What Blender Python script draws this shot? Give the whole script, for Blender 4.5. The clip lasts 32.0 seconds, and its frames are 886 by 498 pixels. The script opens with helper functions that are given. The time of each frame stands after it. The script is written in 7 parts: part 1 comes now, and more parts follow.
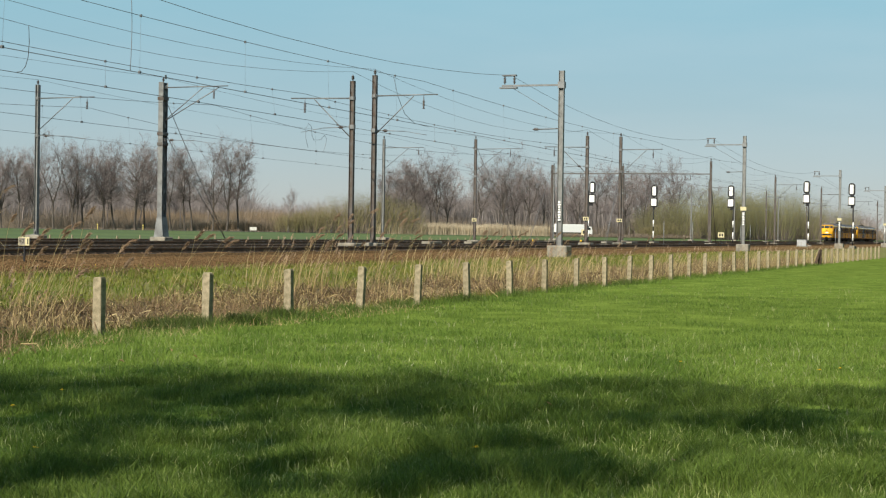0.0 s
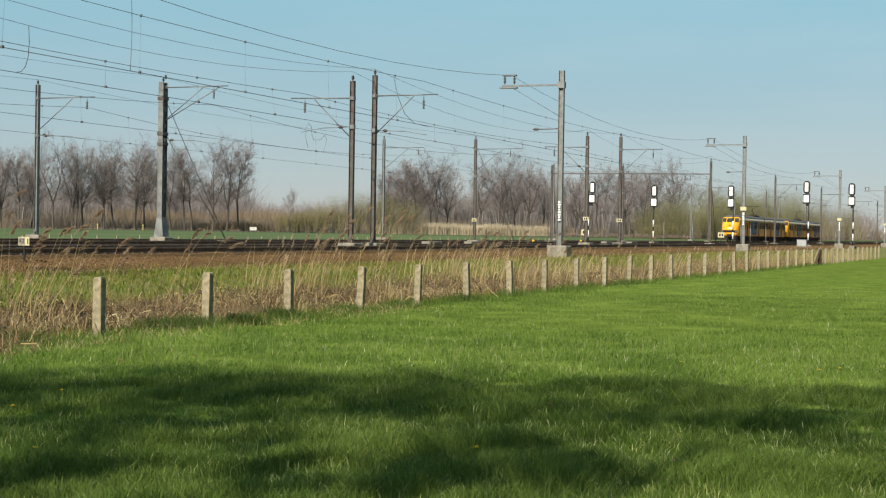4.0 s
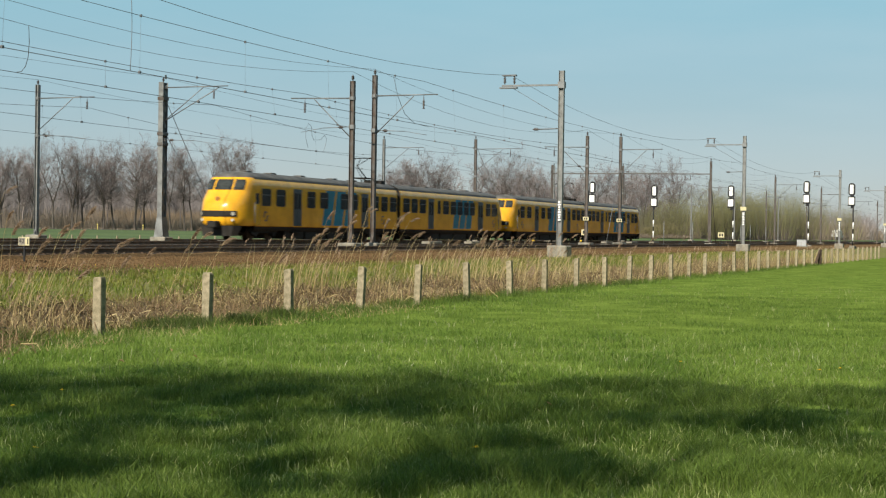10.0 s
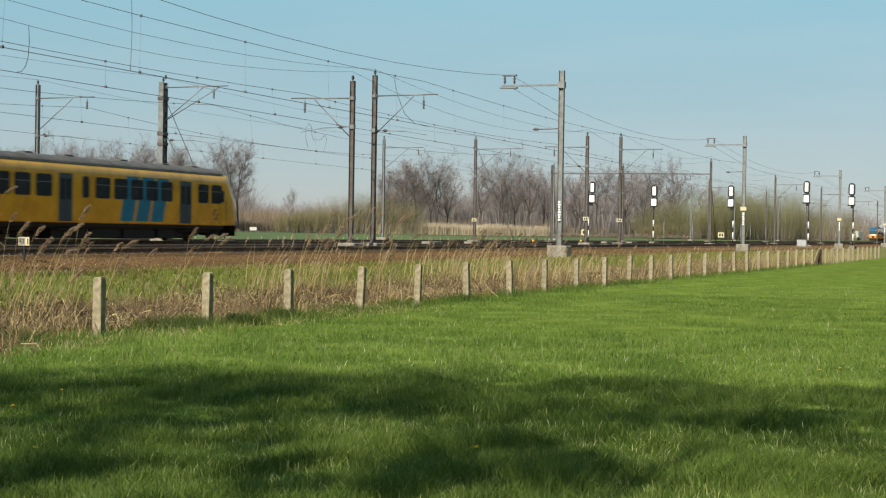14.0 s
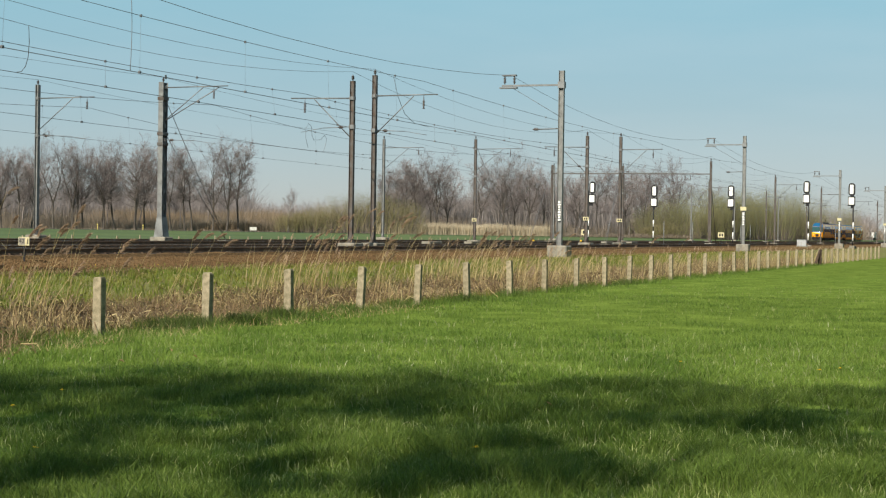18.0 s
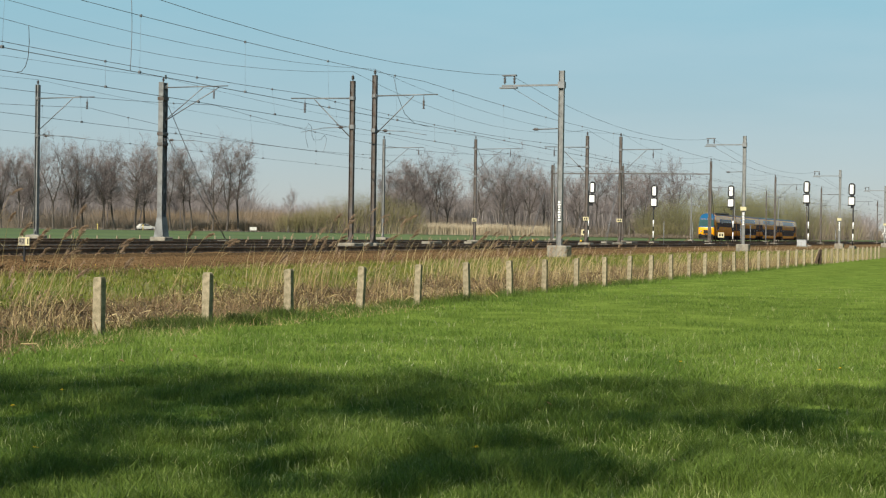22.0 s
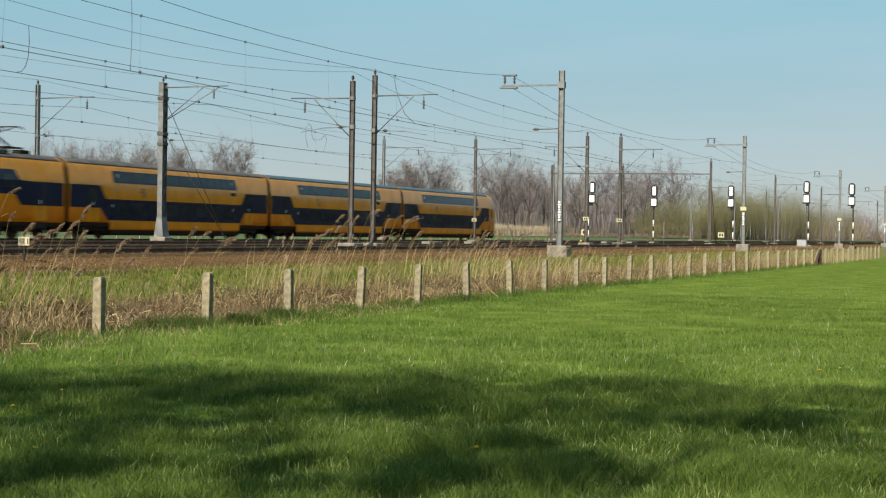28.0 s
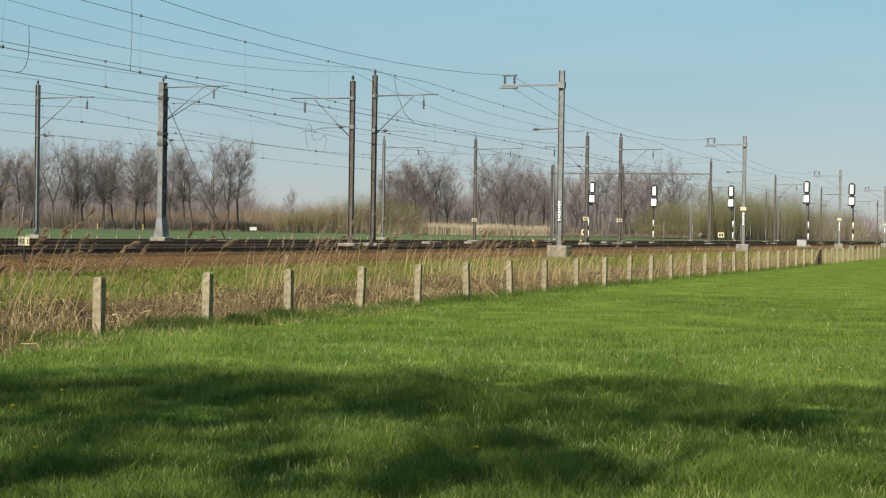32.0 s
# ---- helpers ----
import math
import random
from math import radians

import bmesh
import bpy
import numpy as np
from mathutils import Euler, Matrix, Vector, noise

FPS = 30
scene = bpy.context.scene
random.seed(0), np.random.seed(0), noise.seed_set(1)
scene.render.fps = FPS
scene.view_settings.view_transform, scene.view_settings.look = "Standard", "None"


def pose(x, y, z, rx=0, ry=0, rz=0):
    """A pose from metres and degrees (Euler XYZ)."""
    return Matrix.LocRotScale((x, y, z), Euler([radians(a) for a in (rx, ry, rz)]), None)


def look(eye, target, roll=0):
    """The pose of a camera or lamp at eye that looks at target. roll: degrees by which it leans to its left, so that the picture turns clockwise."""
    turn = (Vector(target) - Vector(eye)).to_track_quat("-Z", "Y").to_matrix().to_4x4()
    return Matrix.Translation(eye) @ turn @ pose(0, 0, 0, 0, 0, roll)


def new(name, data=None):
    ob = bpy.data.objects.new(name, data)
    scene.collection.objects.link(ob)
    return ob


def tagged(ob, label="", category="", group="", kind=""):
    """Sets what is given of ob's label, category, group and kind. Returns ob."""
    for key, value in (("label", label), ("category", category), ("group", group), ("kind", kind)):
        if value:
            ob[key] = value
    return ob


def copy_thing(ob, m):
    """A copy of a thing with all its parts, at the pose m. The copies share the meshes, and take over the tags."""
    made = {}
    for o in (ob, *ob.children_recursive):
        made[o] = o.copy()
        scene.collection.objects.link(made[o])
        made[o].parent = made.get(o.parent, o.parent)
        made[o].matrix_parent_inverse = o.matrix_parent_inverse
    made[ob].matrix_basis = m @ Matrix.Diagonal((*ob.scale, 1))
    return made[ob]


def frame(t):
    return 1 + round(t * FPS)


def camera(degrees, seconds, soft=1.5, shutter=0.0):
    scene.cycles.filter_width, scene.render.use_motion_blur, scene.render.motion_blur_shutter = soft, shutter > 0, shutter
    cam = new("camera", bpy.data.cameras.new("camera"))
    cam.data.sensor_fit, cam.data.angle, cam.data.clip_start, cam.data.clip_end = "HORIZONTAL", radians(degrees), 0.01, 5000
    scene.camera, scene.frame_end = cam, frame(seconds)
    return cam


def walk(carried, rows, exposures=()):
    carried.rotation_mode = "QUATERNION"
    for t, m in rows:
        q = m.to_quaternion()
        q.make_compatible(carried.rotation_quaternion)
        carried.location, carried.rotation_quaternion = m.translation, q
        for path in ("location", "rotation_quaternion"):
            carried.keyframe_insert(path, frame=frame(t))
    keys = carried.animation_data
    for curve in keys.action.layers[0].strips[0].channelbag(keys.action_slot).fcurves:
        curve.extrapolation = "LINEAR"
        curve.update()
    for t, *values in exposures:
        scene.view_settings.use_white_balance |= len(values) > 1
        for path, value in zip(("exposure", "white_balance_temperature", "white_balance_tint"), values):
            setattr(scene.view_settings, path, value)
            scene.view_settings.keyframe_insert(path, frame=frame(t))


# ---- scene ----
# The x axis runs along the railway, y across it away from the camera, z up. The meadow lies at z = 0.
# ---------------------------------------------------------------- camera
cam = camera(29.498, 32.0, soft=1.2, shutter=0.4)
VIEW = look((0.0, 0.0, 1.75), (94.199, 33.5507, 0.8015), 0.865)
walk(cam, [(0.0, VIEW), (32.0, VIEW)], exposures=[(0.0, 0.5), (32.0, 0.5)])

# ---------------------------------------------------------------- light
SUN_AZ = radians(176)      # direction to the sun, counted from +x towards +y
SUN_EL = radians(36)
world = bpy.data.worlds.new("sky")
scene.world = world
world.use_nodes = True
wn = world.node_tree
sky = wn.nodes.new("ShaderNodeTexSky")
sky.sky_type = 'NISHITA'
sky.sun_disc = False
sky.sun_elevation = SUN_EL
sky.sun_rotation = math.pi / 2 - SUN_AZ
sky.air_density = 1.0
sky.dust_density = 0.0
sky.ozone_density = 2.0
wn.nodes["Background"].inputs["Strength"].default_value = 0.05
haze = wn.nodes.new("ShaderNodeMixRGB")     # thin spring haze evens the clear sky out
haze.inputs["Fac"].default_value = 0.68
veil = wn.nodes.new("ShaderNodeMixRGB")     # the haze is greyer low over the land
veil.inputs["Color1"].default_value = (5.5, 6.5, 7.55, 1)
veil.inputs["Color2"].default_value = (4.35, 8.5, 9.9, 1)
heaven = wn.nodes.new("ShaderNodeTexCoord")
split = wn.nodes.new("ShaderNodeSeparateXYZ")
climb = wn.nodes.new("ShaderNodeMapRange")
climb.inputs["From Min"].default_value, climb.inputs["From Max"].default_value = 0.015, 0.14
wn.links.new(heaven.outputs["Generated"], split.inputs[0])
wn.links.new(split.outputs["Z"], climb.inputs["Value"])
wn.links.new(climb.outputs["Result"], veil.inputs["Fac"])
wn.links.new(veil.outputs["Color"], haze.inputs["Color2"])
thin = wn.nodes.new("ShaderNodeMapRange")   # and it thins out overhead
thin.inputs["From Min"].default_value, thin.inputs["From Max"].default_value = 0.15, 0.65
thin.inputs["To Min"].default_value, thin.inputs["To Max"].default_value = 0.68, 0.36
wn.links.new(split.outputs["Z"], thin.inputs["Value"])
wn.links.new(thin.outputs["Result"], haze.inputs["Fac"])
wn.links.new(sky.outputs[0], haze.inputs["Color1"])
wisp_map = wn.nodes.new("ShaderNodeMapping")  # faint high wisps, drawn out along the horizon
wisp_map.inputs["Scale"].default_value = (1.6, 1.6, 9.0)
wisp = wn.nodes.new("ShaderNodeTexNoise")
wisp.inputs["Scale"].default_value = 3.2
wisp.inputs["Detail"].default_value = 5
wisp_level = wn.nodes.new("ShaderNodeMapRange")
wisp_level.inputs["From Min"].default_value, wisp_level.inputs["From Max"].default_value = 0.38, 0.68
wisp_level.inputs["To Min"].default_value, wisp_level.inputs["To Max"].default_value = 0.0, 0.13
cirrus = wn.nodes.new("ShaderNodeMixRGB")
cirrus.inputs["Color2"].default_value = (9.0, 10.2, 10.8, 1)
wn.links.new(heaven.outputs["Generated"], wisp_map.inputs["Vector"])
wn.links.new(wisp_map.outputs["Vector"], wisp.inputs["Vector"])
wn.links.new(wisp.outputs["Fac"], wisp_level.inputs["Value"])
wn.links.new(wisp_level.outputs["Result"], cirrus.inputs["Fac"])
wn.links.new(haze.outputs["Color"], cirrus.inputs["Color1"])
wn.links.new(cirrus.outputs["Color"], wn.nodes["Background"].inputs["Color"])
sun = new("sun", bpy.data.lights.new("sun", 'SUN'))
sun.data.energy = 4.9
sun.data.angle = radians(0.55)
sun.data.color = (1.0, 0.925, 0.77)
to_sun = Vector((math.cos(SUN_AZ) * math.cos(SUN_EL), math.sin(SUN_AZ) * math.cos(SUN_EL), math.sin(SUN_EL)))
sun.matrix_world = look((0, 0, 60), Vector((0, 0, 60)) - to_sun)

# ---------------------------------------------------------------- plan
RAIL = 1.093               # top of all rails
TRACKS = (29.6, 34.4, 45.2, 53.8)
FENCE_Y = 14.2
BED = 0.86                 # top of the ballast


# ---------------------------------------------------------------- materials
def material(name, colour, rough=0.8, metal=0.0, vary=0.25, scale=6.0, bump=0.0, fine=60.0, second=None, stretch=None, piece=0.0, spec=0.3, coat=0.0):
    """A surface with two scales of variation, an optional second colour in patches, bump, and tone by piece."""
    m = bpy.data.materials.new(name)
    m.use_nodes = True
    nt = m.node_tree
    b = nt.nodes["Principled BSDF"]
    b.inputs["Roughness"].default_value = rough
    b.inputs["Metallic"].default_value = metal
    b.inputs["Specular IOR Level"].default_value = spec
    b.inputs["Coat Weight"].default_value = coat
    b.inputs["Coat Roughness"].default_value = 0.08
    co = nt.nodes.new("ShaderNodeTexCoord")
    src = co.outputs["Object"]
    if stretch:
        mp = nt.nodes.new("ShaderNodeMapping")
        mp.inputs["Scale"].default_value = stretch
        nt.links.new(src, mp.inputs["Vector"])
        src = mp.outputs["Vector"]

    def tex(sc, detail):
        n = nt.nodes.new("ShaderNodeTexNoise")
        n.inputs["Scale"].default_value = sc
        n.inputs["Detail"].default_value = detail
        n.inputs["Roughness"].default_value = 0.6
        nt.links.new(src, n.inputs["Vector"])
        return n

    big, small = tex(scale, 4), tex(fine, 3)
    ramp = nt.nodes.new("ShaderNodeValToRGB")
    lo = [c * (1 - vary) for c in colour]
    hi = [min(1, c * (1 + vary)) for c in colour]
    if second:
        lo = list(second)
    ramp.color_ramp.elements[0].position, ramp.color_ramp.elements[1].position = 0.36, 0.64
    ramp.color_ramp.elements[0].color, ramp.color_ramp.elements[1].color = (*lo, 1), (*hi, 1)
    nt.links.new(big.outputs["Fac"], ramp.inputs["Fac"])
    hsv = nt.nodes.new("ShaderNodeHueSaturation")
    nt.links.new(ramp.outputs["Color"], hsv.inputs["Color"])
    rng = nt.nodes.new("ShaderNodeMapRange")
    rng.inputs["From Min"].default_value, rng.inputs["From Max"].default_value = 0.3, 0.7
    rng.inputs["To Min"].default_value, rng.inputs["To Max"].default_value = 1 - vary * 0.6, 1 + vary * 0.6
    nt.links.new(small.outputs["Fac"], rng.inputs["Value"])
    val = rng.outputs["Result"]
    if piece:
        info = nt.nodes.new("ShaderNodeObjectInfo")
        geo = nt.nodes.new("ShaderNodeNewGeometry")
        add = nt.nodes.new("ShaderNodeMath")
        add.operation = 'ADD'
        nt.links.new(info.outputs["Random"], add.inputs[0])
        nt.links.new(geo.outputs["Random Per Island"], add.inputs[1])
        r2 = nt.nodes.new("ShaderNodeMapRange")
        r2.inputs["From Min"].default_value, r2.inputs["From Max"].default_value = 0.2, 1.8
        r2.inputs["To Min"].default_value, r2.inputs["To Max"].default_value = 1 - piece, 1 + piece
        nt.links.new(add.outputs[0], r2.inputs["Value"])
        mul = nt.nodes.new("ShaderNodeMath")
        mul.operation = 'MULTIPLY'
        nt.links.new(val, mul.inputs[0])
        nt.links.new(r2.outputs["Result"], mul.inputs[1])
        val = mul.outputs[0]
    nt.links.new(val, hsv.inputs["Value"])
    nt.links.new(hsv.outputs["Color"], b.inputs["Base Color"])
    if bump:
        bp = nt.nodes.new("ShaderNodeBump")
        bp.inputs["Strength"].default_value = bump
        bp.inputs["Distance"].default_value = 0.02
        nt.links.new(small.outputs["Fac"], bp.inputs["Height"])
        nt.links.new(bp.outputs["Normal"], b.inputs["Normal"])
    return m


def leafy(name, colour, dry=None, vary=0.35, light=0.5, patch=0.6, gloss=0.16):
    """Thin leaves and blades: light from behind shines through. Tone varies by leaf and in patches over the ground."""
    m = bpy.data.materials.new(name)
    m.use_nodes = True
    nt = m.node_tree
    nt.nodes.remove(nt.nodes["Principled BSDF"])
    out = nt.nodes["Material Output"]
    geo = nt.nodes.new("ShaderNodeNewGeometry")
    info = nt.nodes.new("ShaderNodeObjectInfo")
    co = nt.nodes.new("ShaderNodeTexCoord")
    no = nt.nodes.new("ShaderNodeTexNoise")
    no.inputs["Scale"].default_value = patch
    no.inputs["Detail"].default_value = 5
    nt.links.new(co.outputs["Object"], no.inputs["Vector"])
    mix = nt.nodes.new("ShaderNodeMixRGB")
    dry = dry or [c * (1 - vary) for c in colour]
    mix.inputs["Color1"].default_value = (*dry, 1)
    mix.inputs["Color2"].default_value = (*colour, 1)
    rp = nt.nodes.new("ShaderNodeMapRange")
    rp.inputs["From Min"].default_value, rp.inputs["From Max"].default_value = 0.34, 0.62
    nt.links.new(no.outputs["Fac"], rp.inputs["Value"])
    nt.links.new(rp.outputs["Result"], mix.inputs["Fac"])
    hsv = nt.nodes.new("ShaderNodeHueSaturation")
    add = nt.nodes.new("ShaderNodeMath")
    add.operation = 'ADD'
    nt.links.new(geo.outputs["Random Per Island"], add.inputs[0])
    nt.links.new(info.outputs["Random"], add.inputs[1])
    rv = nt.nodes.new("ShaderNodeMapRange")
    rv.inputs["From Min"].default_value, rv.inputs["From Max"].default_value = 0.2, 1.8
    rv.inputs["To Min"].default_value, rv.inputs["To Max"].default_value = 1 - vary, 1 + vary
    nt.links.new(add.outputs[0], rv.inputs["Value"])
    nt.links.new(rv.outputs["Result"], hsv.inputs["Value"])
    nt.links.new(mix.outputs["Color"], hsv.inputs["Color"])
    d = nt.nodes.new("ShaderNodeBsdfPrincipled")
    d.inputs["Roughness"].default_value = 0.45
    d.inputs["Specular IOR Level"].default_value = gloss
    t = nt.nodes.new("ShaderNodeBsdfTranslucent")
    s = nt.nodes.new("ShaderNodeMixShader")
    s.inputs["Fac"].default_value = light
    nt.links.new(hsv.outputs["Color"], d.inputs["Base Color"])
    nt.links.new(hsv.outputs["Color"], t.inputs["Color"])
    nt.links.new(d.outputs[0], s.inputs[1])
    nt.links.new(t.outputs[0], s.inputs[2])
    nt.links.new(s.outputs[0], out.inputs["Surface"])
    return m


M_SOIL = material("meadow_soil", (0.125, 0.170, 0.033), 1.0, vary=0.3, scale=0.8, fine=12, bump=0.5, second=(0.092, 0.134, 0.024), spec=0.0)
M_ROUGH = material("verge_turf", (0.12, 0.135, 0.026), 0.95, vary=0.35, scale=0.5, fine=9, bump=0.6, second=(0.15, 0.12, 0.045))
M_EARTH = material("trackside_earth", (0.125, 0.080, 0.042), 1.0, vary=0.4, scale=1.5, fine=14, bump=0.7, second=(0.09, 0.066, 0.032), spec=0.0)
M_FAR = material("far_meadow", (0.075, 0.105, 0.03), 0.95, vary=0.2, scale=0.02, fine=0.6, second=(0.062, 0.092, 0.028))
M_BLADE = leafy("grass_blade", (0.158, 0.224, 0.044), dry=(0.094, 0.154, 0.026), vary=0.62, light=0.45, patch=0.5)
M_TUFT = leafy("tuft_blade", (0.118, 0.155, 0.024), dry=(0.19, 0.175, 0.042), vary=0.5, light=0.4, patch=0.6)
M_REED = leafy("reed_straw", (0.50, 0.395, 0.21), dry=(0.34, 0.25, 0.12), vary=0.4, light=0.35, patch=0.4)
M_STRAW = leafy("dead_straw", (0.36, 0.265, 0.125), dry=(0.235, 0.165, 0.08), vary=0.5, light=0.25, patch=0.7)
M_LUSH = leafy("lush_blade", (0.125, 0.165, 0.045), dry=(0.09, 0.13, 0.03), vary=0.45, light=0.4, patch=1.5)
M_PLUME = leafy("reed_plume", (0.36, 0.255, 0.175), dry=(0.27, 0.185, 0.12), vary=0.3, light=0.35, patch=1.0)
M_BRAMBLE = leafy("dry_bramble", (0.225, 0.15, 0.085), dry=(0.125, 0.083, 0.047), vary=0.5, light=0.2, patch=0.5)
M_BALLAST = material("ballast", (0.132, 0.080, 0.041), 1.0, vary=0.5, scale=9, fine=26, bump=1.0, spec=0.0, second=(0.088, 0.058, 0.031), piece=0.25)
M_SLEEPER = material("sleeper_timber", (0.07, 0.05, 0.036), 0.9, vary=0.25, scale=4, fine=40, bump=0.3, second=(0.035, 0.027, 0.021), piece=0.25)
M_RUST = material("rusty_rail", (0.11, 0.07, 0.046), 0.9, metal=0.0, vary=0.3, scale=3, fine=50, bump=0.2)
M_RAILTOP = material("polished_rail", (0.45, 0.44, 0.43), 0.25, metal=1.0, vary=0.1, scale=3, fine=60)
M_CONC = material("post_concrete", (0.255, 0.215, 0.150), 0.95, vary=0.25, scale=9, fine=45, bump=0.6, second=(0.175, 0.15, 0.095), piece=0.15, spec=0.1)
M_FOUND = material("foundation_concrete", (0.22, 0.2, 0.165), 0.9, vary=0.2, scale=3, fine=30, bump=0.4, second=(0.155, 0.142, 0.115))
M_MAST = material("galvanised_steel", (0.185, 0.19, 0.188), 0.55, metal=0.3, vary=0.2, scale=2.2, fine=30, bump=0.1, second=(0.14, 0.142, 0.14))
M_MASTDARK = material("weathered_steel", (0.092, 0.09, 0.088), 0.55, metal=0.3, vary=0.25, scale=2.2, fine=30, second=(0.082, 0.058, 0.044))
M_ARM = material("arm_steel", (0.18, 0.187, 0.192), 0.5, metal=0.4, vary=0.15, scale=4, fine=40)
M_WIRE = material("wire", (0.15, 0.155, 0.163), 0.6, metal=0.4, vary=0.15, scale=1, fine=8)
M_CERAM = material("insulator", (0.075, 0.062, 0.058), 0.35, vary=0.2, scale=8, fine=60, spec=0.5)
M_BLACK = material("black_paint", (0.016, 0.016, 0.018), 0.6, vary=0.25, scale=5, fine=50)
M_WHITE = material("white_paint", (0.80, 0.80, 0.78), 0.55, vary=0.07, scale=5, fine=50)
M_SIGN = material("sign_cream", (0.52, 0.46, 0.28), 0.6, vary=0.12, scale=9, fine=60)
M_YELLOWBOX = material("yellow_marker", (0.75, 0.46, 0.02), 0.5, vary=0.12, scale=9, fine=60)
M_BARK = material("bark", (0.07, 0.06, 0.052), 0.95, vary=0.35, scale=1.2, fine=14, bump=0.6, second=(0.06, 0.05, 0.042), piece=0.25)
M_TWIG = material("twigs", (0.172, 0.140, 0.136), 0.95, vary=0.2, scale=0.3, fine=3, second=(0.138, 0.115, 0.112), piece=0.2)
# twigs and bark again, with distance haze mixed into the colour
M_HAZETWIG = material("haze_twigs", (0.255, 0.218, 0.212), 0.95, vary=0.2, scale=0.3, fine=3, second=(0.22, 0.19, 0.186), piece=0.2)
M_HAZEBARK = material("haze_bark", (0.175, 0.15, 0.14), 0.95, vary=0.3, scale=1.2, fine=14, second=(0.14, 0.12, 0.112), piece=0.2)
M_BIRCH = material("birch_bark", (0.62, 0.58, 0.52), 0.8, vary=0.25, scale=2, fine=9, second=(0.25, 0.22, 0.2))
M_WILLOW = leafy("young_leaves", (0.285, 0.28, 0.135), dry=(0.265, 0.235, 0.135), vary=0.2, light=0.45, patch=0.06)
M_SHRUB = leafy("budding_shrub", (0.25, 0.235, 0.11), dry=(0.235, 0.19, 0.11), vary=0.22, light=0.35, patch=0.06)
M_THICKET = leafy("bare_thicket", (0.255, 0.205, 0.158), dry=(0.21, 0.165, 0.13), vary=0.35, light=0.2, patch=0.03)
# aerial haze over the far woods is put into this paler mauve colour
M_HAZEWOOD = leafy("far_wood_haze_twigs", (0.30, 0.265, 0.26), dry=(0.26, 0.228, 0.222), vary=0.3, light=0.2, patch=0.02)
M_DARKWOOD = leafy("dark_wood_twigs", (0.105, 0.085, 0.075), dry=(0.08, 0.066, 0.058), vary=0.3, light=0.1, patch=0.03)
M_ORANGE = leafy("dry_hedge", (0.27, 0.20, 0.135), dry=(0.23, 0.175, 0.12), vary=0.35, light=0.2, patch=0.05)
# glints on the grass are put into this light blade colour
M_LONGBLADE = leafy("glint_blade", (0.36, 0.40, 0.14), dry=(0.30, 0.32, 0.12), vary=0.5, light=0.4, patch=1.0, gloss=0.8)
M_CABINET = material("cabinet_grey", (0.34, 0.35, 0.36), 0.6, vary=0.1, scale=3, fine=30)
M_PALEYELLOW = material("faded_yellow", (0.60, 0.47, 0.14), 0.6, vary=0.12, scale=9, fine=60)
M_PALE = leafy("pale_reedbed", (0.48, 0.40, 0.29), dry=(0.40, 0.33, 0.24), vary=0.25, light=0.2, patch=0.05)


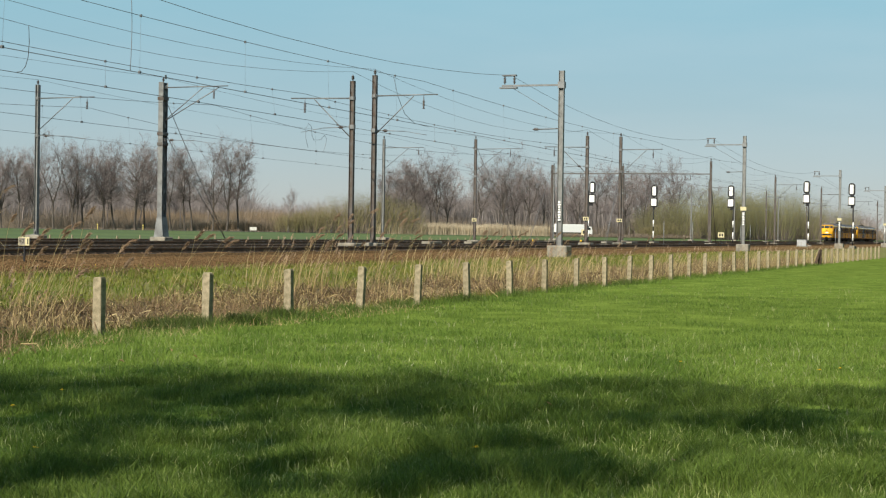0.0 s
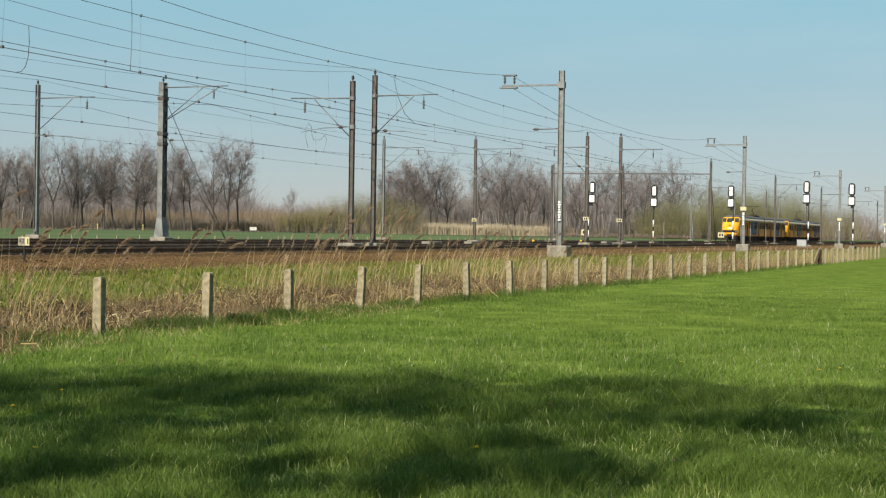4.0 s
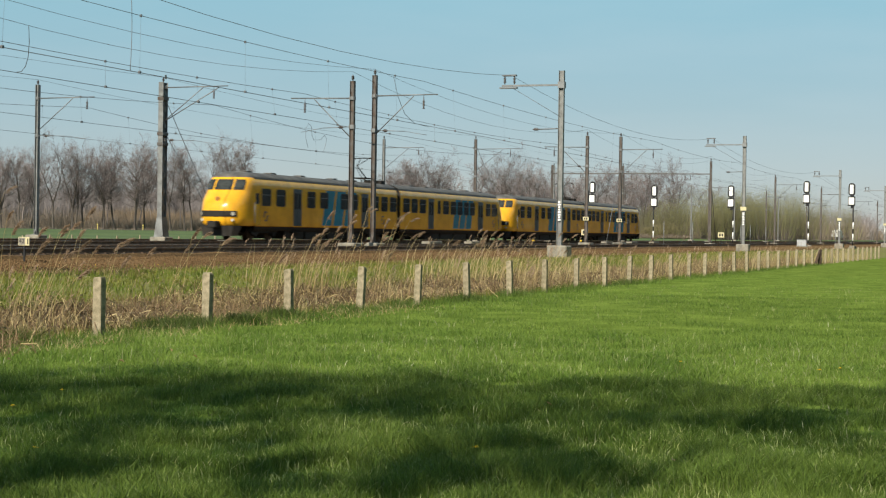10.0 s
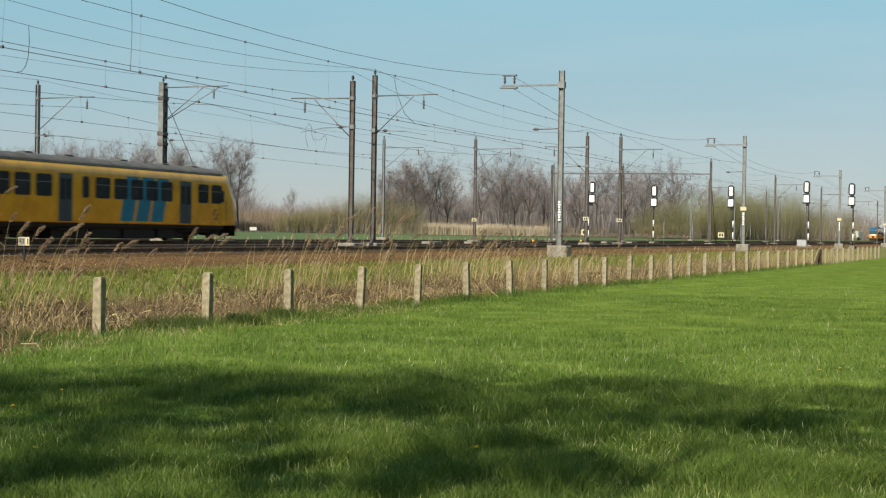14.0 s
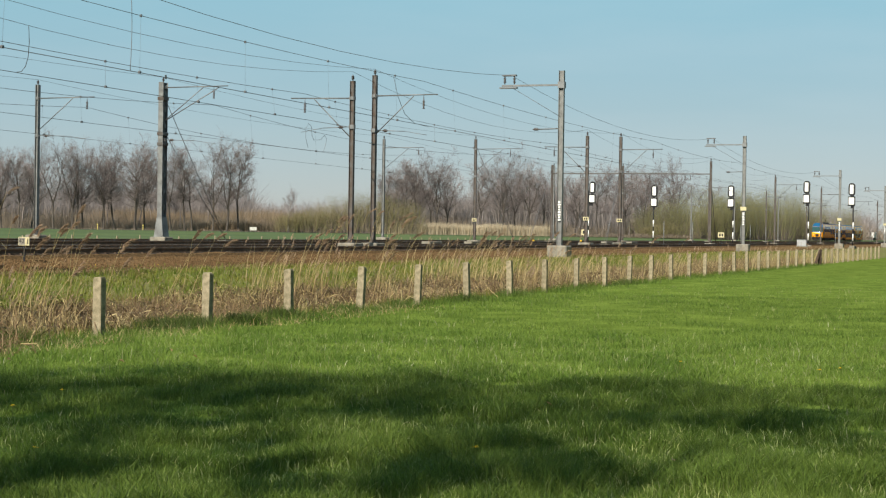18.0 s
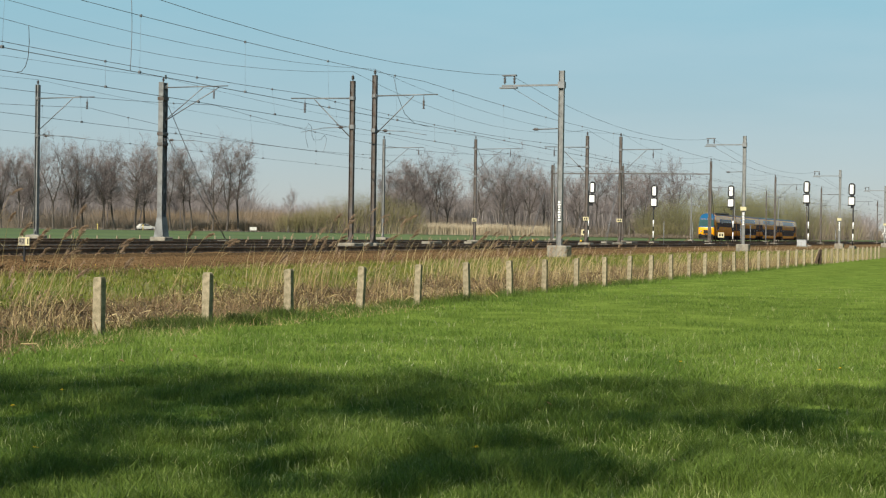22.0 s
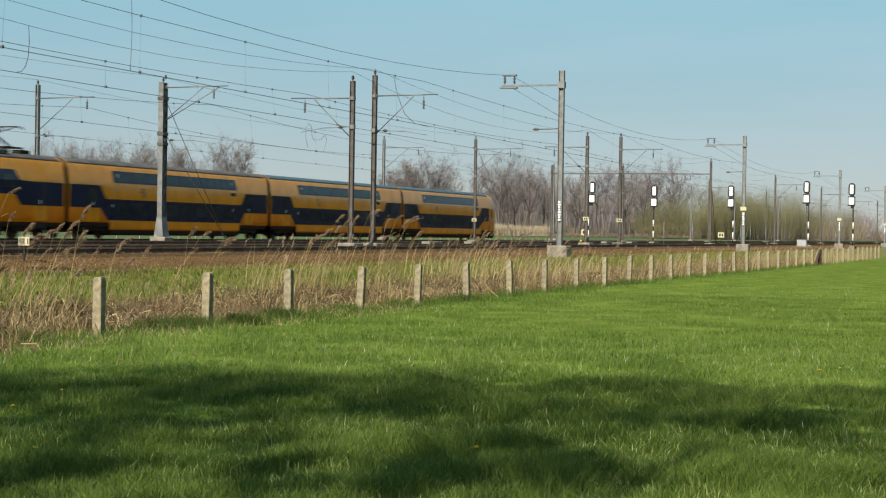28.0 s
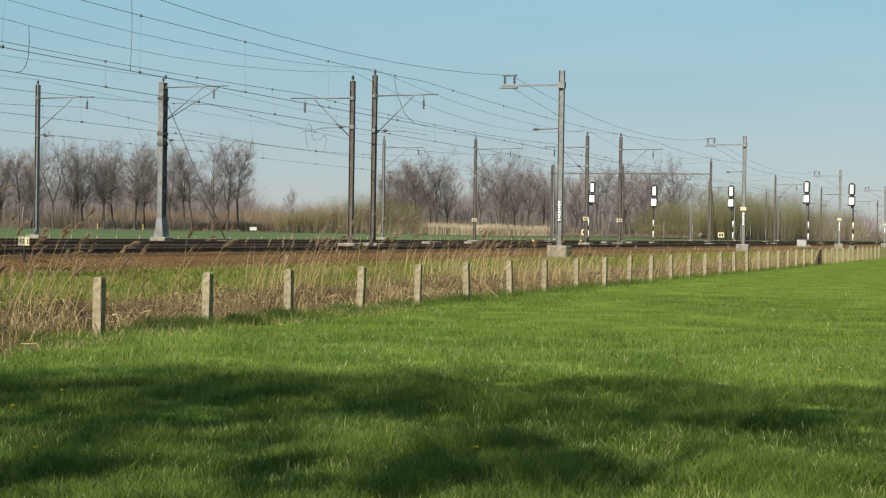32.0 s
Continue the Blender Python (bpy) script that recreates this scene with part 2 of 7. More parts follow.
# ---------------------------------------------------------------- mesh tools
class Shape:
    """Collects faces for one mesh."""

    def __init__(self):
        self.v, self.f, self.s = [], [], []

    def add(self, verts, faces, smooth=False):
        k = len(self.v)
        self.v.extend(tuple(p) for p in verts)
        for fa in faces:
            self.f.append(tuple(i + k for i in fa))
            self.s.append(smooth)
        return self

    def box(self, x0, x1, y0, y1, z0, z1, chamfer=0.0):
        if not chamfer:
            c = [(x, y, z) for z in (z0, z1) for y in (y0, y1) for x in (x0, x1)]
            return self.add(c, [(0, 2, 3, 1), (4, 5, 7, 6), (0, 1, 5, 4), (2, 6, 7, 3), (0, 4, 6, 2), (1, 3, 7, 5)])
        q = chamfer
        ring = [(x0 + q, y0), (x1 - q, y0), (x1, y0 + q), (x1, y1 - q), (x1 - q, y1), (x0 + q, y1), (x0, y1 - q), (x0, y0 + q)]
        ins = [(min(max(x, x0 + q), x1 - q), min(max(y, y0 + q), y1 - q)) for x, y in ring]
        return self.loft([[(x, y, z0) for x, y in ins], [(x, y, z0 + q) for x, y in ring], [(x, y, z1 - q) for x, y in ring], [(x, y, z1) for x, y in ins]])

    def loft(self, rings, caps=True, smooth=False, closed=True):
        n = len(rings[0])
        verts = [p for r in rings for p in r]
        faces = []
        for i in range(len(rings) - 1):
            for j in range(n if closed else n - 1):
                a, b = i * n + j, i * n + (j + 1) % n
                faces.append((a, b, b + n, a + n))
        self.add(verts, faces, smooth)
        if caps:
            k = len(self.v) - len(verts)
            self.f.append(tuple(k + j for j in reversed(range(n))))
            self.f.append(tuple(k + (len(rings) - 1) * n + j for j in range(n)))
            self.s.extend((False, False))
        return self

    def tube(self, p, q, r0, r1=None, n=6, caps=True, smooth=True):
        p, q = Vector(p), Vector(q)
        r1 = r0 if r1 is None else r1
        d = (q - p).normalized()
        u = d.orthogonal().normalized()
        w = d.cross(u)
        ring = [u * math.cos(2 * math.pi * i / n) + w * math.sin(2 * math.pi * i / n) for i in range(n)]
        return self.loft([[p + c * r0 for c in ring], [q + c * r1 for c in ring]], caps, smooth)

    def rod(self, pts, r, n=5):
        pts = [Vector(p) for p in pts]
        rings = []
        for i, p in enumerate(pts):
            d = (pts[min(i + 1, len(pts) - 1)] - pts[max(i - 1, 0)]).normalized()
            u = d.cross(Vector((0, 1, 0) if abs(pts[-1].x - pts[0].x) > 0.1 else (1, 0, 0))).normalized()
            w = d.cross(u)
            rings.append([p + u * (r * math.cos(2 * math.pi * j / n)) + w * (r * math.sin(2 * math.pi * j / n)) for j in range(n)])
        return self.loft(rings, True, True)

    def lathe(self, profile, at=(0, 0, 0), n=12, axis='z'):
        rings = []
        for r, h in profile:
            ring = []
            for i in range(n):
                a = 2 * math.pi * i / n
                c, s = r * math.cos(a), r * math.sin(a)
                q = {'z': (c, s, h), 'x': (h, c, s), 'y': (c, h, s)}[axis]
                ring.append((q[0] + at[0], q[1] + at[1], q[2] + at[2]))
            rings.append(ring)
        return self.loft(rings, True, True)

    def mesh(self, name, *mats):
        me = bpy.data.meshes.new(name)
        me.from_pydata(self.v, [], self.f)
        for m in mats:
            me.materials.append(m)
        if any(self.s):
            me.polygons.foreach_set("use_smooth", self.s)
        me.update()
        return me


def part(name, shape, mat, parent, label="", at=None):
    me = shape.mesh(name, mat) if isinstance(shape, Shape) else shape
    ob = new(name, me)
    ob.parent = parent
    if at is not None:
        ob.matrix_basis = at
    if label:
        ob["label"] = label
    return ob


def thing(name, label, category, group="", kind="", at=None):
    ob = new(name)
    ob.empty_display_size = 0.3
    if at is not None:
        ob.matrix_basis = at
    return tagged(ob, label, category, group, kind)


def raw_mesh(name, verts, faces_flat, size, mat):
    """A mesh from arrays: verts (n, 3), all faces with the same number of corners."""
    me = bpy.data.meshes.new(name)
    n, k = len(verts), len(faces_flat) // size
    me.vertices.add(n)
    me.vertices.foreach_set("co", np.asarray(verts, np.float32).ravel())
    me.loops.add(k * size)
    me.loops.foreach_set("vertex_index", np.asarray(faces_flat, np.int32))
    me.polygons.add(k)
    me.polygons.foreach_set("loop_start", np.arange(0, k * size, size, dtype=np.int32))
    me.update(calc_edges=True)
    me.validate()
    me.materials.append(mat)
    return me


# ---------------------------------------------------------------- ground
def lie(x, y):
    """Height of the ground."""
    pts = ((-900, 0), (14.6, 0), (15.6, -0.12), (17.0, 0.12), (18.6, 0.42), (21, 0.56), (24.5, 0.66), (26.4, 0.66), (58, 0.62), (60, 0.34), (66, 0.30), (90, 0.50), (160, 0.75), (4000, 1.35))
    z = np.interp(y, [p[0] for p in pts], [p[1] for p in pts])
    # the far meadow climbs gently to the road at its edge
    far = 0.8 * (np.asarray(y) - 145) + 0.6 * (np.asarray(x) - 437)
    rise = np.interp(far, (-110, -8), (0.0, 1.0))
    return z + (1.35 - z) * rise * (np.asarray(y) > 60)


def build_ground():
    xs = np.concatenate([np.linspace(-900, 0, 10), np.arange(4, 130, 2.0), np.arange(130, 400, 10), np.linspace(400, 4500, 24)])
    ys = np.concatenate([np.linspace(-1500, -20, 8), np.arange(-15, 14, 1.5), np.arange(14, 30, 0.8), np.arange(31, 70, 3), np.arange(75, 200, 15), np.linspace(220, 4300, 22)])
    verts = [(x, y, float(lie(x, y)) + (0.035 * noise.noise((x * 0.35, y * 0.35, 0)) if -20 < y < 27 and x < 130 else 0)) for x in xs for y in ys]
    n = len(ys)
    faces = [(i * n + j, (i + 1) * n + j, (i + 1) * n + j + 1, i * n + j + 1) for i in range(len(xs) - 1) for j in range(n - 1)]
    me = bpy.data.meshes.new("ground")
    me.from_pydata(verts, [], faces)
    for m in (M_SOIL, M_ROUGH, M_FAR, M_EARTH):
        me.materials.append(m)
    idx = []
    for i in range(len(xs) - 1):
        for j in range(n - 1):
            y = (ys[j] + ys[j + 1]) / 2
            idx.append(0 if y < 14.6 else 1 if y < 22.4 else 3 if y < 58 else 2)
    me.polygons.foreach_set("material_index", idx)
    me.update()
    tagged(new("ground", me), "flat green meadow with a rough verge along the railway", "ground", kind="structure")


build_ground()


# ---------------------------------------------------------------- tracks
X0, X1 = -60.0, 1500.0


def build_ballast():
    for k, (ya, yb) in enumerate(((27.4, 36.6), (43.3, 47.2), (51.9, 55.7))):
        xs = np.concatenate([np.arange(X0, 220, 0.8), np.linspace(220, X1, 60)])
        prof = [(ya - 3.5, 0.62), (ya - 1.6, 0.70), (ya - 0.3, 0.77), (ya + 0.78, 0.79), (ya + 0.86, 0.905), (ya + 1.4, BED + 0.03), (ya + (yb - ya) * 0.33, BED - 0.02), (ya + (yb - ya) * 0.66, BED - 0.02), (yb, BED), (yb + 0.6, 0.84), (yb + 1.4, 0.66), (yb + 1.9, 0.52)]
        sh = Shape()
        rings = [[(x, y, z + 0.05 * noise.noise((x * 0.9, y * 1.3, k))) for y, z in prof] for x in xs]
        sh.loft(rings, False, False, False)
        tagged(new("ballast_bed", sh.mesh("ballast_bed", M_BALLAST)), "brown crushed-stone ballast bed under the tracks", "ballast", kind="structure")


def rail_profile():
    half = [(0.0625, 0.0), (0.0625, 0.012), (0.02, 0.03), (0.009, 0.045), (0.009, 0.115), (0.034, 0.13), (0.036, 0.155), (0.028, 0.166)]
    return half + [(-a, b) for a, b in reversed(half)]


def build_tracks():
    prof = rail_profile()
    slab = Shape()
    slab.loft([[(x, -1.28, 0), (x, -1.28, 0.16), (x, -0.9, 0.21), (x, 0.9, 0.21), (x, 1.28, 0.16), (x, 1.28, 0)] for x in (-0.125, 0.125)])
    sleeper_mesh = slab.mesh("sleeper", M_SLEEPER)
    for k, yc in enumerate(TRACKS):
        track = thing("railway_track", "brown steel rails on dark sleepers in ballast", "railway track", group="parallel tracks", kind="structure")
        for side in (-1, 1):
            y = yc + side * 0.7525
            sh = Shape()
            z = RAIL - 0.172
            sh.loft([[(x, y + a, z + b) for a, b in prof] for x in (X0, X1)])
            rail = part("rail", sh, M_RUST, track, "rust-brown steel rail")
            top = Shape()
            top.box(X0, X1, y - 0.026, y + 0.026, RAIL - 0.008, RAIL)
            part("running_surface", top, M_RAILTOP, rail, "shiny worn rail head")
            clip = Shape()
            if k == 0:
                for i in range(150):
                    x = 30.0 + i * 0.6
                    clip.box(x - 0.05, x + 0.05, y - 0.12, y + 0.12, z - 0.012, z + 0.03)
                part("rail_clips", clip, M_RUST, track)
        if k == 0:
            for i in range(290):
                part("sleeper", sleeper_mesh, None, track, at=pose(22.0 + i * 0.6, yc, 0.705))
        else:
            rest = Shape()
            for i in range(240):
                x = 30.0 + i * 0.6
                rest.loft([[(xx, yc - 1.28, 0.75), (xx, yc - 1.28, 0.91), (xx, yc + 1.28, 0.91), (xx, yc + 1.28, 0.75)] for xx in (x - 0.125, x + 0.125)])
            tagged(part("sleepers", rest, M_SLEEPER, track), kind="stuff")


def loose_stones():
    """Broken stones on the near shoulder, eight faces each."""
    rs = np.random.RandomState(2)
    n = 20000
    x = 26 + rs.power(0.75, n) * 110
    y = rs.uniform(23.6, 28.0, n)
    z = np.interp(y, (23.5, 25.8, 27.1, 28.17, 28.28, 28.8), (0.64, 0.70, 0.77, 0.79, 0.90, 0.89)) + rs.uniform(-0.005, 0.03, n)
    r = rs.uniform(0.014, 0.036, (n, 1))
    c = np.stack([x, y, z], 1)
    q = rs.normal(size=(n, 3))
    q /= np.linalg.norm(q, axis=1)[:, None]
    u = np.cross(q, rs.normal(size=(n, 3)))
    u /= np.linalg.norm(u, axis=1)[:, None]
    w = np.cross(q, u)
    vs = np.stack([c + q * r, c - q * r * 0.8, c + u * r * 1.2, c - u * r, c + w * r * 0.8, c - w * r * 0.9], 1).reshape(-1, 3)
    f = np.array([0, 2, 4, 0, 4, 3, 0, 3, 5, 0, 5, 2, 1, 4, 2, 1, 3, 4, 1, 5, 3, 1, 2, 5])
    fs = ((np.arange(n) * 6)[:, None] + f[None]).ravel()
    tagged(new("ballast_stones", raw_mesh("ballast_stones", vs, fs, 3, M_BALLAST)), "loose brown broken stones on the ballast shoulder", "stones", kind="stuff")


build_ballast()
build_tracks()
loose_stones()


# ---------------------------------------------------------------- overhead line
def i_beam(sh, h, w, d, t=0.02, flat=False):
    """An upright I section with its open side along the track; flat: with a flange along the track."""
    a, b, c = d / 2, d / 2 - t, t / 2
    ring = [(-a, -w / 2), (-b, -w / 2), (-b, -c), (b, -c), (b, -w / 2), (a, -w / 2), (a, w / 2), (b, w / 2), (b, c), (-b, c), (-b, w / 2), (-a, w / 2)]
    if not flat:
        a, b = w / 2, w / 2 - t
        ring = [(-d / 2, -a), (-d / 2, -b), (-c, -b), (-c, b), (-d / 2, b), (-d / 2, a), (d / 2, a), (d / 2, b), (c, b), (c, -b), (d / 2, -b), (d / 2, -a)][::-1]
    sh.loft([[(x, y, 0) for x, y in ring], [(x, y, h) for x, y in ring]])
    return sh


def insulator(sh, at, length=0.42, axis='z'):
    prof = [(0.03, 0), (0.03, 0.05)]
    n = 4
    for i in range(n):
        h = 0.07 + i * (length - 0.14) / n
        prof += [(0.035, h), (0.085, h + 0.025), (0.035, h + 0.05)]
    prof += [(0.03, length - 0.05), (0.03, length)]
    sh.lathe(prof, at, 8, axis)
    return sh


def mast(x, y, h, arm=0.0, hang=0.0, arm_z=7.5, low_z=5.55, base_z=0.62, block=(1.1, 0.8, 0.62), plate=False, dark=False, width=0.22, depth=0.22, stub=True, flare=False, group="masts between the tracks", label=""):
    """A lineside mast. arm: reach across the track (negative: towards the camera); hang: where the insulator hangs on it. Heights from the rail top."""
    m = M_MASTDARK if dark else M_MAST
    t = thing("catenary_mast", label or "weathered steel I-beam mast on a concrete footing", "mast", group, at=pose(x, y, 0))
    bz = base_z + block[2]
    foot = Shape().box(-block[0] / 2, block[0] / 2, -block[1] / 2, block[1] / 2, base_z - 0.3, bz, 0.04)
    part("footing", foot, M_FOUND, t, "pale concrete footing")
    body = Shape()
    top = RAIL + h
    i_beam(body, top - bz, width, depth, 0.02, flare)
    col = part("column", body, m, t, at=pose(0, 0, bz))
    gus = Shape()
    for sx in (-1, 1):
        for sy in (-1, 1):
            gus.add([(sx * depth / 2, sy * 0.02, 0), (sx * (depth / 2 + 0.12), sy * 0.02, 0), (sx * depth / 2, sy * 0.02, 0.35), (sx * depth / 2, sy * 0.05, 0), (sx * (depth / 2 + 0.12), sy * 0.05, 0), (sx * depth / 2, sy * 0.05, 0.35)], [(0, 1, 2), (3, 5, 4), (0, 3, 4, 1), (1, 4, 5, 2), (0, 2, 5, 3)])
    gus.box(-depth / 2 - 0.14, depth / 2 + 0.14, -width / 2 - 0.08, width / 2 + 0.08, -0.002, 0.025)
    part("base_plate", gus, m, t, at=pose(0, 0, bz))
    if flare:
        fl = Shape()
        fl.loft([[(-depth / 2 - 0.10, -0.30, 0), (depth / 2 + 0.10, -0.30, 0), (depth / 2 + 0.10, 0.30, 0), (-depth / 2 - 0.10, 0.30, 0)], [(-depth / 2 - 0.012, -width / 2 - 0.012, 1.15), (depth / 2 + 0.012, -width / 2 - 0.012, 1.15), (depth / 2 + 0.012, width / 2 + 0.012, 1.15), (-depth / 2 - 0.012, width / 2 + 0.012, 1.15)]])
        part("flared_foot", fl, m, t, "flared steel mast foot", at=pose(0, 0, bz))
        for i in range(9):
            part("batten", Shape().box(-0.10, 0.10, -width / 2 - 0.004, -width / 2 + 0.02, bz + 1.6 + i * 0.95, bz + 1.85 + i * 0.95), m, t)
        for z in (RAIL + 5.6, RAIL + 6.2, RAIL + 8.25):
            part("clamp_band", Shape().box(-depth / 2 - 0.04, depth / 2 + 0.04, -width / 2 - 0.04, width / 2 + 0.04, z - 0.09, z + 0.09), M_MASTDARK, t)
        part("strut", Shape().tube((0.1, -width / 2, RAIL + arm_z - 1.9), (0.1, arm * 0.85, RAIL + arm_z - 0.03), 0.03, n=5), M_ARM, t)
    if stub:
        part("top_insulator", insulator(Shape(), (0, 0, top), 0.3), M_CERAM, t, "brown ribbed insulator on the mast head")
    if arm:
        sg = 1 if arm > 0 else -1
        z = RAIL + arm_z
        a = Shape()
        a.tube((0, sg * width / 2, z), (0, arm, z + 0.04), 0.036, 0.03, 6)
        a.box(-0.09, 0.09, -width / 2 - 0.03, width / 2 + 0.03, z - 0.08, z + 0.08)
        part("cantilever", a, M_ARM, t, "pale steel cantilever arm")
        st = Shape()
        st.tube((0, sg * width / 2, z - 1.9), (0, arm * 0.62, z - 0.03), 0.028, n=5)
        part("strut", st, M_ARM, t)
        ins = insulator(Shape(), (0, hang, z - 0.62), 0.45)
        ins.tube((0, hang, z - 0.18), (0, hang, z), 0.018, n=5)
        ins.box(-0.05, 0.05, hang - 0.04, hang + 0.04, z - 0.68, z - 0.62)
        part("hanging_insulator", ins, M_CERAM, t, "brown ribbed insulator")
        lo = Shape()
        zl = RAIL + low_z
        lo.tube((0, sg * width / 2, zl + 0.25), (0, hang * 0.62, zl + 0.2), 0.02, n=5)
        lo.tube((0, hang * 0.62, zl + 0.2), (0, hang + sg * 0.2, zl), 0.014, n=5)
        lo.box(-0.1, 0.1, -width / 2 - 0.03, width / 2 + 0.03, zl + 0.15, zl + 0.35)
        part("steady_arm", lo, M_ARM, t)
        bl = insulator(Shape(), (0, min(sg * 0.45, sg * 0.45 + sg * 0.3), zl + 0.235), 0.3, 'y')
        part("arm_insulator", bl, M_CERAM, t)
    if plate:
        s = Shape().box(-depth / 2 - 0.045, -depth / 2 - 0.02, -0.22, 0.22, RAIL + 1.75, RAIL + 2.02, 0.004)
        pl = part("number_plate", s, M_SIGN, t, "cream number plate with dark marks")
        bars = Shape()
        for yy in (-0.08, 0.08):
            bars.box(-depth / 2 - 0.052, -depth / 2 - 0.045, yy - 0.055, yy + 0.055, RAIL + 1.81, RAIL + 1.96)
        part("marks", bars, M_BLACK, pl)
    return t


BC, FAR = 48.5, 57.0
for x, yy in ((76.3, 0), (121.5, 0)):
    mast(x, 32.0, 8.05, arm=3.3, hang=2.55, arm_z=7.2, dark=True, plate=x > 100, block=(1.2, 0.9, 0.58))
for x in (79.2, 132.0):
    mast(x, 32.0, 8.6, arm=-3.4, hang=-2.65, arm_z=7.55, dark=True, plate=x > 100, block=(1.2, 0.9, 0.58))
for x in (171.0, 215.0, 262.0, 308.0, 355.0, 402.0):
    mast(x, 32.0, 8.4, arm=-3.4 if x != 171 else 0.0, hang=-2.65, arm_z=7.4, dark=True, block=(1.2, 0.9, 0.50))
mast(87.1, BC, 9.2, arm=-4.2, hang=-3.3, arm_z=8.9, low_z=5.6, width=0.31, depth=0.56, block=(1.0, 1.0, 0.66), flare=True, label="broad grey steel tension mast with a flared foot")
for x in (144.6, 201.5, 258.0, 315.0, 372.0):
    mast(x, BC, 9.2, arm=-4.2, hang=-3.3, arm_z=8.3, low_z=5.6, dark=True, plate=x < 150, block=(1.2, 1.0, 0.53))
for x in (87.1, 143.5, 200.5, 287.0, 330.0, 388.0):
    mast(x, FAR, 9.2, arm=-3.9, hang=-3.4, arm_z=8.38, low_z=5.9, width=0.2, depth=0.26, block=(0.95, 0.95, 0.66), group="masts behind the tracks", label="slim pale grey steel mast behind the far track")


def feeder_mast(x):
    y = 22.5
    t = thing("feeder_mast", "tall grey steel mast with feeder arm on concrete block", "mast", "feeder masts on the verge", at=pose(x, y, 0))
    part("footing", Shape().box(-0.5, 0.5, -0.5, 0.5, 0.2, 1.22, 0.05), M_FOUND, t, "large weathered concrete block")
    part("column", i_beam(Shape(), 8.64, 0.26, 0.24), M_MAST, t, at=pose(0, 0, 1.22))
    za = 9.15
    a = Shape().box(-0.04, 0.04, -0.16, 3.1, za - 0.045, za + 0.045)
    a.box(-0.16, 0.16, -0.17, 0.17, za - 0.16, za + 0.16)
    part("feeder_arm", a, M_ARM, t, "pale horizontal steel arm")
    s = Shape().box(-0.14, 0.14, 2.3, 3.2, za - 0.14, za - 0.075)
    part("end_bracket", s, M_ARM, t)
    for yy in (2.45, 2.95):
        part("post_insulator", insulator(Shape(), (0, yy, za + 0.075), 0.4), M_CERAM, t)
    part("clamp", Shape().box(-0.12, 0.12, 2.35, 3.05, za + 0.475, za + 0.55), M_WIRE, t)
    w = Shape().tube((0, 0, 7.55), (0, 2.6, 9.07), 0.016, n=4)
    part("stay_rope", w, M_WIRE, t)
    lo = Shape().tube((0, 0.13, 7.0), (0, 1.1, 6.97), 0.03, n=6)
    part("pull_off_arm", lo, M_ARM, t)
    part("arm_insulator", insulator(Shape(), (0, 1.1, 6.97), 0.36, 'y'), M_CERAM, t)
    if x > 100:
        part("number_plate", Shape().box(-0.145, -0.125, -0.24, 0.24, 3.9, 4.2, 0.004), M_SIGN, t)
    m = Shape()
    rnd = random.Random(int(x))
    for i in range(8):
        zz = 2.75 + i * 0.13 if x > 100 else 2.45 + i * 0.125
        m.box(-0.128, -0.121, -0.09 + rnd.uniform(0, 0.04), 0.09 - rnd.uniform(0, 0.05), zz, zz + 0.085)
    part("painted_marks", m, M_WHITE, t, "vertical white painted number marks")


for x in (26.0, 80.3, 134.5, 201.8, 262.0):
    feeder_mast(x)


def portal():
    """The beam across three tracks behind the second mast pair."""
    t = thing("overhead_portal", "thin dark steel beam spanning the tracks between two masts", "portal", at=pose(171.0, 0, 0))
    part("beam", Shape().box(-0.09, 0.09, 32.1, 48.8, RAIL + 7.04, RAIL + 7.14), M_MASTDARK, t)
    part("column", i_beam(Shape(), 8.0, 0.2, 0.2), M_MASTDARK, t, at=pose(0, 48.8, 1.1))
    part("footing", Shape().box(-0.7, 0.7, 48.2, 49.4, 0.4, 1.1, 0.04), M_FOUND, t)
    for y in (34.4, 40.0, 45.2):
        s = Shape()
        s.box(-0.05, 0.05, y - 0.3, y - 0.25, RAIL + 6.5, RAIL + 7.0)
        s.box(-0.05, 0.05, y + 0.25, y + 0.3, RAIL + 6.5, RAIL + 7.0)
        s.box(-0.05, 0.05, y - 0.3, y + 0.3, RAIL + 6.45, RAIL + 6.5)
        part("hanger_frame", s, M_MASTDARK, t)
    part("column_brace", Shape().tube((0.1, 32.0, 7.6), (3.5, 32.0, 0.9), 0.04, n=5), M_MASTDARK, t)


portal()


def wire_run(name, label, y, z, stations, sag, r=0.014, seg=10):
    """One line that hangs from station to station."""
    t = thing(name, label, "wire", "overhead wires")
    sh = Shape()
    pts = [(stations[0], y, z)]
    for a, b in zip(stations[:-1], stations[1:]):
        for i in range(1, seg + 1):
            u = i / seg
            pts.append((a + (b - a) * u, y, z - sag * 4 * u * (1 - u)))
    sh.rod(pts, r * 0.8, 4)
    part("strand", sh, M_WIRE, t)
    return t


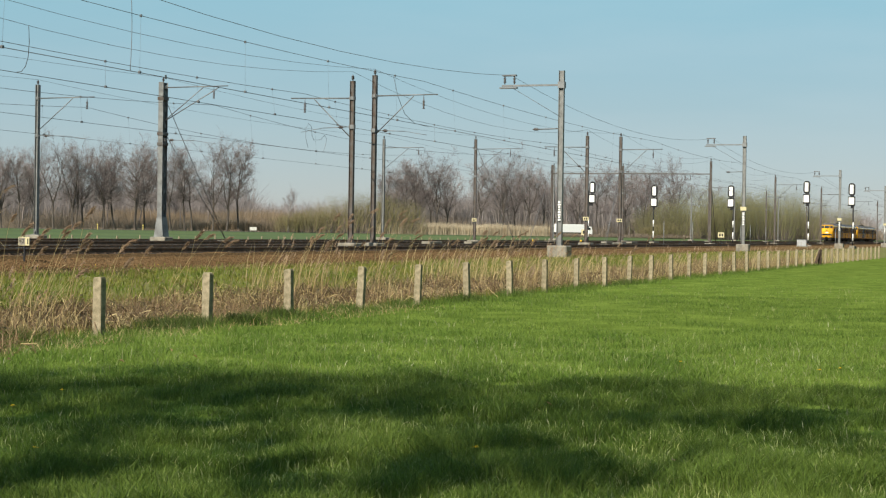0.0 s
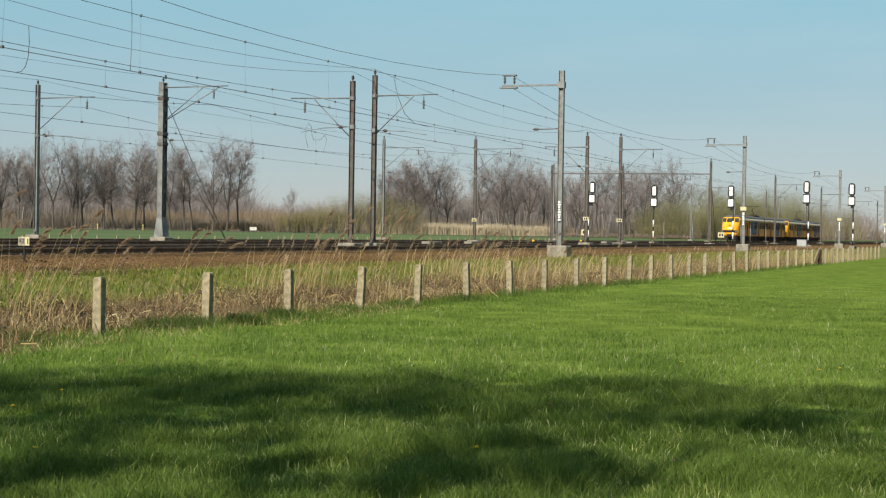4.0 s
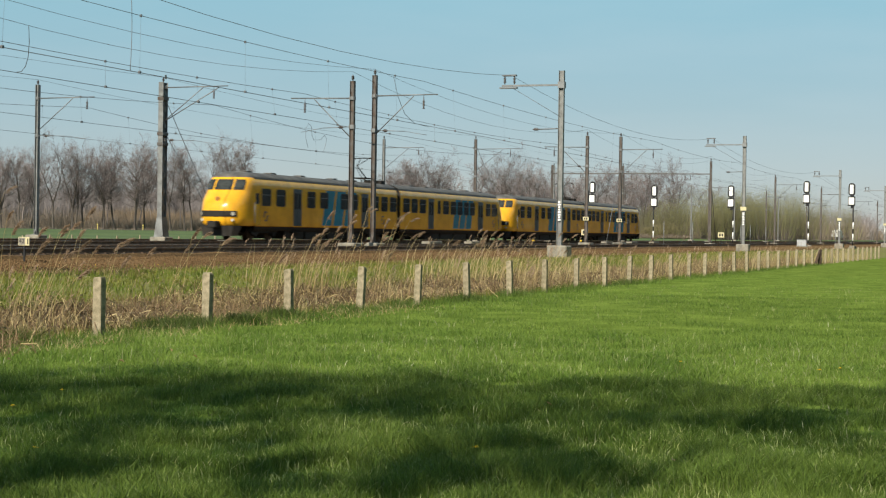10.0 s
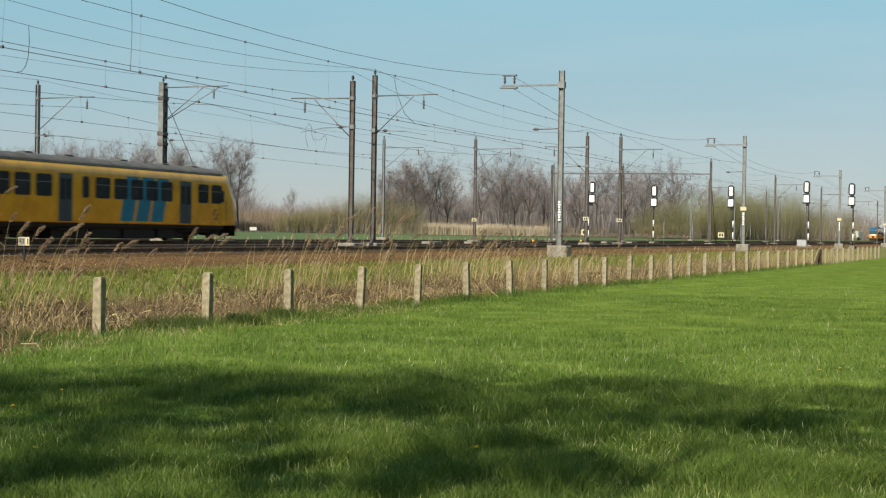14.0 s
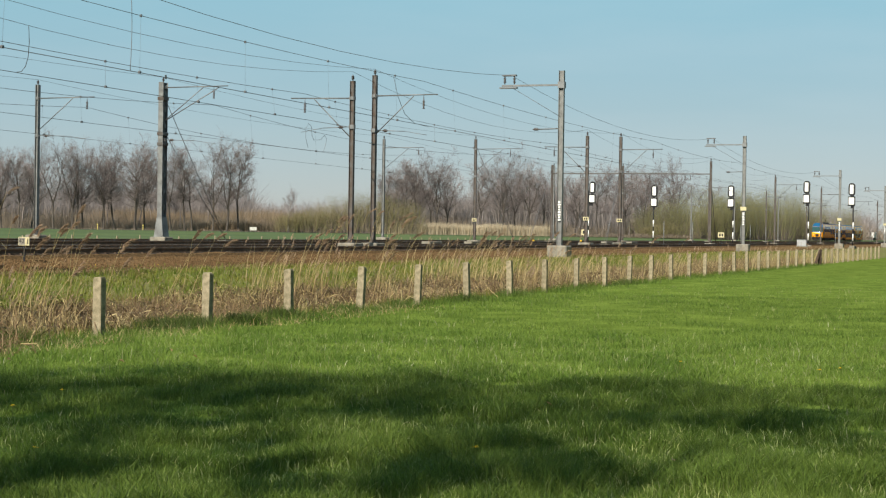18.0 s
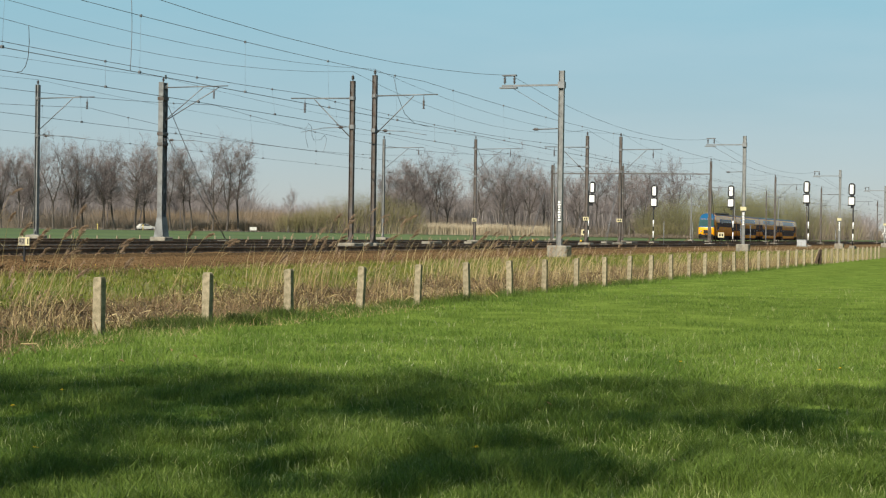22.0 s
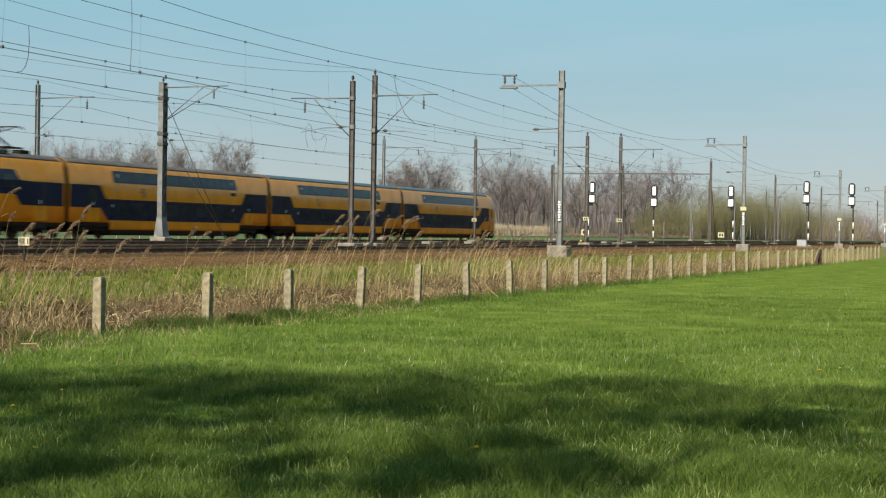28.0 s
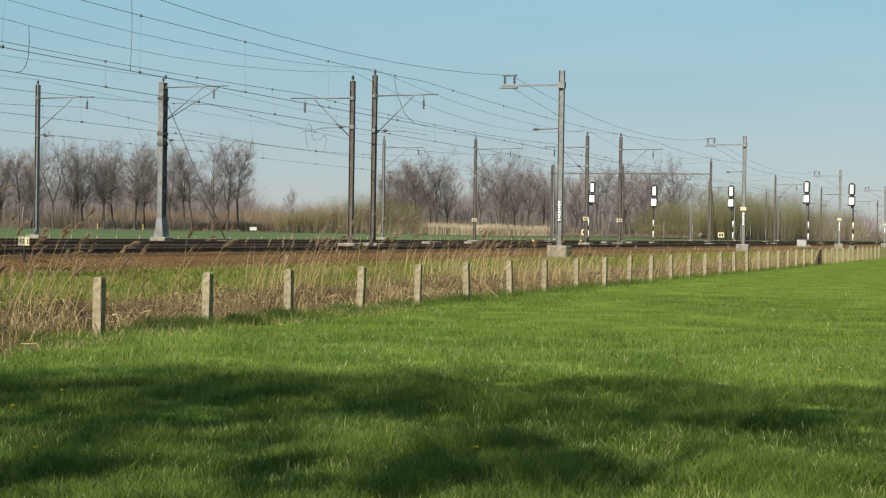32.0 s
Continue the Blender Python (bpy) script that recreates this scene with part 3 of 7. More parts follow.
def catenary(y, stations, mess_z, contact_z, sag, stagger=0.18):
    """Contact wires, the messenger that sags between the masts, and droppers."""
    t = thing("overhead_line", "dark contact wire hung from a sagging messenger wire by droppers", "wire", "overhead wires")
    c, m, d, k = Shape(), Shape(), Shape(), Shape()
    run = []
    for i, (a, b) in enumerate(zip(stations[:-1], stations[1:])):
        s0, s1 = (stagger, -stagger) if i % 2 else (-stagger, stagger)
        zc = RAIL + contact_z
        for off in (-0.03, 0.03):
            c.tube((a, y + s0 + off, zc), (b, y + s1 + off, zc), 0.008, n=4)
        n = 12
        pts = [(a + (b - a) * j / n, y, RAIL + mess_z - sag * 4 * (j / n) * (1 - j / n)) for j in range(n + 1)]
        run += pts if not run else pts[1:]
        for j in range(1, n, 2):
            u = j / n
            yy = y + s0 + (s1 - s0) * u
            d.tube(pts[j], (pts[j][0], yy, zc), 0.004, n=3)
            k.box(pts[j][0] - 0.05, pts[j][0] + 0.05, yy - 0.04, yy + 0.04, zc - 0.03, zc + 0.06)
            k.box(pts[j][0] - 0.04, pts[j][0] + 0.04, y - 0.03, y + 0.03, pts[j][2] - 0.05, pts[j][2] + 0.04)
    m.rod(run, 0.011, 4)
    part("contact_wire", c, M_WIRE, t)
    part("messenger_wire", m, M_WIRE, t)
    tagged(part("droppers", d, M_WIRE, t), kind="stuff")
    tagged(part("line_hardware", k, M_WIRE, t), kind="stuff")


AB_LEFT = [-18.0, 31.0, 76.3, 121.5, 171.0, 215.0, 262.0, 308.0, 355.0, 402.0, 520.0, 700.0]
AB_RIGHT = [-18.0, 31.0, 79.2, 132.0, 171.0, 215.0, 262.0, 308.0, 355.0, 402.0, 520.0, 700.0]
BCX = [-27.0, 30.0, 87.1, 144.6, 201.5, 258.0, 315.0, 372.0, 430.0, 560.0, 700.0]
catenary(29.35, AB_RIGHT, 8.25, 6.02, 0.28)
catenary(34.55, AB_LEFT, 7.45, 6.15, 0.3)
catenary(45.2, BCX, 7.85, 5.9, 0.9)
catenary(53.6, BCX, 7.8, 5.9, 0.9)
FEED = [-28.0, 26.0, 80.3, 134.5, 201.8, 262.0, 330.0]
wire_run("feeder_wire", "dark feeder wire on the arms of the verge masts", 25.1, 9.66, FEED, 1.15, 0.012)
wire_run("feeder_wire", "dark feeder wire along the mast heads", 32.0, RAIL + 8.5, AB_LEFT, 1.2, 0.010)
wire_run("earth_wire", "thin wire along the mast heads", 32.0, RAIL + 8.9, AB_RIGHT, 0.95, 0.010)
wire_run("earth_wire", "thin wire along the mast heads", BC, RAIL + 9.5, BCX, 0.5, 0.010)
wire_run("earth_wire", "thin wire along the mast heads", FAR, RAIL + 9.5, BCX, 0.5, 0.010)


# ---------------------------------------------------------------- signals
def plate(sh, x0, x1, y0, y1, z0, z1, r, n=5):
    """An upright plate across the track with rounded corners."""
    ring = []
    for cy, cz, a0 in ((y1 - r, z0 + r, -90), (y1 - r, z1 - r, 0), (y0 + r, z1 - r, 90), (y0 + r, z0 + r, 180)):
        for i in range(n + 1):
            a = radians(a0 + 90 * i / n)
            ring.append((cy + r * math.cos(a), cz + r * math.sin(a)))
    return sh.loft([[(x, y, z) for y, z in ring] for x in (x0, x1)])


def signal(y, top, shift=0.0):
    x = 213.0
    t = thing("railway_signal", "black railway signal with white panels on a striped post", "signal", "row of signals", at=pose(x, y, 0))
    post = Shape().tube((0, 0, 0.7), (0, 0, top - 1.2), 0.07, n=10)
    pp = part("post", post, M_BLACK, t, "post painted in black and white bands")
    for i in range(2):
        z = RAIL + 0.45 + i * 1.45
        part("white_band", Shape().tube((0, 0, z), (0, 0, z + 0.85), 0.074, n=10), M_WHITE, pp)
    hs = shift
    part("backplate", plate(Shape(), -0.12, -0.07, hs - 0.42, hs + 0.42, top - 1.62, top, 0.4), M_BLACK, t, "black rounded signal plate")
    part("upper_panel", Shape().box(-0.20, -0.12, hs - 0.20, hs + 0.24, top - 1.35, top - 0.22, 0.02), M_WHITE, t, "tall white panel")
    lo = Shape().box(-0.20, -0.05, hs - 0.43, hs + 0.43, top - 2.85, top - 1.66, 0.03)
    part("lower_plate", lo, M_BLACK, t)
    part("lower_panel", Shape().box(-0.25, -0.20, hs - 0.30, hs + 0.36, top - 2.68, top - 1.80, 0.02), M_WHITE, t, "square white panel")
    part("lamp_hood", Shape().lathe([(0.12, -0.35), (0.14, -0.1), (0.12, -0.07)], (0, hs, top - 1.62), 10, 'x'), M_BLACK, t)
    part("bracket", Shape().box(-0.06, 0.06, min(0, hs) - 0.08, max(0, hs) + 0.1, top - 3.15, top - 2.85), M_BLACK, t)
    part("footing", Shape().box(-0.4, 0.4, -0.4, 0.4, 0.3, 0.95, 0.03), M_FOUND, t)


for y, top, sh in ((55.8, 8.75, -0.5), (47.2, 8.35, -0.1), (36.95, 8.35, 0.28), (27.55, 8.95, 0.25), (22.1, 8.7, 0.2)):
    signal(y, top, sh)


# ---------------------------------------------------------------- field fence
def fence_posts():
    rnd = random.Random(8)
    meshes = []
    for k in range(4):
        sh = Shape()
        rings = []
        a, b = 0.080, 0.078
        for z in (-0.35, 0.2, 0.6, 0.93, 0.965):
            w = 1.0 if z < 0.95 else 0.8
            j = 0.004
            ring = [(-a * w + 0.012, -b * w), (a * w - 0.012, -b * w), (a * w, -b * w + 0.012), (a * w, b * w - 0.012), (a * w - 0.012, b * w), (-a * w + 0.012, b * w), (-a * w, b * w - 0.012), (-a * w, -b * w + 0.012)]
            rings.append([(x + rnd.uniform(-j, j), y + rnd.uniform(-j, j), z + (rnd.uniform(-0.01, 0.01) if z > 0.9 else 0)) for x, y in ring])
        sh.loft(rings)
        meshes.append(sh.mesh("fence_post", M_CONC))
    xs = [23.45 + 3.68 * i for i in range(38)]
    for i, x in enumerate(xs):
        ob = new("fence_post", meshes[i % 4])
        up = 1.0 + 0.0012 * (x - 23)
        lean = rnd.gauss(0, 1.6) + (9 if i in (16, 17) else 4 if i == 18 else 0)
        ob.matrix_basis = pose(x + rnd.uniform(-0.05, 0.05), FENCE_Y + rnd.uniform(-0.04, 0.04), 0.0, rnd.gauss(0, 0.8), -lean * 0.5, rnd.gauss(-0.5, 1.5))
        ob.scale = (1, 1, up)
        tagged(ob, "weathered square concrete fence post in the meadow edge", "fence post", "row of fence posts")
    M_TIMBER = material("old_timber", (0.07, 0.045, 0.032), 0.9, vary=0.3, scale=4, fine=30, bump=0.3)
    # far along, a dark timber brace leans on the row
    s = Shape().tube((0, 0, -0.2), (0.25, 0, 1.0), 0.13, 0.11, 8)
    s.tube((-0.9, 0.25, -0.2), (0.2, 0, 0.95), 0.10, 0.09, 8)
    ob = new("corner_post", s.mesh("corner_post", M_TIMBER))
    ob.matrix_basis = pose(114.7, FENCE_Y - 0.15, 0)
    tagged(ob, "dark timber corner post with a brace in the fence row", "fence post")


fence_posts()


# ---------------------------------------------------------------- trains
M_YEL = material("old_yellow_paint", (0.75, 0.375, 0.018), 0.24, vary=0.10, scale=0.8, fine=14, second=(0.62, 0.305, 0.016), spec=0.42, coat=0.3)
M_ROOF = material("train_roof_grey", (0.10, 0.092, 0.085), 0.65, vary=0.25, scale=1.2, fine=16, second=(0.07, 0.064, 0.06))
M_DOOR = material("door_grey_blue", (0.042, 0.06, 0.074), 0.35, vary=0.12, scale=2, fine=20)
M_STRIPE = material("light_blue_paint", (0.010, 0.19, 0.29), 0.25, vary=0.12, scale=1.5, fine=20, spec=0.5)
M_GLASS = material("dark_window", (0.034, 0.041, 0.046), 0.08, vary=0.3, scale=1.6, fine=7, spec=0.22)
M_SCREEN = material("windscreen_glass", (0.04, 0.044, 0.043), 0.10, vary=0.3, scale=2.0, fine=7, spec=0.12)
M_TOPLAMP = material("brown_lamp", (0.30, 0.13, 0.03), 0.3, vary=0.15, scale=6, fine=30, spec=0.5)
M_CABGLASS = material("cab_window", (0.03, 0.07, 0.07), 0.05, vary=0.15, scale=0.7, fine=6, spec=0.5)
M_RUBBER = material("window_rubber", (0.02, 0.02, 0.02), 0.7, vary=0.15, scale=3, fine=30)
M_UNDER = material("underframe_black", (0.012, 0.011, 0.010), 0.8, vary=0.3, scale=2, fine=20, second=(0.022, 0.018, 0.014))
M_WHEEL = material("wheel_steel", (0.09, 0.07, 0.055), 0.6, metal=0.5, vary=0.2, scale=3, fine=30)
M_LOGO = material("logo_dark", (0.05, 0.045, 0.05), 0.5, vary=0.1)
M_ORANGE_Y = material("new_yellow_paint", (0.86, 0.335, 0.006), 0.22, vary=0.08, scale=0.8, fine=14, second=(0.76, 0.295, 0.006), spec=0.3, coat=0.2)
M_BLUE = material("dark_blue_paint", (0.006, 0.015, 0.045), 0.25, vary=0.12, scale=0.8, fine=14, spec=0.2, coat=0.1)
M_CAPBLUE = material("cab_blue_paint", (0.010, 0.085, 0.19), 0.45, vary=0.08, scale=0.8, fine=14)
M_ROOFBLUE = material("roof_blue_grey", (0.06, 0.11, 0.14), 0.7, vary=0.2, scale=0.9, fine=12, second=(0.05, 0.09, 0.115))
M_LAMP = material("headlamp_glass", (0.42, 0.41, 0.36), 0.15, vary=0.05, spec=0.6)
M_RED = material("tail_red", (0.35, 0.02, 0.015), 0.3, vary=0.1)

OLD_SIDE = [(1.36, 0.88), (1.40, 0.95), (1.40, 3.30), (1.385, 3.48), (1.33, 3.62), (1.26, 3.72)]
OLD_ROOF = [(1.26, 3.72), (1.14, 3.86), (0.90, 4.00), (0.50, 4.11), (0.0, 4.15)]


def half_width(section, z):
    return float(np.interp(z, [p[1] for p in section], [p[0] for p in section]))


def mirror(section):
    return [(-w, z) for w, z in section] + [(w, z) for w, z in reversed(section) if w > 1e-6]


def skin(x0, x1, section):
    """A stretch of car side and roof between two places, both sides of one section."""
    sh = Shape()
    for s in (-1, 1):
        sh.loft([[(x, s * w, z) for w, z in section] for x in ((x0, x1) if s > 0 else (x1, x0))], False, True, False)
    n = len(section)
    sh.f.append((0, n, 2 * n, 3 * n))      # the inner floor holds both sides together
    sh.s.append(False)
    return sh


def side_panel(poly, section, s, lift, thick=0.006):
    """A thin panel on the side of a car; poly: corners (x, z)."""
    sh = Shape()
    a = [(x, s * (half_width(section, z) + lift), z) for x, z in poly]
    b = [(x, s * (half_width(section, z) + lift - thick), z) for x, z in poly]
    n = len(poly)
    sh.add(a + b, [tuple(range(n)) if s < 0 else tuple(reversed(range(n)))] + [(i, i + n, (i + 1) % n + n, (i + 1) % n) for i in range(n)])
    return sh


def round_rect(x0, x1, z0, z1, r=0.12, n=3):
    ring = []
    for cx, cz, a0 in ((x1 - r, z0 + r, -90), (x1 - r, z1 - r, 0), (x0 + r, z1 - r, 90), (x0 + r, z0 + r, 180)):
        for i in range(n + 1):
            a = radians(a0 + 90 * i / n)
            ring.append((cx + r * math.cos(a), cz + r * math.sin(a)))
    return ring


def car_window(owner, section, x0, x1, z0, z1, rail=True):
    for s in (-1, 1):
        fr = part("window_frame", side_panel(round_rect(x0 - 0.05, x1 + 0.05, z0 - 0.05, z1 + 0.05, 0.15), section, s, 0.012), M_RUBBER, owner)
        part("pane", side_panel(round_rect(x0, x1, z0, z1, 0.12), section, s, 0.016, 0.004), M_GLASS, fr)
        if rail:
            part("sash_bar", side_panel([(x0, z1 - 0.34), (x1, z1 - 0.34), (x1, z1 - 0.31), (x0, z1 - 0.31)], section, s, 0.020, 0.004), M_ARM, fr)


def car_door(owner, section, x0, x1, z0, z1, mat, glass=True):
    for s in (-1, 1):
        d = part("door", side_panel([(x0, z0), (x1, z0), (x1, z1), (x0, z1)], section, s, 0.010), mat, owner, "dark double-leaf passenger door")
        mid = (x0 + x1) / 2
        if glass:
            for a, b in ((x0 + 0.12, mid - 0.08), (mid + 0.08, x1 - 0.12)):
                part("door_pane", side_panel(round_rect(a, b, z1 - 1.25, z1 - 0.25, 0.08), section, s, 0.014, 0.004), M_GLASS, d)
        part("door_seam", side_panel([(mid - 0.015, z0), (mid + 0.015, z0), (mid + 0.015, z1), (mid - 0.015, z1)], section, s, 0.016, 0.004), M_RUBBER, d)
        part("step_board", Shape().box(x0 - 0.1, x1 + 0.1, s * 1.30 - 0.14, s * 1.30 + 0.14, z0 - 0.42, z0 - 0.36), M_UNDER, d)


def bogie(owner, x, r=0.46, base=2.5):
    fr = Shape()
    for s in (-1, 1):
        fr.box(x - base / 2 - 0.55, x + base / 2 + 0.55, s * 1.05 - 0.09, s * 1.05 + 0.09, 0.48, 0.72, 0.03)
        for dx in (-base / 2, base / 2):
            fr.box(x + dx - 0.2, x + dx + 0.2, s * 1.05 - 0.14, s * 1.05 + 0.14, 0.30, 0.62, 0.03)
            fr.tube((x + dx - 0.32, s * 1.08, 0.6), (x + dx - 0.32, s * 1.08, 0.92), 0.09, n=8)
    fr.box(x - 0.25, x + 0.25, -1.1, 1.1, 0.5, 0.9)
    b = part("bogie", fr, M_UNDER, owner, "black running bogie")
    for dx in (-base / 2, base / 2):
        w = Shape()
        for s in (-1, 1):
            w.lathe([(0.10, -0.07), (r - 0.05, -0.06), (r - 0.03, -0.05), (r, -0.045), (r, 0.06), (r - 0.06, 0.065), (0.10, 0.05)], (x + dx, s * 0.76, r), 20, 'y')
        w.tube((x + dx, -0.7, r), (x + dx, 0.7, r), 0.08, n=8)
        part("wheelset", w, M_WHEEL, b, "worn steel wheelset")


def pantograph(owner, x, roof_z, wire_z, flip=1):
    base = Shape()
    for y in (-0.45, 0.45):
        base.box(x - 0.9, x + 0.9, y - 0.05, y + 0.05, roof_z + 0.26, roof_z + 0.34)
    for dx in (-0.8, 0.8):
        base.box(x + dx - 0.05, x + dx + 0.05, -0.5, 0.5, roof_z + 0.26, roof_z + 0.34)
        for y in (-0.45, 0.45):
            insulator(base, (x + dx, y, roof_z - 0.03), 0.3)
    base.box(x + 0.9 * flip, x + 1.9 * flip, -0.3, 0.3, roof_z - 0.02, roof_z + 0.22, 0.03) if flip > 0 else base.box(x - 1.9, x - 0.9, -0.3, 0.3, roof_z - 0.02, roof_z + 0.22, 0.03)
    p = part("pantograph", base, M_UNDER, owner, "raised black single-arm pantograph")
    arm = Shape()
    knee = (x - 1.15 * flip, 0, roof_z + 0.3 + (wire_z - roof_z) * 0.48)
    arm.tube((x + 0.55 * flip, 0, roof_z + 0.32), knee, 0.05, n=6)
    arm.tube((x + 0.25 * flip, 0.2, roof_z + 0.36), (knee[0] + 0.1 * flip, 0.12, knee[2] - 0.1), 0.02, n=4)
    for y in (-0.28, 0.28):
        arm.tube(knee, (x + 0.15 * flip, y, wire_z - 0.12), 0.028, n=5)
    part("arm", arm, M_UNDER, p)
    head = Shape()
    for dx in (-0.2, 0.2):
        pts = [(x + 0.15 * flip + dx, y, wire_z - 0.03 - (0.16 if abs(y) > 0.85 else 0)) for y in (-0.95, -0.7, 0.7, 0.95)]
        head.rod(pts, 0.025, 5)
    for y in (-0.4, 0.4):
        head.tube((x + 0.15 * flip - 0.2, y, wire_z - 0.07), (x + 0.15 * flip + 0.2, y, wire_z - 0.07), 0.02, n=4)
    part("collector_head", head, M_UNDER, p)


def nose_point(th, z, xs, x_of, b_of, n=3.2):
    """A point on a rounded cab: th runs from -90 (near side) to 90."""
    a = abs(x_of(z) - xs)
    c, s = abs(math.cos(th)), math.sin(th)
    sg = 1 if x_of(z) > xs else -1
    return (xs + sg * a * c ** (2 / n), math.copysign(b_of(z) * abs(s) ** (2 / n), s), z)


def cab_shell(levels, xs, x_of, b_of, n=3.2, steps=24):
    sh = Shape()
    ths = [radians(-90 + 180 * i / steps) for i in range(steps + 1)]
    rings = [[nose_point(th, z, xs, x_of, b_of, n) for th in ths] for z in levels]
    if x_of(levels[0]) > xs:
        rings = [list(reversed(r)) for r in rings]
    sh.loft(rings, False, True, False)
    return sh


def cab_patch(t0, t1, za, zb, xs, x_of, b_of, lift=0.012, n=3.2, steps=6, rows=4):
    """A piece of glass or trim that follows the rounded cab."""
    sg = 1 if x_of(za) > xs else -1
    rings = []
    for i in range(rows + 1):
        z = za + (zb - za) * i / rows
        ring = []
        for j in range(steps + 1):
            p = Vector(nose_point(radians(t0 + (t1 - t0) * j / steps), z, xs, x_of, b_of, n))
            q = p - Vector((xs, 0, z))
            q.x += sg * 0.3
            ring.append(p + q.normalized() * lift + Vector((0, 0, 0.004)))
        rings.append(ring if sg < 0 else list(reversed(ring)))
    return Shape().loft(rings, False, True, False)


def logo(owner, section, x, z, mat, size=0.5):
    for s in (-1, 1):
        m = part("emblem", side_panel([(x - size * 0.55, z - size * 0.1), (x - size * 0.3, z - size * 0.1), (x - size * 0.1, z + size * 0.32), (x + size * 0.3, z + size * 0.32), (x + size * 0.12, z + size * 0.45), (x - size * 0.25, z + size * 0.45)], section, s, 0.008), mat, owner, "dark arrow-shaped emblem")
        part("emblem_half", side_panel([(x + size * 0.55, z + size * 0.1), (x + size * 0.3, z + size * 0.1), (x + size * 0.1, z - size * 0.32), (x - size * 0.3, z - size * 0.32), (x - size * 0.12, z - size * 0.45), (x + size * 0.25, z - size * 0.45)], section, s, 0.008), mat, m)


def old_unit():
    """A two-car yellow electric unit; x = 0 at the joint of the cars."""
    t = thing("electric_train", "old yellow two-car electric train with light blue stripes", "train", "coupled yellow trains")
    zs = [0.62, 0.9, 1.05, 1.4, 1.75, 2.05, 2.30, 2.50, 2.68, 2.82, 2.92, 3.0, 3.2, 3.4, 3.55, 3.66, 3.72]
    xr = [25.30, 25.58, 25.74, 25.80, 25.80, 25.74, 25.64, 25.48, 25.26, 25.08, 24.98, 24.92, 24.80, 24.66, 24.55, 24.46, 24.42]
    full = OLD_SIDE + OLD_ROOF[1:]
    for sg in (-1, 1):
        xs = sg * 23.4

        def x_of(z, sg=sg):
            return sg * float(np.interp(z, zs + [3.80, 3.92, 4.02, 4.11, 4.15], xr + [24.34, 24.16, 23.9, 23.6, 23.42]))

        def b_of(z):
            return max(half_width(full, z), 0.02) * (1.0 if z > 0.9 else 0.93)

        part("car_body", skin(sg * 0.32, xs, OLD_SIDE), M_YEL, t, "faded yellow steel car body")
        part("cab", cab_shell(zs[1:] + [3.76], xs, x_of, b_of), M_YEL, t, "bulging rounded yellow cab front")
        part("cab_roof", cab_shell([3.76, 3.80, 3.86, 3.92, 3.98, 4.02, 4.07, 4.11, 4.145], xs, x_of, b_of), M_ROOF, t)
        roof = part("roof", skin(sg * 0.32, xs, OLD_ROOF), M_ROOF, t, "dull grey arched roof")
        end = Shape()
        ring = [(0.32 * sg, w, z) for w, z in mirror(full)]
        end.add(ring, [tuple(range(len(ring)))])
        part("car_end", end, M_UNDER, t)
        part("gutter", skin(sg * 0.32, xs, [(1.262, 3.70), (1.30, 3.705), (1.30, 3.735), (1.25, 3.75)]), M_ROOF, roof)
        # cab windows, lamps and trim
        for a, b in ((-13, 13), (17, 52), (-52, -17)):
            w = part("windscreen", cab_patch(a, b, 3.00, 3.62, xs, x_of, b_of, 0.012), M_RUBBER, t)
            part("windscreen_pane", cab_patch(a + 1.5, b - 1.5, 3.04, 3.58, xs, x_of, b_of, 0.022), M_SCREEN, w)
        for a, b in ((56, 67), (-67, -56)):
            part("quarter_window", cab_patch(a, b, 3.08, 3.52, xs, x_of, b_of, 0.014), M_YEL if sg < 0 else M_GLASS, t)
        band = part("lamp_band", cab_patch(-46, 46, 1.42, 1.76, xs, x_of, b_of, 0.05), M_UNDER, t, "dark band with the lamps")
        for a in (-35, -20, 20, 35):
            part("headlamp", cab_patch(a - 4, a + 4, 1.49, 1.69, xs, x_of, b_of, 0.06), M_LAMP if abs(a) > 30 else M_UNDER, band)
        lamp = Shape().lathe([(0.13, -0.06), (0.15, 0.0), (0.12, 0.06)], (sg * 25.56, 0, 2.46), 12, 'x')
        part("top_lamp", lamp, M_TOPLAMP, t, "round brown lamp above the nose")
        for y in (-0.98, 0.98):
            part("tail_lamp", Shape().lathe([(0.08, -0.05), (0.10, 0.0), (0.07, 0.05)], (sg * 25.56, y, 1.22), 10, 'x'), M_LAMP, t, "small round pale lamp")
        part("nose_panel", cab_patch(-4, 4, 1.86, 2.2, xs, x_of, b_of, 0.006), M_YEL, t)
        val = Shape()
        val.loft([[(sg * 25.2, -1.15, 0.32), (sg * 25.55, -0.9, 0.30), (sg * 25.62, 0.9, 0.30), (sg * 25.2, 1.15, 0.32)], [(sg * 25.0, -1.3, 0.9), (sg * 25.6, -1.05, 0.9), (sg * 25.6, 1.05, 0.9), (sg * 25.0, 1.3, 0.9)]])
        part("snow_plough", val, M_UNDER, t)
        cp = Shape().box(sg * 25.96 - 0.38, sg * 25.96 + 0.38, -0.28, 0.28, 0.78, 1.16, 0.04)
        cp.box(sg * 25.4 - 0.3, sg * 25.4 + 0.3, -0.12, 0.12, 0.85, 1.08)
        part("coupler", cp, M_UNDER, t)
        part("cab_step", Shape().box(xs - 0.35, xs + 0.35, -1.42, -1.28, 0.4, 0.5), M_UNDER, t)
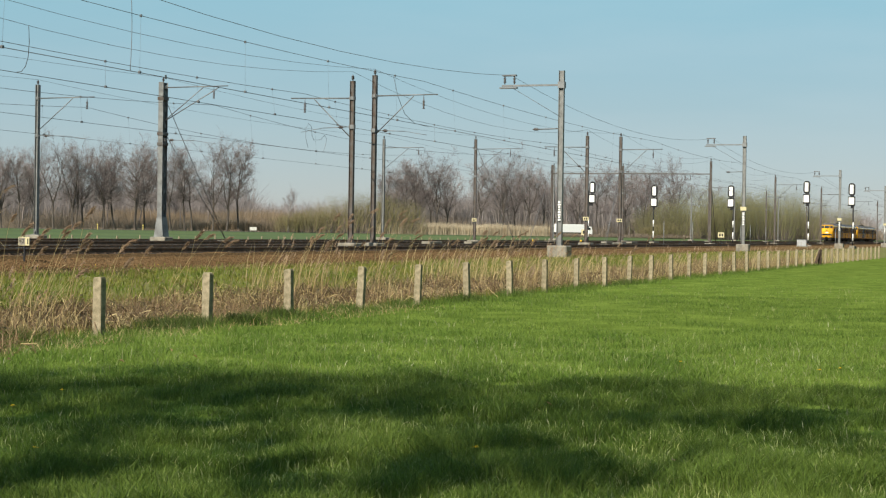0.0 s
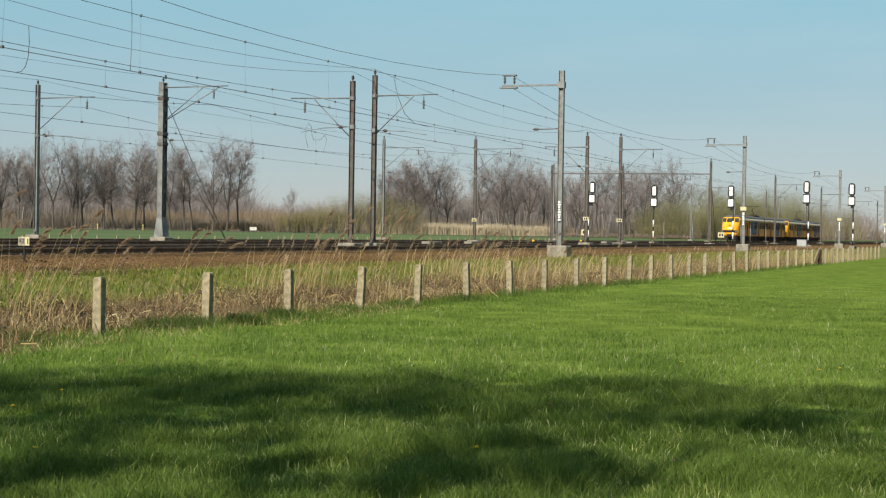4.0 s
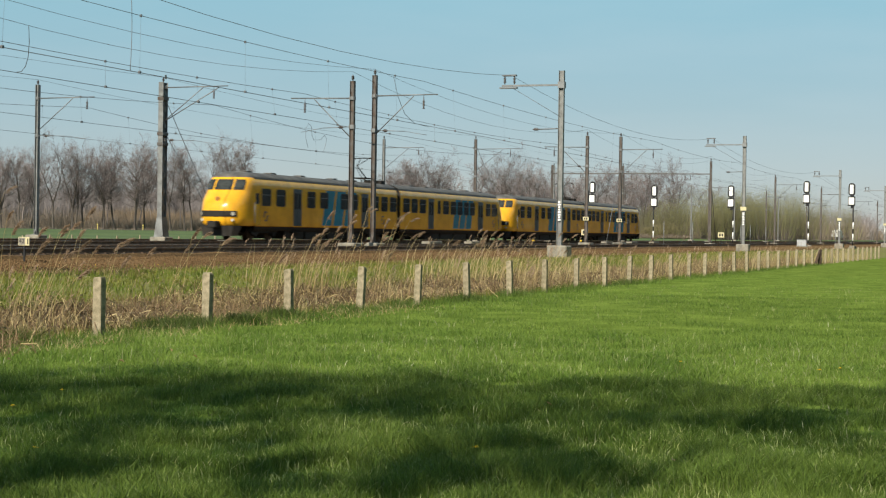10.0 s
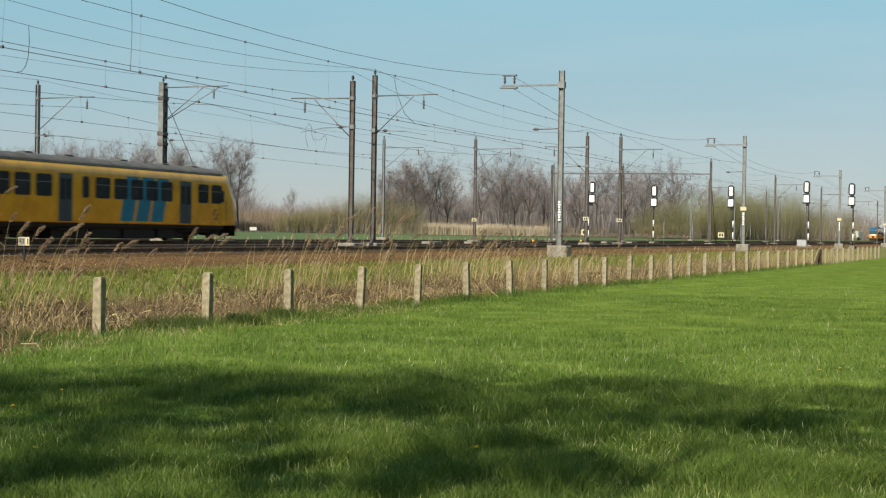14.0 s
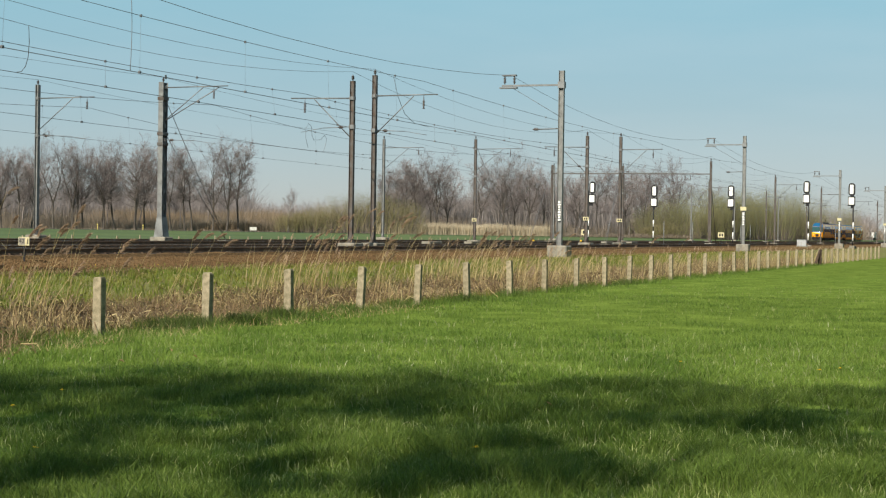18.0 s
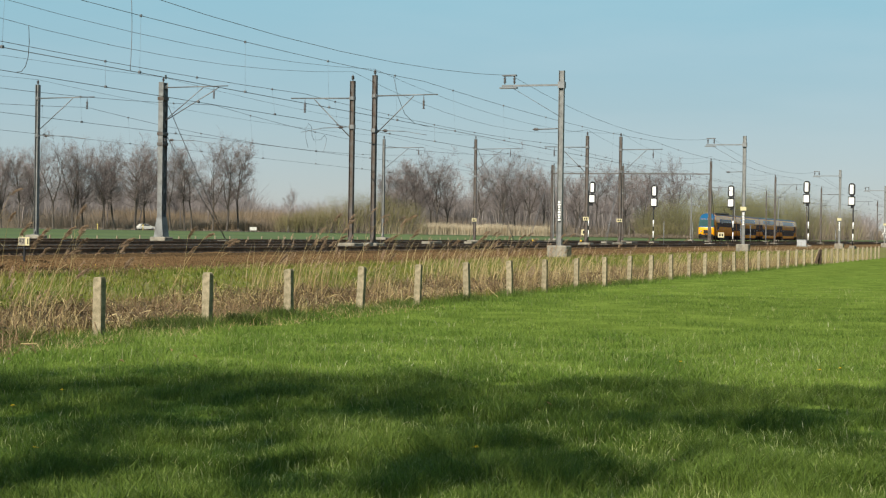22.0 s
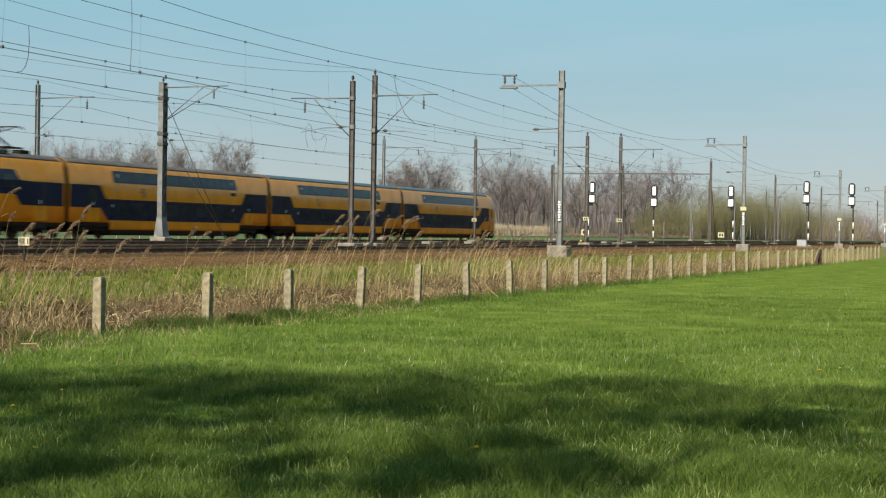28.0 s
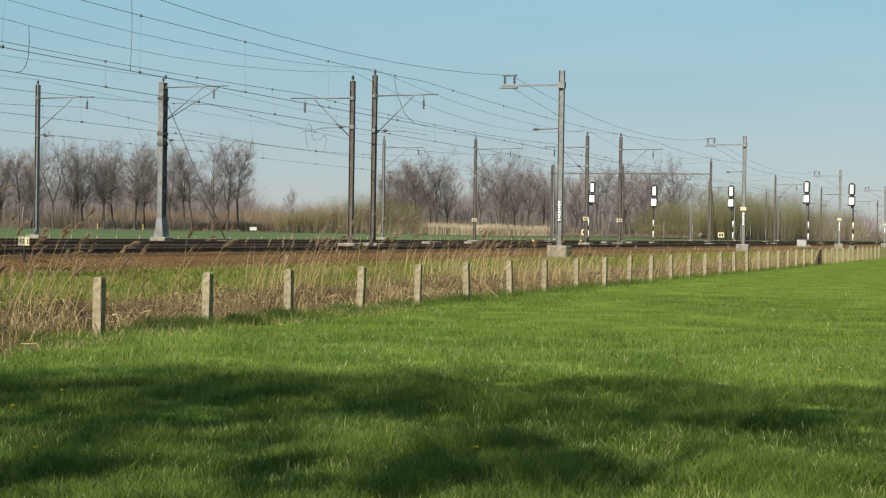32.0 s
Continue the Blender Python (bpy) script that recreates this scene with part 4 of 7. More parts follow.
        for s in (-1, 1):
            cd = part("cab_door", side_panel([(xs + sg * 0.05, 0.95), (xs - sg * 0.60, 0.95), (xs - sg * 0.60, 3.0), (xs + sg * 0.05, 3.0)][::(1 if sg < 0 else -1)], OLD_SIDE, s, 0.006), M_YEL, t)
            part("door_edge", side_panel([(xs - sg * 0.60 - 0.012, 0.95), (xs - sg * 0.60 + 0.012, 0.95), (xs - sg * 0.60 + 0.012, 3.0), (xs - sg * 0.60 - 0.012, 3.0)], OLD_SIDE, s, 0.010), M_UNDER, cd)
            part("handrail", Shape().tube((xs + sg * 0.15, s * 1.44, 1.1), (xs + sg * 0.15, s * 1.44, 2.3), 0.02, n=5), M_ARM, cd)
            part("cab_side_window", side_panel(round_rect(xs - 0.28 - sg * 0.27, xs + 0.2 - sg * 0.27, 2.2, 2.85, 0.08), OLD_SIDE, s, 0.012), M_GLASS, cd)
        # running gear and boxes under the floor
        bogie(t, sg * 21.6)
        bogie(t, sg * 3.6)
        for k, (a, b) in enumerate(((6.0, 9.2), (9.5, 12.3), (12.6, 15.8), (16.1, 18.9))):
            part("equipment_box", Shape().box(min(sg * a, sg * b), max(sg * a, sg * b), -1.22, 1.22, 0.13 + 0.03 * (k % 2), 0.9, 0.03), M_UNDER, t)
        part("sole_bar", skin(sg * 0.5, xs, [(1.20, 0.62), (1.32, 0.66), (1.34, 0.90)]), M_UNDER, t)
        for x in (5.5, 9.0, 14.2, 18.6, 22.0):
            part("roof_vent", Shape().box(sg * x - 0.35, sg * x + 0.35, -0.28, 0.28, 4.10, 4.22, 0.03), M_ROOF, t)
        for x in (4.0, 7.3, 11.5, 16.0, 20.2):
            part("roof_seam", skin(sg * x - 0.02, sg * x + 0.02, [(w + 0.008, z + 0.008) for w, z in OLD_ROOF]), M_UNDER, roof)
    bell = Shape()
    bell.box(-0.32, 0.32, -1.15, 1.15, 1.0, 3.85)
    part("gangway_bellows", bell, M_UNDER, t, "black rubber gangway between the cars")
    z0, z1 = 2.16, 3.10
    for a, b in ((-22.61, -21.3), (-20.59, -19.24), (-16.02, -14.73), (-14.0, -12.68), (-10.62, -9.27), (-8.98, -7.64), (-5.18, -3.85), (-3.41, -2.15), (-1.73, -0.43),
                 (0.91, 2.29), (2.61, 3.95), (4.33, 5.71), (9.53, 10.95), (11.28, 12.64), (12.95, 14.2), (14.5, 15.75), (16.05, 17.3), (20.21, 21.45), (21.75, 23.0)):
        car_window(t, OLD_SIDE, a + 0.05, b - 0.05, z0, z1)
    car_window(t, OLD_SIDE, 8.38, 8.93, z0, z1, False)
    for a, b in ((-18.07, -16.86), (-7.0, -5.82), (6.27, 7.47), (18.14, 19.44)):
        car_door(t, OLD_SIDE, a, b, 0.96, 3.24, M_DOOR)
    for a in (-13.64, -11.85, -10.06):
        for s in (-1, 1):
            part("blue_stripe", side_panel([(a, 1.02), (a + 1.5, 1.02), (a + 2.13, 3.29), (a + 0.63, 3.29)], OLD_SIDE, s, 0.005), M_STRIPE, t, "slanted light blue stripe")
    for a in (11.9, 13.45, 15.0):
        for s in (-1, 1):
            part("blue_stripe", side_panel([(a, 1.02), (a + 1.3, 1.02), (a + 1.93, 3.29), (a + 0.63, 3.29)], OLD_SIDE, s, 0.005), M_STRIPE, t, "slanted light blue stripe")
    for x in (-22.0, -3.0, 22.3):
        logo(t, OLD_SIDE, x, 1.5, M_LOGO, 0.66)
    pantograph(t, -3.4, 4.12, 5.88, 1)
    part("roof_box", Shape().box(-1.5, -0.7, -0.6, 0.6, 4.06, 4.34, 0.04), M_UNDER, t)
    return t


NEW_SIDE = [(1.34, 0.55), (1.40, 0.7), (1.40, 3.2), (1.38, 3.32), (1.27, 4.12), (1.19, 4.36)]
NEW_ROOF = [(1.19, 4.36), (1.05, 4.50), (0.80, 4.62), (0.40, 4.70), (0.0, 4.72)]


def from_z(section, z):
    return [(half_width(section, z), z)] + [p for p in section if p[1] > z + 0.01]


def deck_train():
    """The four-car double-deck set; x = 0 at the middle joint."""
    t = thing("double_deck_train", "yellow and dark blue four-car double-deck electric train", "train")
    ends = ((-48.4, -26.65, 'motor'), (-26.65, 0.0, 'mid'), (0.0, 26.75, 'mid'), (26.75, 53.3, 'tail'))
    full = NEW_SIDE + NEW_ROOF[1:]
    for x0, x1, kind in ends:
        a = x0 + 0.28 if kind != 'motor' else x0 + 2.6
        b = x1 - 0.28 if kind != 'tail' else x1 - 2.2
        roofm = M_ROOF if kind == 'motor' or x0 < -10 else M_ROOFBLUE
        if kind == 'motor':
            part("car_body", skin(a, b, from_z(NEW_SIDE, 0.92)), M_ORANGE_Y, t, "yellow motor car body")
        else:
            low0, low1 = x0 + 4.75, x1 - 4.75
            part("car_body", skin(a, low0, from_z(NEW_SIDE, 0.98)), M_ORANGE_Y, t, "yellow double-deck car body")
            part("car_body", skin(low1, b, from_z(NEW_SIDE, 0.98)), M_ORANGE_Y, t, "yellow double-deck car body")
            part("low_floor_body", skin(low0, low1, NEW_SIDE), M_ORANGE_Y, t, "yellow low-floor middle of the car")
            part("sole_bar", skin(low0 + 0.1, low1 - 0.1, [(1.15, 0.22), (1.30, 0.26), (1.335, 0.55)]), M_UNDER, t)
        part("roof", skin(a, b, NEW_ROOF), roofm, t, "grey arched roof")
        if kind == 'motor':
            r = Shape()
            r.box(x0 + 3.4, x1 - 5.2, -0.95, 0.95, 4.56, 4.84, 0.05)
            part("roof_cowling", r, M_ROOF, t, "long grey roof cowling")
            for i in range(7):
                part("roof_grille", Shape().box(x0 + 4.0 + i * 1.75, x0 + 5.3 + i * 1.75, -0.965, 0.965, 4.62, 4.72), M_UNDER, t)
        for xe, sg in ((x0, 1), (x1, -1)):
            if (kind == 'motor' and sg > 0) or (kind == 'tail' and sg < 0):
                continue
            ring = [(xe + sg * 0.28, w, z) for w, z in mirror(from_z(full, 0.98))]
            part("car_end", Shape().add(ring, [tuple(range(len(ring)))]), M_UNDER, t)
            part("end_rim", skin(xe + sg * 0.20, xe + sg * 0.34, [(w + 0.012, z + 0.004) for w, z in from_z(full, 1.0)]), M_ORANGE_Y, t)
        # blue livery, window bands and doors
        for s in (-1, 1):
            if kind == 'motor':
                poly = [(-45.55, 1.80), (-44.5, 1.80), (-43.3, 2.45), (-31.8, 2.42), (-31.2, 1.84), (-26.95, 1.84), (-26.95, 3.16), (-30.4, 3.16), (-31.3, 3.2), (-31.3, 3.2), (-43.3, 3.2), (-43.5, 3.1), (-45.55, 3.1)]
                body = part("blue_band", side_panel(poly, NEW_SIDE, s, 0.005), M_BLUE, t, "dark blue livery band")
                part("blue_band", side_panel([(-43.3, 3.2), (-31.3, 3.2), (-31.38, 3.32), (-31.75, 3.75), (-42.9, 3.78), (-43.2, 3.32)], NEW_SIDE, s, 0.005), M_BLUE, t)
                for i in range(7):
                    xw = -42.3 + i * 1.56
                    p = part("window", side_panel(round_rect(xw, xw + 1.2, 2.78, 3.18, 0.06), NEW_SIDE, s, 0.012), M_GLASS, body)
                    part("window_top", side_panel([(xw, 3.18), (xw + 1.2, 3.18), (xw + 1.2, 3.32), (xw, 3.32)], NEW_SIDE, s, 0.012), M_GLASS, body)
                    part("window_top", side_panel([(xw, 3.32), (xw + 1.2, 3.32), (xw + 1.2, 3.48), (xw, 3.48)], NEW_SIDE, s, 0.012), M_GLASS, body)
                for xd in (-44.75, -29.35):
                    dl = part("door", side_panel([(xd - 0.65, 1.02), (xd + 0.65, 1.02), (xd + 0.65, 1.82), (xd - 0.65, 1.82)], NEW_SIDE, s, 0.007), M_ORANGE_Y, t, "door with a blue upper part")
                    part("door_seam", side_panel([(xd - 0.015, 1.02), (xd + 0.015, 1.02), (xd + 0.015, 3.1), (xd - 0.015, 3.1)], NEW_SIDE, s, 0.010), M_RUBBER, dl)
                    part("door_sticker", side_panel([(xd - 0.05, 1.95), (xd + 0.05, 1.95), (xd + 0.05, 2.15), (xd - 0.05, 2.15)], NEW_SIDE, s, 0.012), M_WHITE, dl)
                    part("step_board", Shape().box(xd - 0.6, xd + 0.6, s * 1.3 - 0.14, s * 1.3 + 0.14, 0.6, 0.9), M_UNDER, dl)
                for xm in (-40.2, -38.9, -34.6, -33.7):
                    part("hatch", side_panel([(xm - 0.2, 1.2), (xm + 0.2, 1.2), (xm + 0.2, 1.6), (xm - 0.2, 1.6)], NEW_SIDE, s, 0.005), M_ORANGE_Y, t)
                for xm in (-41.4, -35.4):
                    part("class_mark", side_panel([(xm - 0.04, 3.0), (xm + 0.04, 3.0), (xm + 0.04, 3.16), (xm - 0.04, 3.16)], NEW_SIDE, s, 0.014), M_WHITE, t)
            else:
                l0, l1 = x0 + 4.55, x1 - 4.75
                if kind == 'tail':
                    l1 = x1 - 5.7
                left = part("blue_band", side_panel([(a, 1.84), (l0 - 0.9, 1.84), (l0 - 0.1, 1.12), (l0 + 0.1, 1.12), (l0 + 0.1, 2.38), (l0 - 0.25, 2.38), (l0 - 0.9, 3.16), (a, 3.16)], NEW_SIDE, s, 0.005), M_BLUE, t, "dark blue livery band")
                mid = part("lower_window_band", side_panel([(l0 + 0.1, 1.12), (l1 - 0.1, 1.12), (l1 - 0.1, 2.38), (l0 + 0.1, 2.38)], NEW_SIDE, s, 0.005), M_BLUE, t, "dark blue band with the lower windows")
                if kind == 'mid':
                    part("blue_band", side_panel([(l1 - 0.1, 1.12), (l1 + 0.1, 1.12), (l1 + 0.9, 1.84), (b, 1.84), (b, 3.16), (l1 + 0.9, 3.16), (l1 + 0.25, 2.38), (l1 - 0.1, 2.38)], NEW_SIDE, s, 0.005), M_BLUE, t)
                else:
                    part("blue_band", side_panel([(l1 - 0.1, 1.12), (x1 - 5.6, 1.12), (x1 - 4.1, 1.88), (x1 - 2.3, 1.88), (x1 - 2.3, 3.18), (x1 - 4.6, 3.18), (x1 - 5.5, 2.38), (l1 - 0.1, 2.38)], NEW_SIDE, s, 0.004), M_BLUE, t)
                u0, u1 = x0 + 5.2, (x1 - 5.1 if kind == 'mid' else x1 - 5.6)
                up = part("upper_window_band", side_panel([(u0, 3.36), (u1 - 0.05, 3.36), (u1, 3.5), (u1 - 0.15, 4.0), (u1 - 0.3, 4.08), (u0 - 0.15, 4.08)], NEW_SIDE, s, 0.005), M_BLUE, t, "dark blue band with the upper windows")
                n = 8
                step = (u1 - u0 - 0.5) / n
                for i in range(n):
                    xw = u0 + 0.25 + i * step
                    part("upper_window", side_panel(round_rect(xw, xw + step - 0.12, 3.46, 4.02, 0.06), NEW_SIDE, s, 0.010), M_GLASS, up)
                step = (l1 - l0 - 1.2) / n
                for i in range(n):
                    xw = l0 + 0.8 + i * step
                    part("lower_window", side_panel(round_rect(xw, xw + step - 0.25, 1.45, 2.2, 0.08), NEW_SIDE, s, 0.010), M_GLASS, mid)
                doors = (x0 + 2.85, x1 - 3.3) if kind == 'mid' else (x0 + 2.85, x1 - 3.55)
                for xd in doors:
                    dl = part("door", side_panel([(xd - 0.65, 1.04), (xd + 0.65, 1.04), (xd + 0.65, 1.82), (xd - 0.65, 1.82)], NEW_SIDE, s, 0.007), M_ORANGE_Y, t, "door with a blue upper part")
                    part("door_seam", side_panel([(xd - 0.015, 1.04), (xd + 0.015, 1.04), (xd + 0.015, 3.1), (xd - 0.015, 3.1)], NEW_SIDE, s, 0.010), M_RUBBER, dl)
                    part("door_sticker", side_panel([(xd - 0.05, 1.98), (xd + 0.05, 1.98), (xd + 0.05, 2.16), (xd - 0.05, 2.16)], NEW_SIDE, s, 0.012), M_WHITE, dl)
                    part("door_pane", side_panel(round_rect(xd - 0.5, xd + 0.5, 2.2, 3.0, 0.08), NEW_SIDE, s, 0.008), M_GLASS, dl)
                for xm, zm in ((l0 + 0.5, 2.0), (l1 - 1.0, 2.0), (u0 + 0.5, 3.8), (u1 - 0.8, 3.8)):
                    part("class_mark", side_panel([(xm - 0.04, zm - 0.10), (xm + 0.04, zm - 0.10), (xm + 0.04, zm + 0.10), (xm - 0.04, zm + 0.10)], NEW_SIDE, s, 0.014), M_WHITE, t)
                part("display", side_panel(round_rect(u1 - 1.0, u1 - 0.25, 2.95, 3.18, 0.05), NEW_SIDE, s, 0.008), M_GLASS, t)
        logo(t, NEW_SIDE, x0 + (8.7 if kind != 'motor' else 9.0), 2.85 if kind != 'motor' else 2.1, M_LOGO, 0.6)
        # running gear
        bogie(t, x0 + (3.3 if kind != 'motor' else 3.6))
        bogie(t, x1 - 3.3)
        if kind == 'motor':
            part("equipment_box", Shape().box(x0 + 6.3, x0 + 10.0, -1.22, 1.22, 0.16, 0.92, 0.03), M_UNDER, t)
            part("equipment_box", Shape().box(x0 + 10.4, x1 - 6.0, -1.22, 1.22, 0.18, 0.92, 0.03), M_UNDER, t)
            part("sole_bar", skin(x0 + 1.0, x1 - 0.5, [(1.25, 0.66), (1.34, 0.70), (1.36, 0.92)]), M_UNDER, t)
        else:
            for q0, q1 in ((x0 + 0.4, x0 + 4.75), (x1 - 4.75, x1 - 0.4)):
                part("sole_bar", skin(q0, q1, [(1.25, 0.70), (1.34, 0.74), (1.36, 0.98)]), M_UNDER, t)
    for xj in (-26.65, 0.0, 26.75):
        part("gangway_bellows", Shape().box(xj - 0.28, xj + 0.28, -1.1, 1.1, 1.0, 4.0), M_UNDER, t, "black rubber gangway between the cars")
    # cab fronts
    for xs, xe, sg in ((-45.8, -48.4, -1), (51.1, 53.3, 1)):
        zz = [0.92, 1.05, 1.9, 2.25, 2.35, 3.0, 3.62, 3.72, 4.2, 4.55, 4.72]
        xx = [0.10, 0.0, 0.0, 0.05, 0.10, 0.42, 0.75, 0.80, 1.35, 1.9, 2.45] if sg < 0 else [0.05, 0.0, 0.02, 0.05, 0.06, 0.12, 0.22, 0.28, 1.0, 1.65, 2.15]

        def x_of(z, xe=xe, sg=sg, zz=zz, xx=xx):
            return xe - sg * float(np.interp(z, zz, xx))

        def b_of(z):
            return max(half_width(full, max(z, 0.7)), 0.05)

        part("cab", cab_shell([0.92, 1.05, 1.5, 1.9, 2.25, 2.35, 2.7, 3.0, 3.3, 3.62, 3.72], xs, x_of, b_of, 9.0), M_ORANGE_Y, t, "flat yellow cab front with a slanting windscreen")
        part("cab_cap", cab_shell([3.72, 4.0, 4.2, 4.36, 4.55, 4.65, 4.71], xs, x_of, b_of, 9.0), M_ORANGE_Y, t)
        if sg < 0:
            part("cab_brow", cab_patch(-56, 56, 3.66, 4.69, xs, x_of, b_of, 0.014, 9.0, 14, 8), M_CAPBLUE, t, "bright blue brow above the windscreen")
        w = part("windscreen", cab_patch(-56, 56, 2.32, 3.66, xs, x_of, b_of, 0.012, 9.0, 10), M_CAPBLUE, t)
        part("windscreen_pane", cab_patch(-53, 53, 2.45, 3.62, xs, x_of, b_of, 0.02, 9.0, 10), M_CABGLASS, w)
        for y in (-0.85, 0.85):
            h = Shape().lathe([(0.17, -0.05), (0.18, 0.0), (0.14, 0.05)], (xe, y, 1.62), 14, 'x')
            hl = part("headlamp_rim", h, M_UNDER, t)
            part("headlamp", Shape().lathe([(0.11, -0.07), (0.12, 0.0), (0.11, 0.07)], (xe, y, 1.62), 12, 'x'), M_LAMP if sg < 0 else M_RED, hl)
        part("coupling_recess", Shape().box(xe - 0.03, xe + 0.03, -0.42, 0.42, 1.2, 1.85, 0.01), M_UNDER, t)
        bp = Shape().box(xe - sg * 0.05 - 0.12, xe - sg * 0.05 + 0.12, -1.25, 1.25, 0.55, 1.1, 0.05)
        part("bumper_beam", bp, M_UNDER, t)
        for y in (-0.9, 0.9):
            part("buffer", Shape().lathe([(0.1, -0.3), (0.1, 0.2), (0.24, 0.22), (0.24, 0.28)], (xe, y, 1.02), 12, 'x') if sg > 0 else Shape().lathe([(0.24, -0.28), (0.24, -0.22), (0.1, -0.2), (0.1, 0.3)], (xe, y, 1.02), 12, 'x'), M_UNDER, t)
        pl = Shape()
        pl.loft([[(xe, -1.1, 0.2), (xe + sg * 0.2, 0, 0.2), (xe, 1.1, 0.2), (xe - sg * 0.5, 0, 0.2)], [(xe - sg * 0.1, -1.25, 0.6), (xe + sg * 0.05, 0, 0.6), (xe - sg * 0.1, 1.25, 0.6), (xe - sg * 0.6, 0, 0.6)]])
        part("snow_plough", pl, M_UNDER, t)
        part("coupler", Shape().box(xe - 0.45, xe + 0.45, -0.15, 0.15, 0.85, 1.15, 0.03), M_UNDER, t)
        for s in (-1, 1):
            part("cab_handrail", Shape().tube((xs + sg * 0.5, s * 1.43, 1.1), (xs + sg * 0.5, s * 1.43, 2.4), 0.03, n=6), M_LAMP, t)
            part("cab_side_window", side_panel(round_rect(xs + (0.7 if sg > 0 else -0.2) - 0.13, xs + (0.7 if sg > 0 else -0.2) + 0.13, 2.15, 3.15, 0.06), NEW_SIDE, s, 0.01), M_GLASS, t)
    pantograph(t, -30.6, 4.70, 6.18, 1)
    return t


unit_a = old_unit()
unit_b = copy_thing(unit_a, pose(0, TRACKS[2], RAIL))
double_decker = deck_train()


# ---------------------------------------------------------------- trees
def limb_points(rnd, start, direction, length, n, bend, up):
    pts = [Vector(start)]
    d = Vector(direction).normalized()
    for i in range(n):
        d = (d + Vector((rnd.gauss(0, bend), rnd.gauss(0, bend), rnd.gauss(0, bend) * 0.6 + up))).normalized()
        pts.append(pts[-1] + d * (length / n))
    return pts, d


def bare_tree_meshes(seed, h, twig_w=0.03, spread=0.26, fork=0.36, dense=1.0, leaf=None, leaf_n=0, leaf_s=0.12):
    """Trunk and crown of a leafless tree: the trunk forks into steep limbs that fan out, branch again and end in fine twigs."""
    rnd = random.Random(seed)
    trunk, crown = Shape(), Shape()
    tv, lv = [], []

    def jitter(s):
        return Vector((rnd.gauss(0, s), rnd.gauss(0, s), rnd.gauss(0, s) * 0.7))

    def ribbon(a, b, w0, w1):
        s = (b - a).cross(Vector((rnd.gauss(0, 1), rnd.gauss(0, 1), rnd.gauss(0, 1)))).normalized()
        tv.extend((a - s * w0, a + s * w0, b + s * w1, b - s * w1))

    def along(pts, u):
        k = min(len(pts) - 2, int(u * (len(pts) - 1)))
        return pts[k].lerp(pts[k + 1], u * (len(pts) - 1) - k), (pts[k + 1] - pts[k]).normalized()

    def aside(d, angle):
        """A direction that leaves d by an angle, most often outwards and upwards."""
        o = d.orthogonal().normalized()
        o.rotate(Matrix.Rotation(rnd.uniform(0, 6.283), 3, d))
        out = d * math.cos(angle) + o * math.sin(angle)
        out.z += 0.03
        return out.normalized()

    pts, d = limb_points(rnd, (0, 0, -0.3), (0, 0, 1), h * 0.74, 8, 0.05, 0.10)
    r0 = h * 0.0125
    for i in range(8):
        trunk.tube(pts[i], pts[i + 1], r0 * (1 - i / 9) * (1.35 if i == 0 else 1), r0 * (1 - (i + 1) / 9), 7, False)
    n_limb = int(12 * dense)
    for i in range(n_limb):
        u = (fork + (0.72 - fork) * (i + rnd.random() * 0.7) / n_limb) / 0.74
        p, d = along(pts, min(u, 0.99))
        a = i * 2.4 + rnd.uniform(-0.5, 0.5)
        lean = math.tan(radians(rnd.uniform(26, 46))) * spread / 0.22
        L = h * (0.50 - 0.24 * u) * rnd.uniform(0.8, 1.15)
        lp = [p]
        dv = Vector((math.cos(a) * lean, math.sin(a) * lean, 0.9)).normalized()
        for j in range(6):
            dv = (dv + jitter(0.10) + Vector((0, 0, 0.07))).normalized()
            lp.append(lp[-1] + dv * L / 6)
        rl = r0 * (0.52 - 0.30 * u)
        for j in range(6):
            crown.tube(lp[j], lp[j + 1], rl * (1 - j / 7), rl * (1 - (j + 1) / 7), 4, False)
        for m in range(int(9 * dense)):
            q = 0.25 + 0.75 * (m + rnd.random()) / int(9 * dense)
            b0, bd = along(lp, min(q, 0.99))
            bd = aside(bd, radians(rnd.uniform(22, 52)))
            bl = h * rnd.uniform(0.10, 0.17) * (1.15 - 0.4 * q)
            b1 = b0 + (bd + jitter(0.1)) * bl * 0.5
            b2 = b1 + (bd + jitter(0.15) + Vector((0, 0, 0.15))).normalized() * bl * 0.5
            w = rl * 0.22 + twig_w * 0.3
            ribbon(b0, b1, w, w * 0.7)
            ribbon(b1, b2, w * 0.7, twig_w * 0.35)
            for _ in range(int(9 * dense)):
                f = rnd.random()
                c0 = b0.lerp(b1, 0.3 + 0.7 * f * 2) if f < 0.35 else b1.lerp(b2, (f - 0.35) / 0.65)
                cd = aside(bd, radians(rnd.uniform(20, 68)))
                c1 = c0 + cd * h * rnd.uniform(0.035, 0.075)
                ribbon(c0, c1, twig_w * 0.42, twig_w * 0.2)
                for _ in range(2):
                    e0 = c0.lerp(c1, rnd.uniform(0.3, 1))
                    ribbon(e0, e0 + aside(cd, radians(rnd.uniform(15, 50))) * h * rnd.uniform(0.02, 0.045), twig_w * 0.28, twig_w * 0.12)
                for _ in range(leaf_n):
                    lv.append(c0.lerp(c1, rnd.random()) + Vector((rnd.gauss(0, 0.12), rnd.gauss(0, 0.12), rnd.gauss(0, 0.12))))
    # the crown ends at the tree's full height
    top = sorted(v.z for v in tv)[int(len(tv) * 0.975)]
    up = h / top
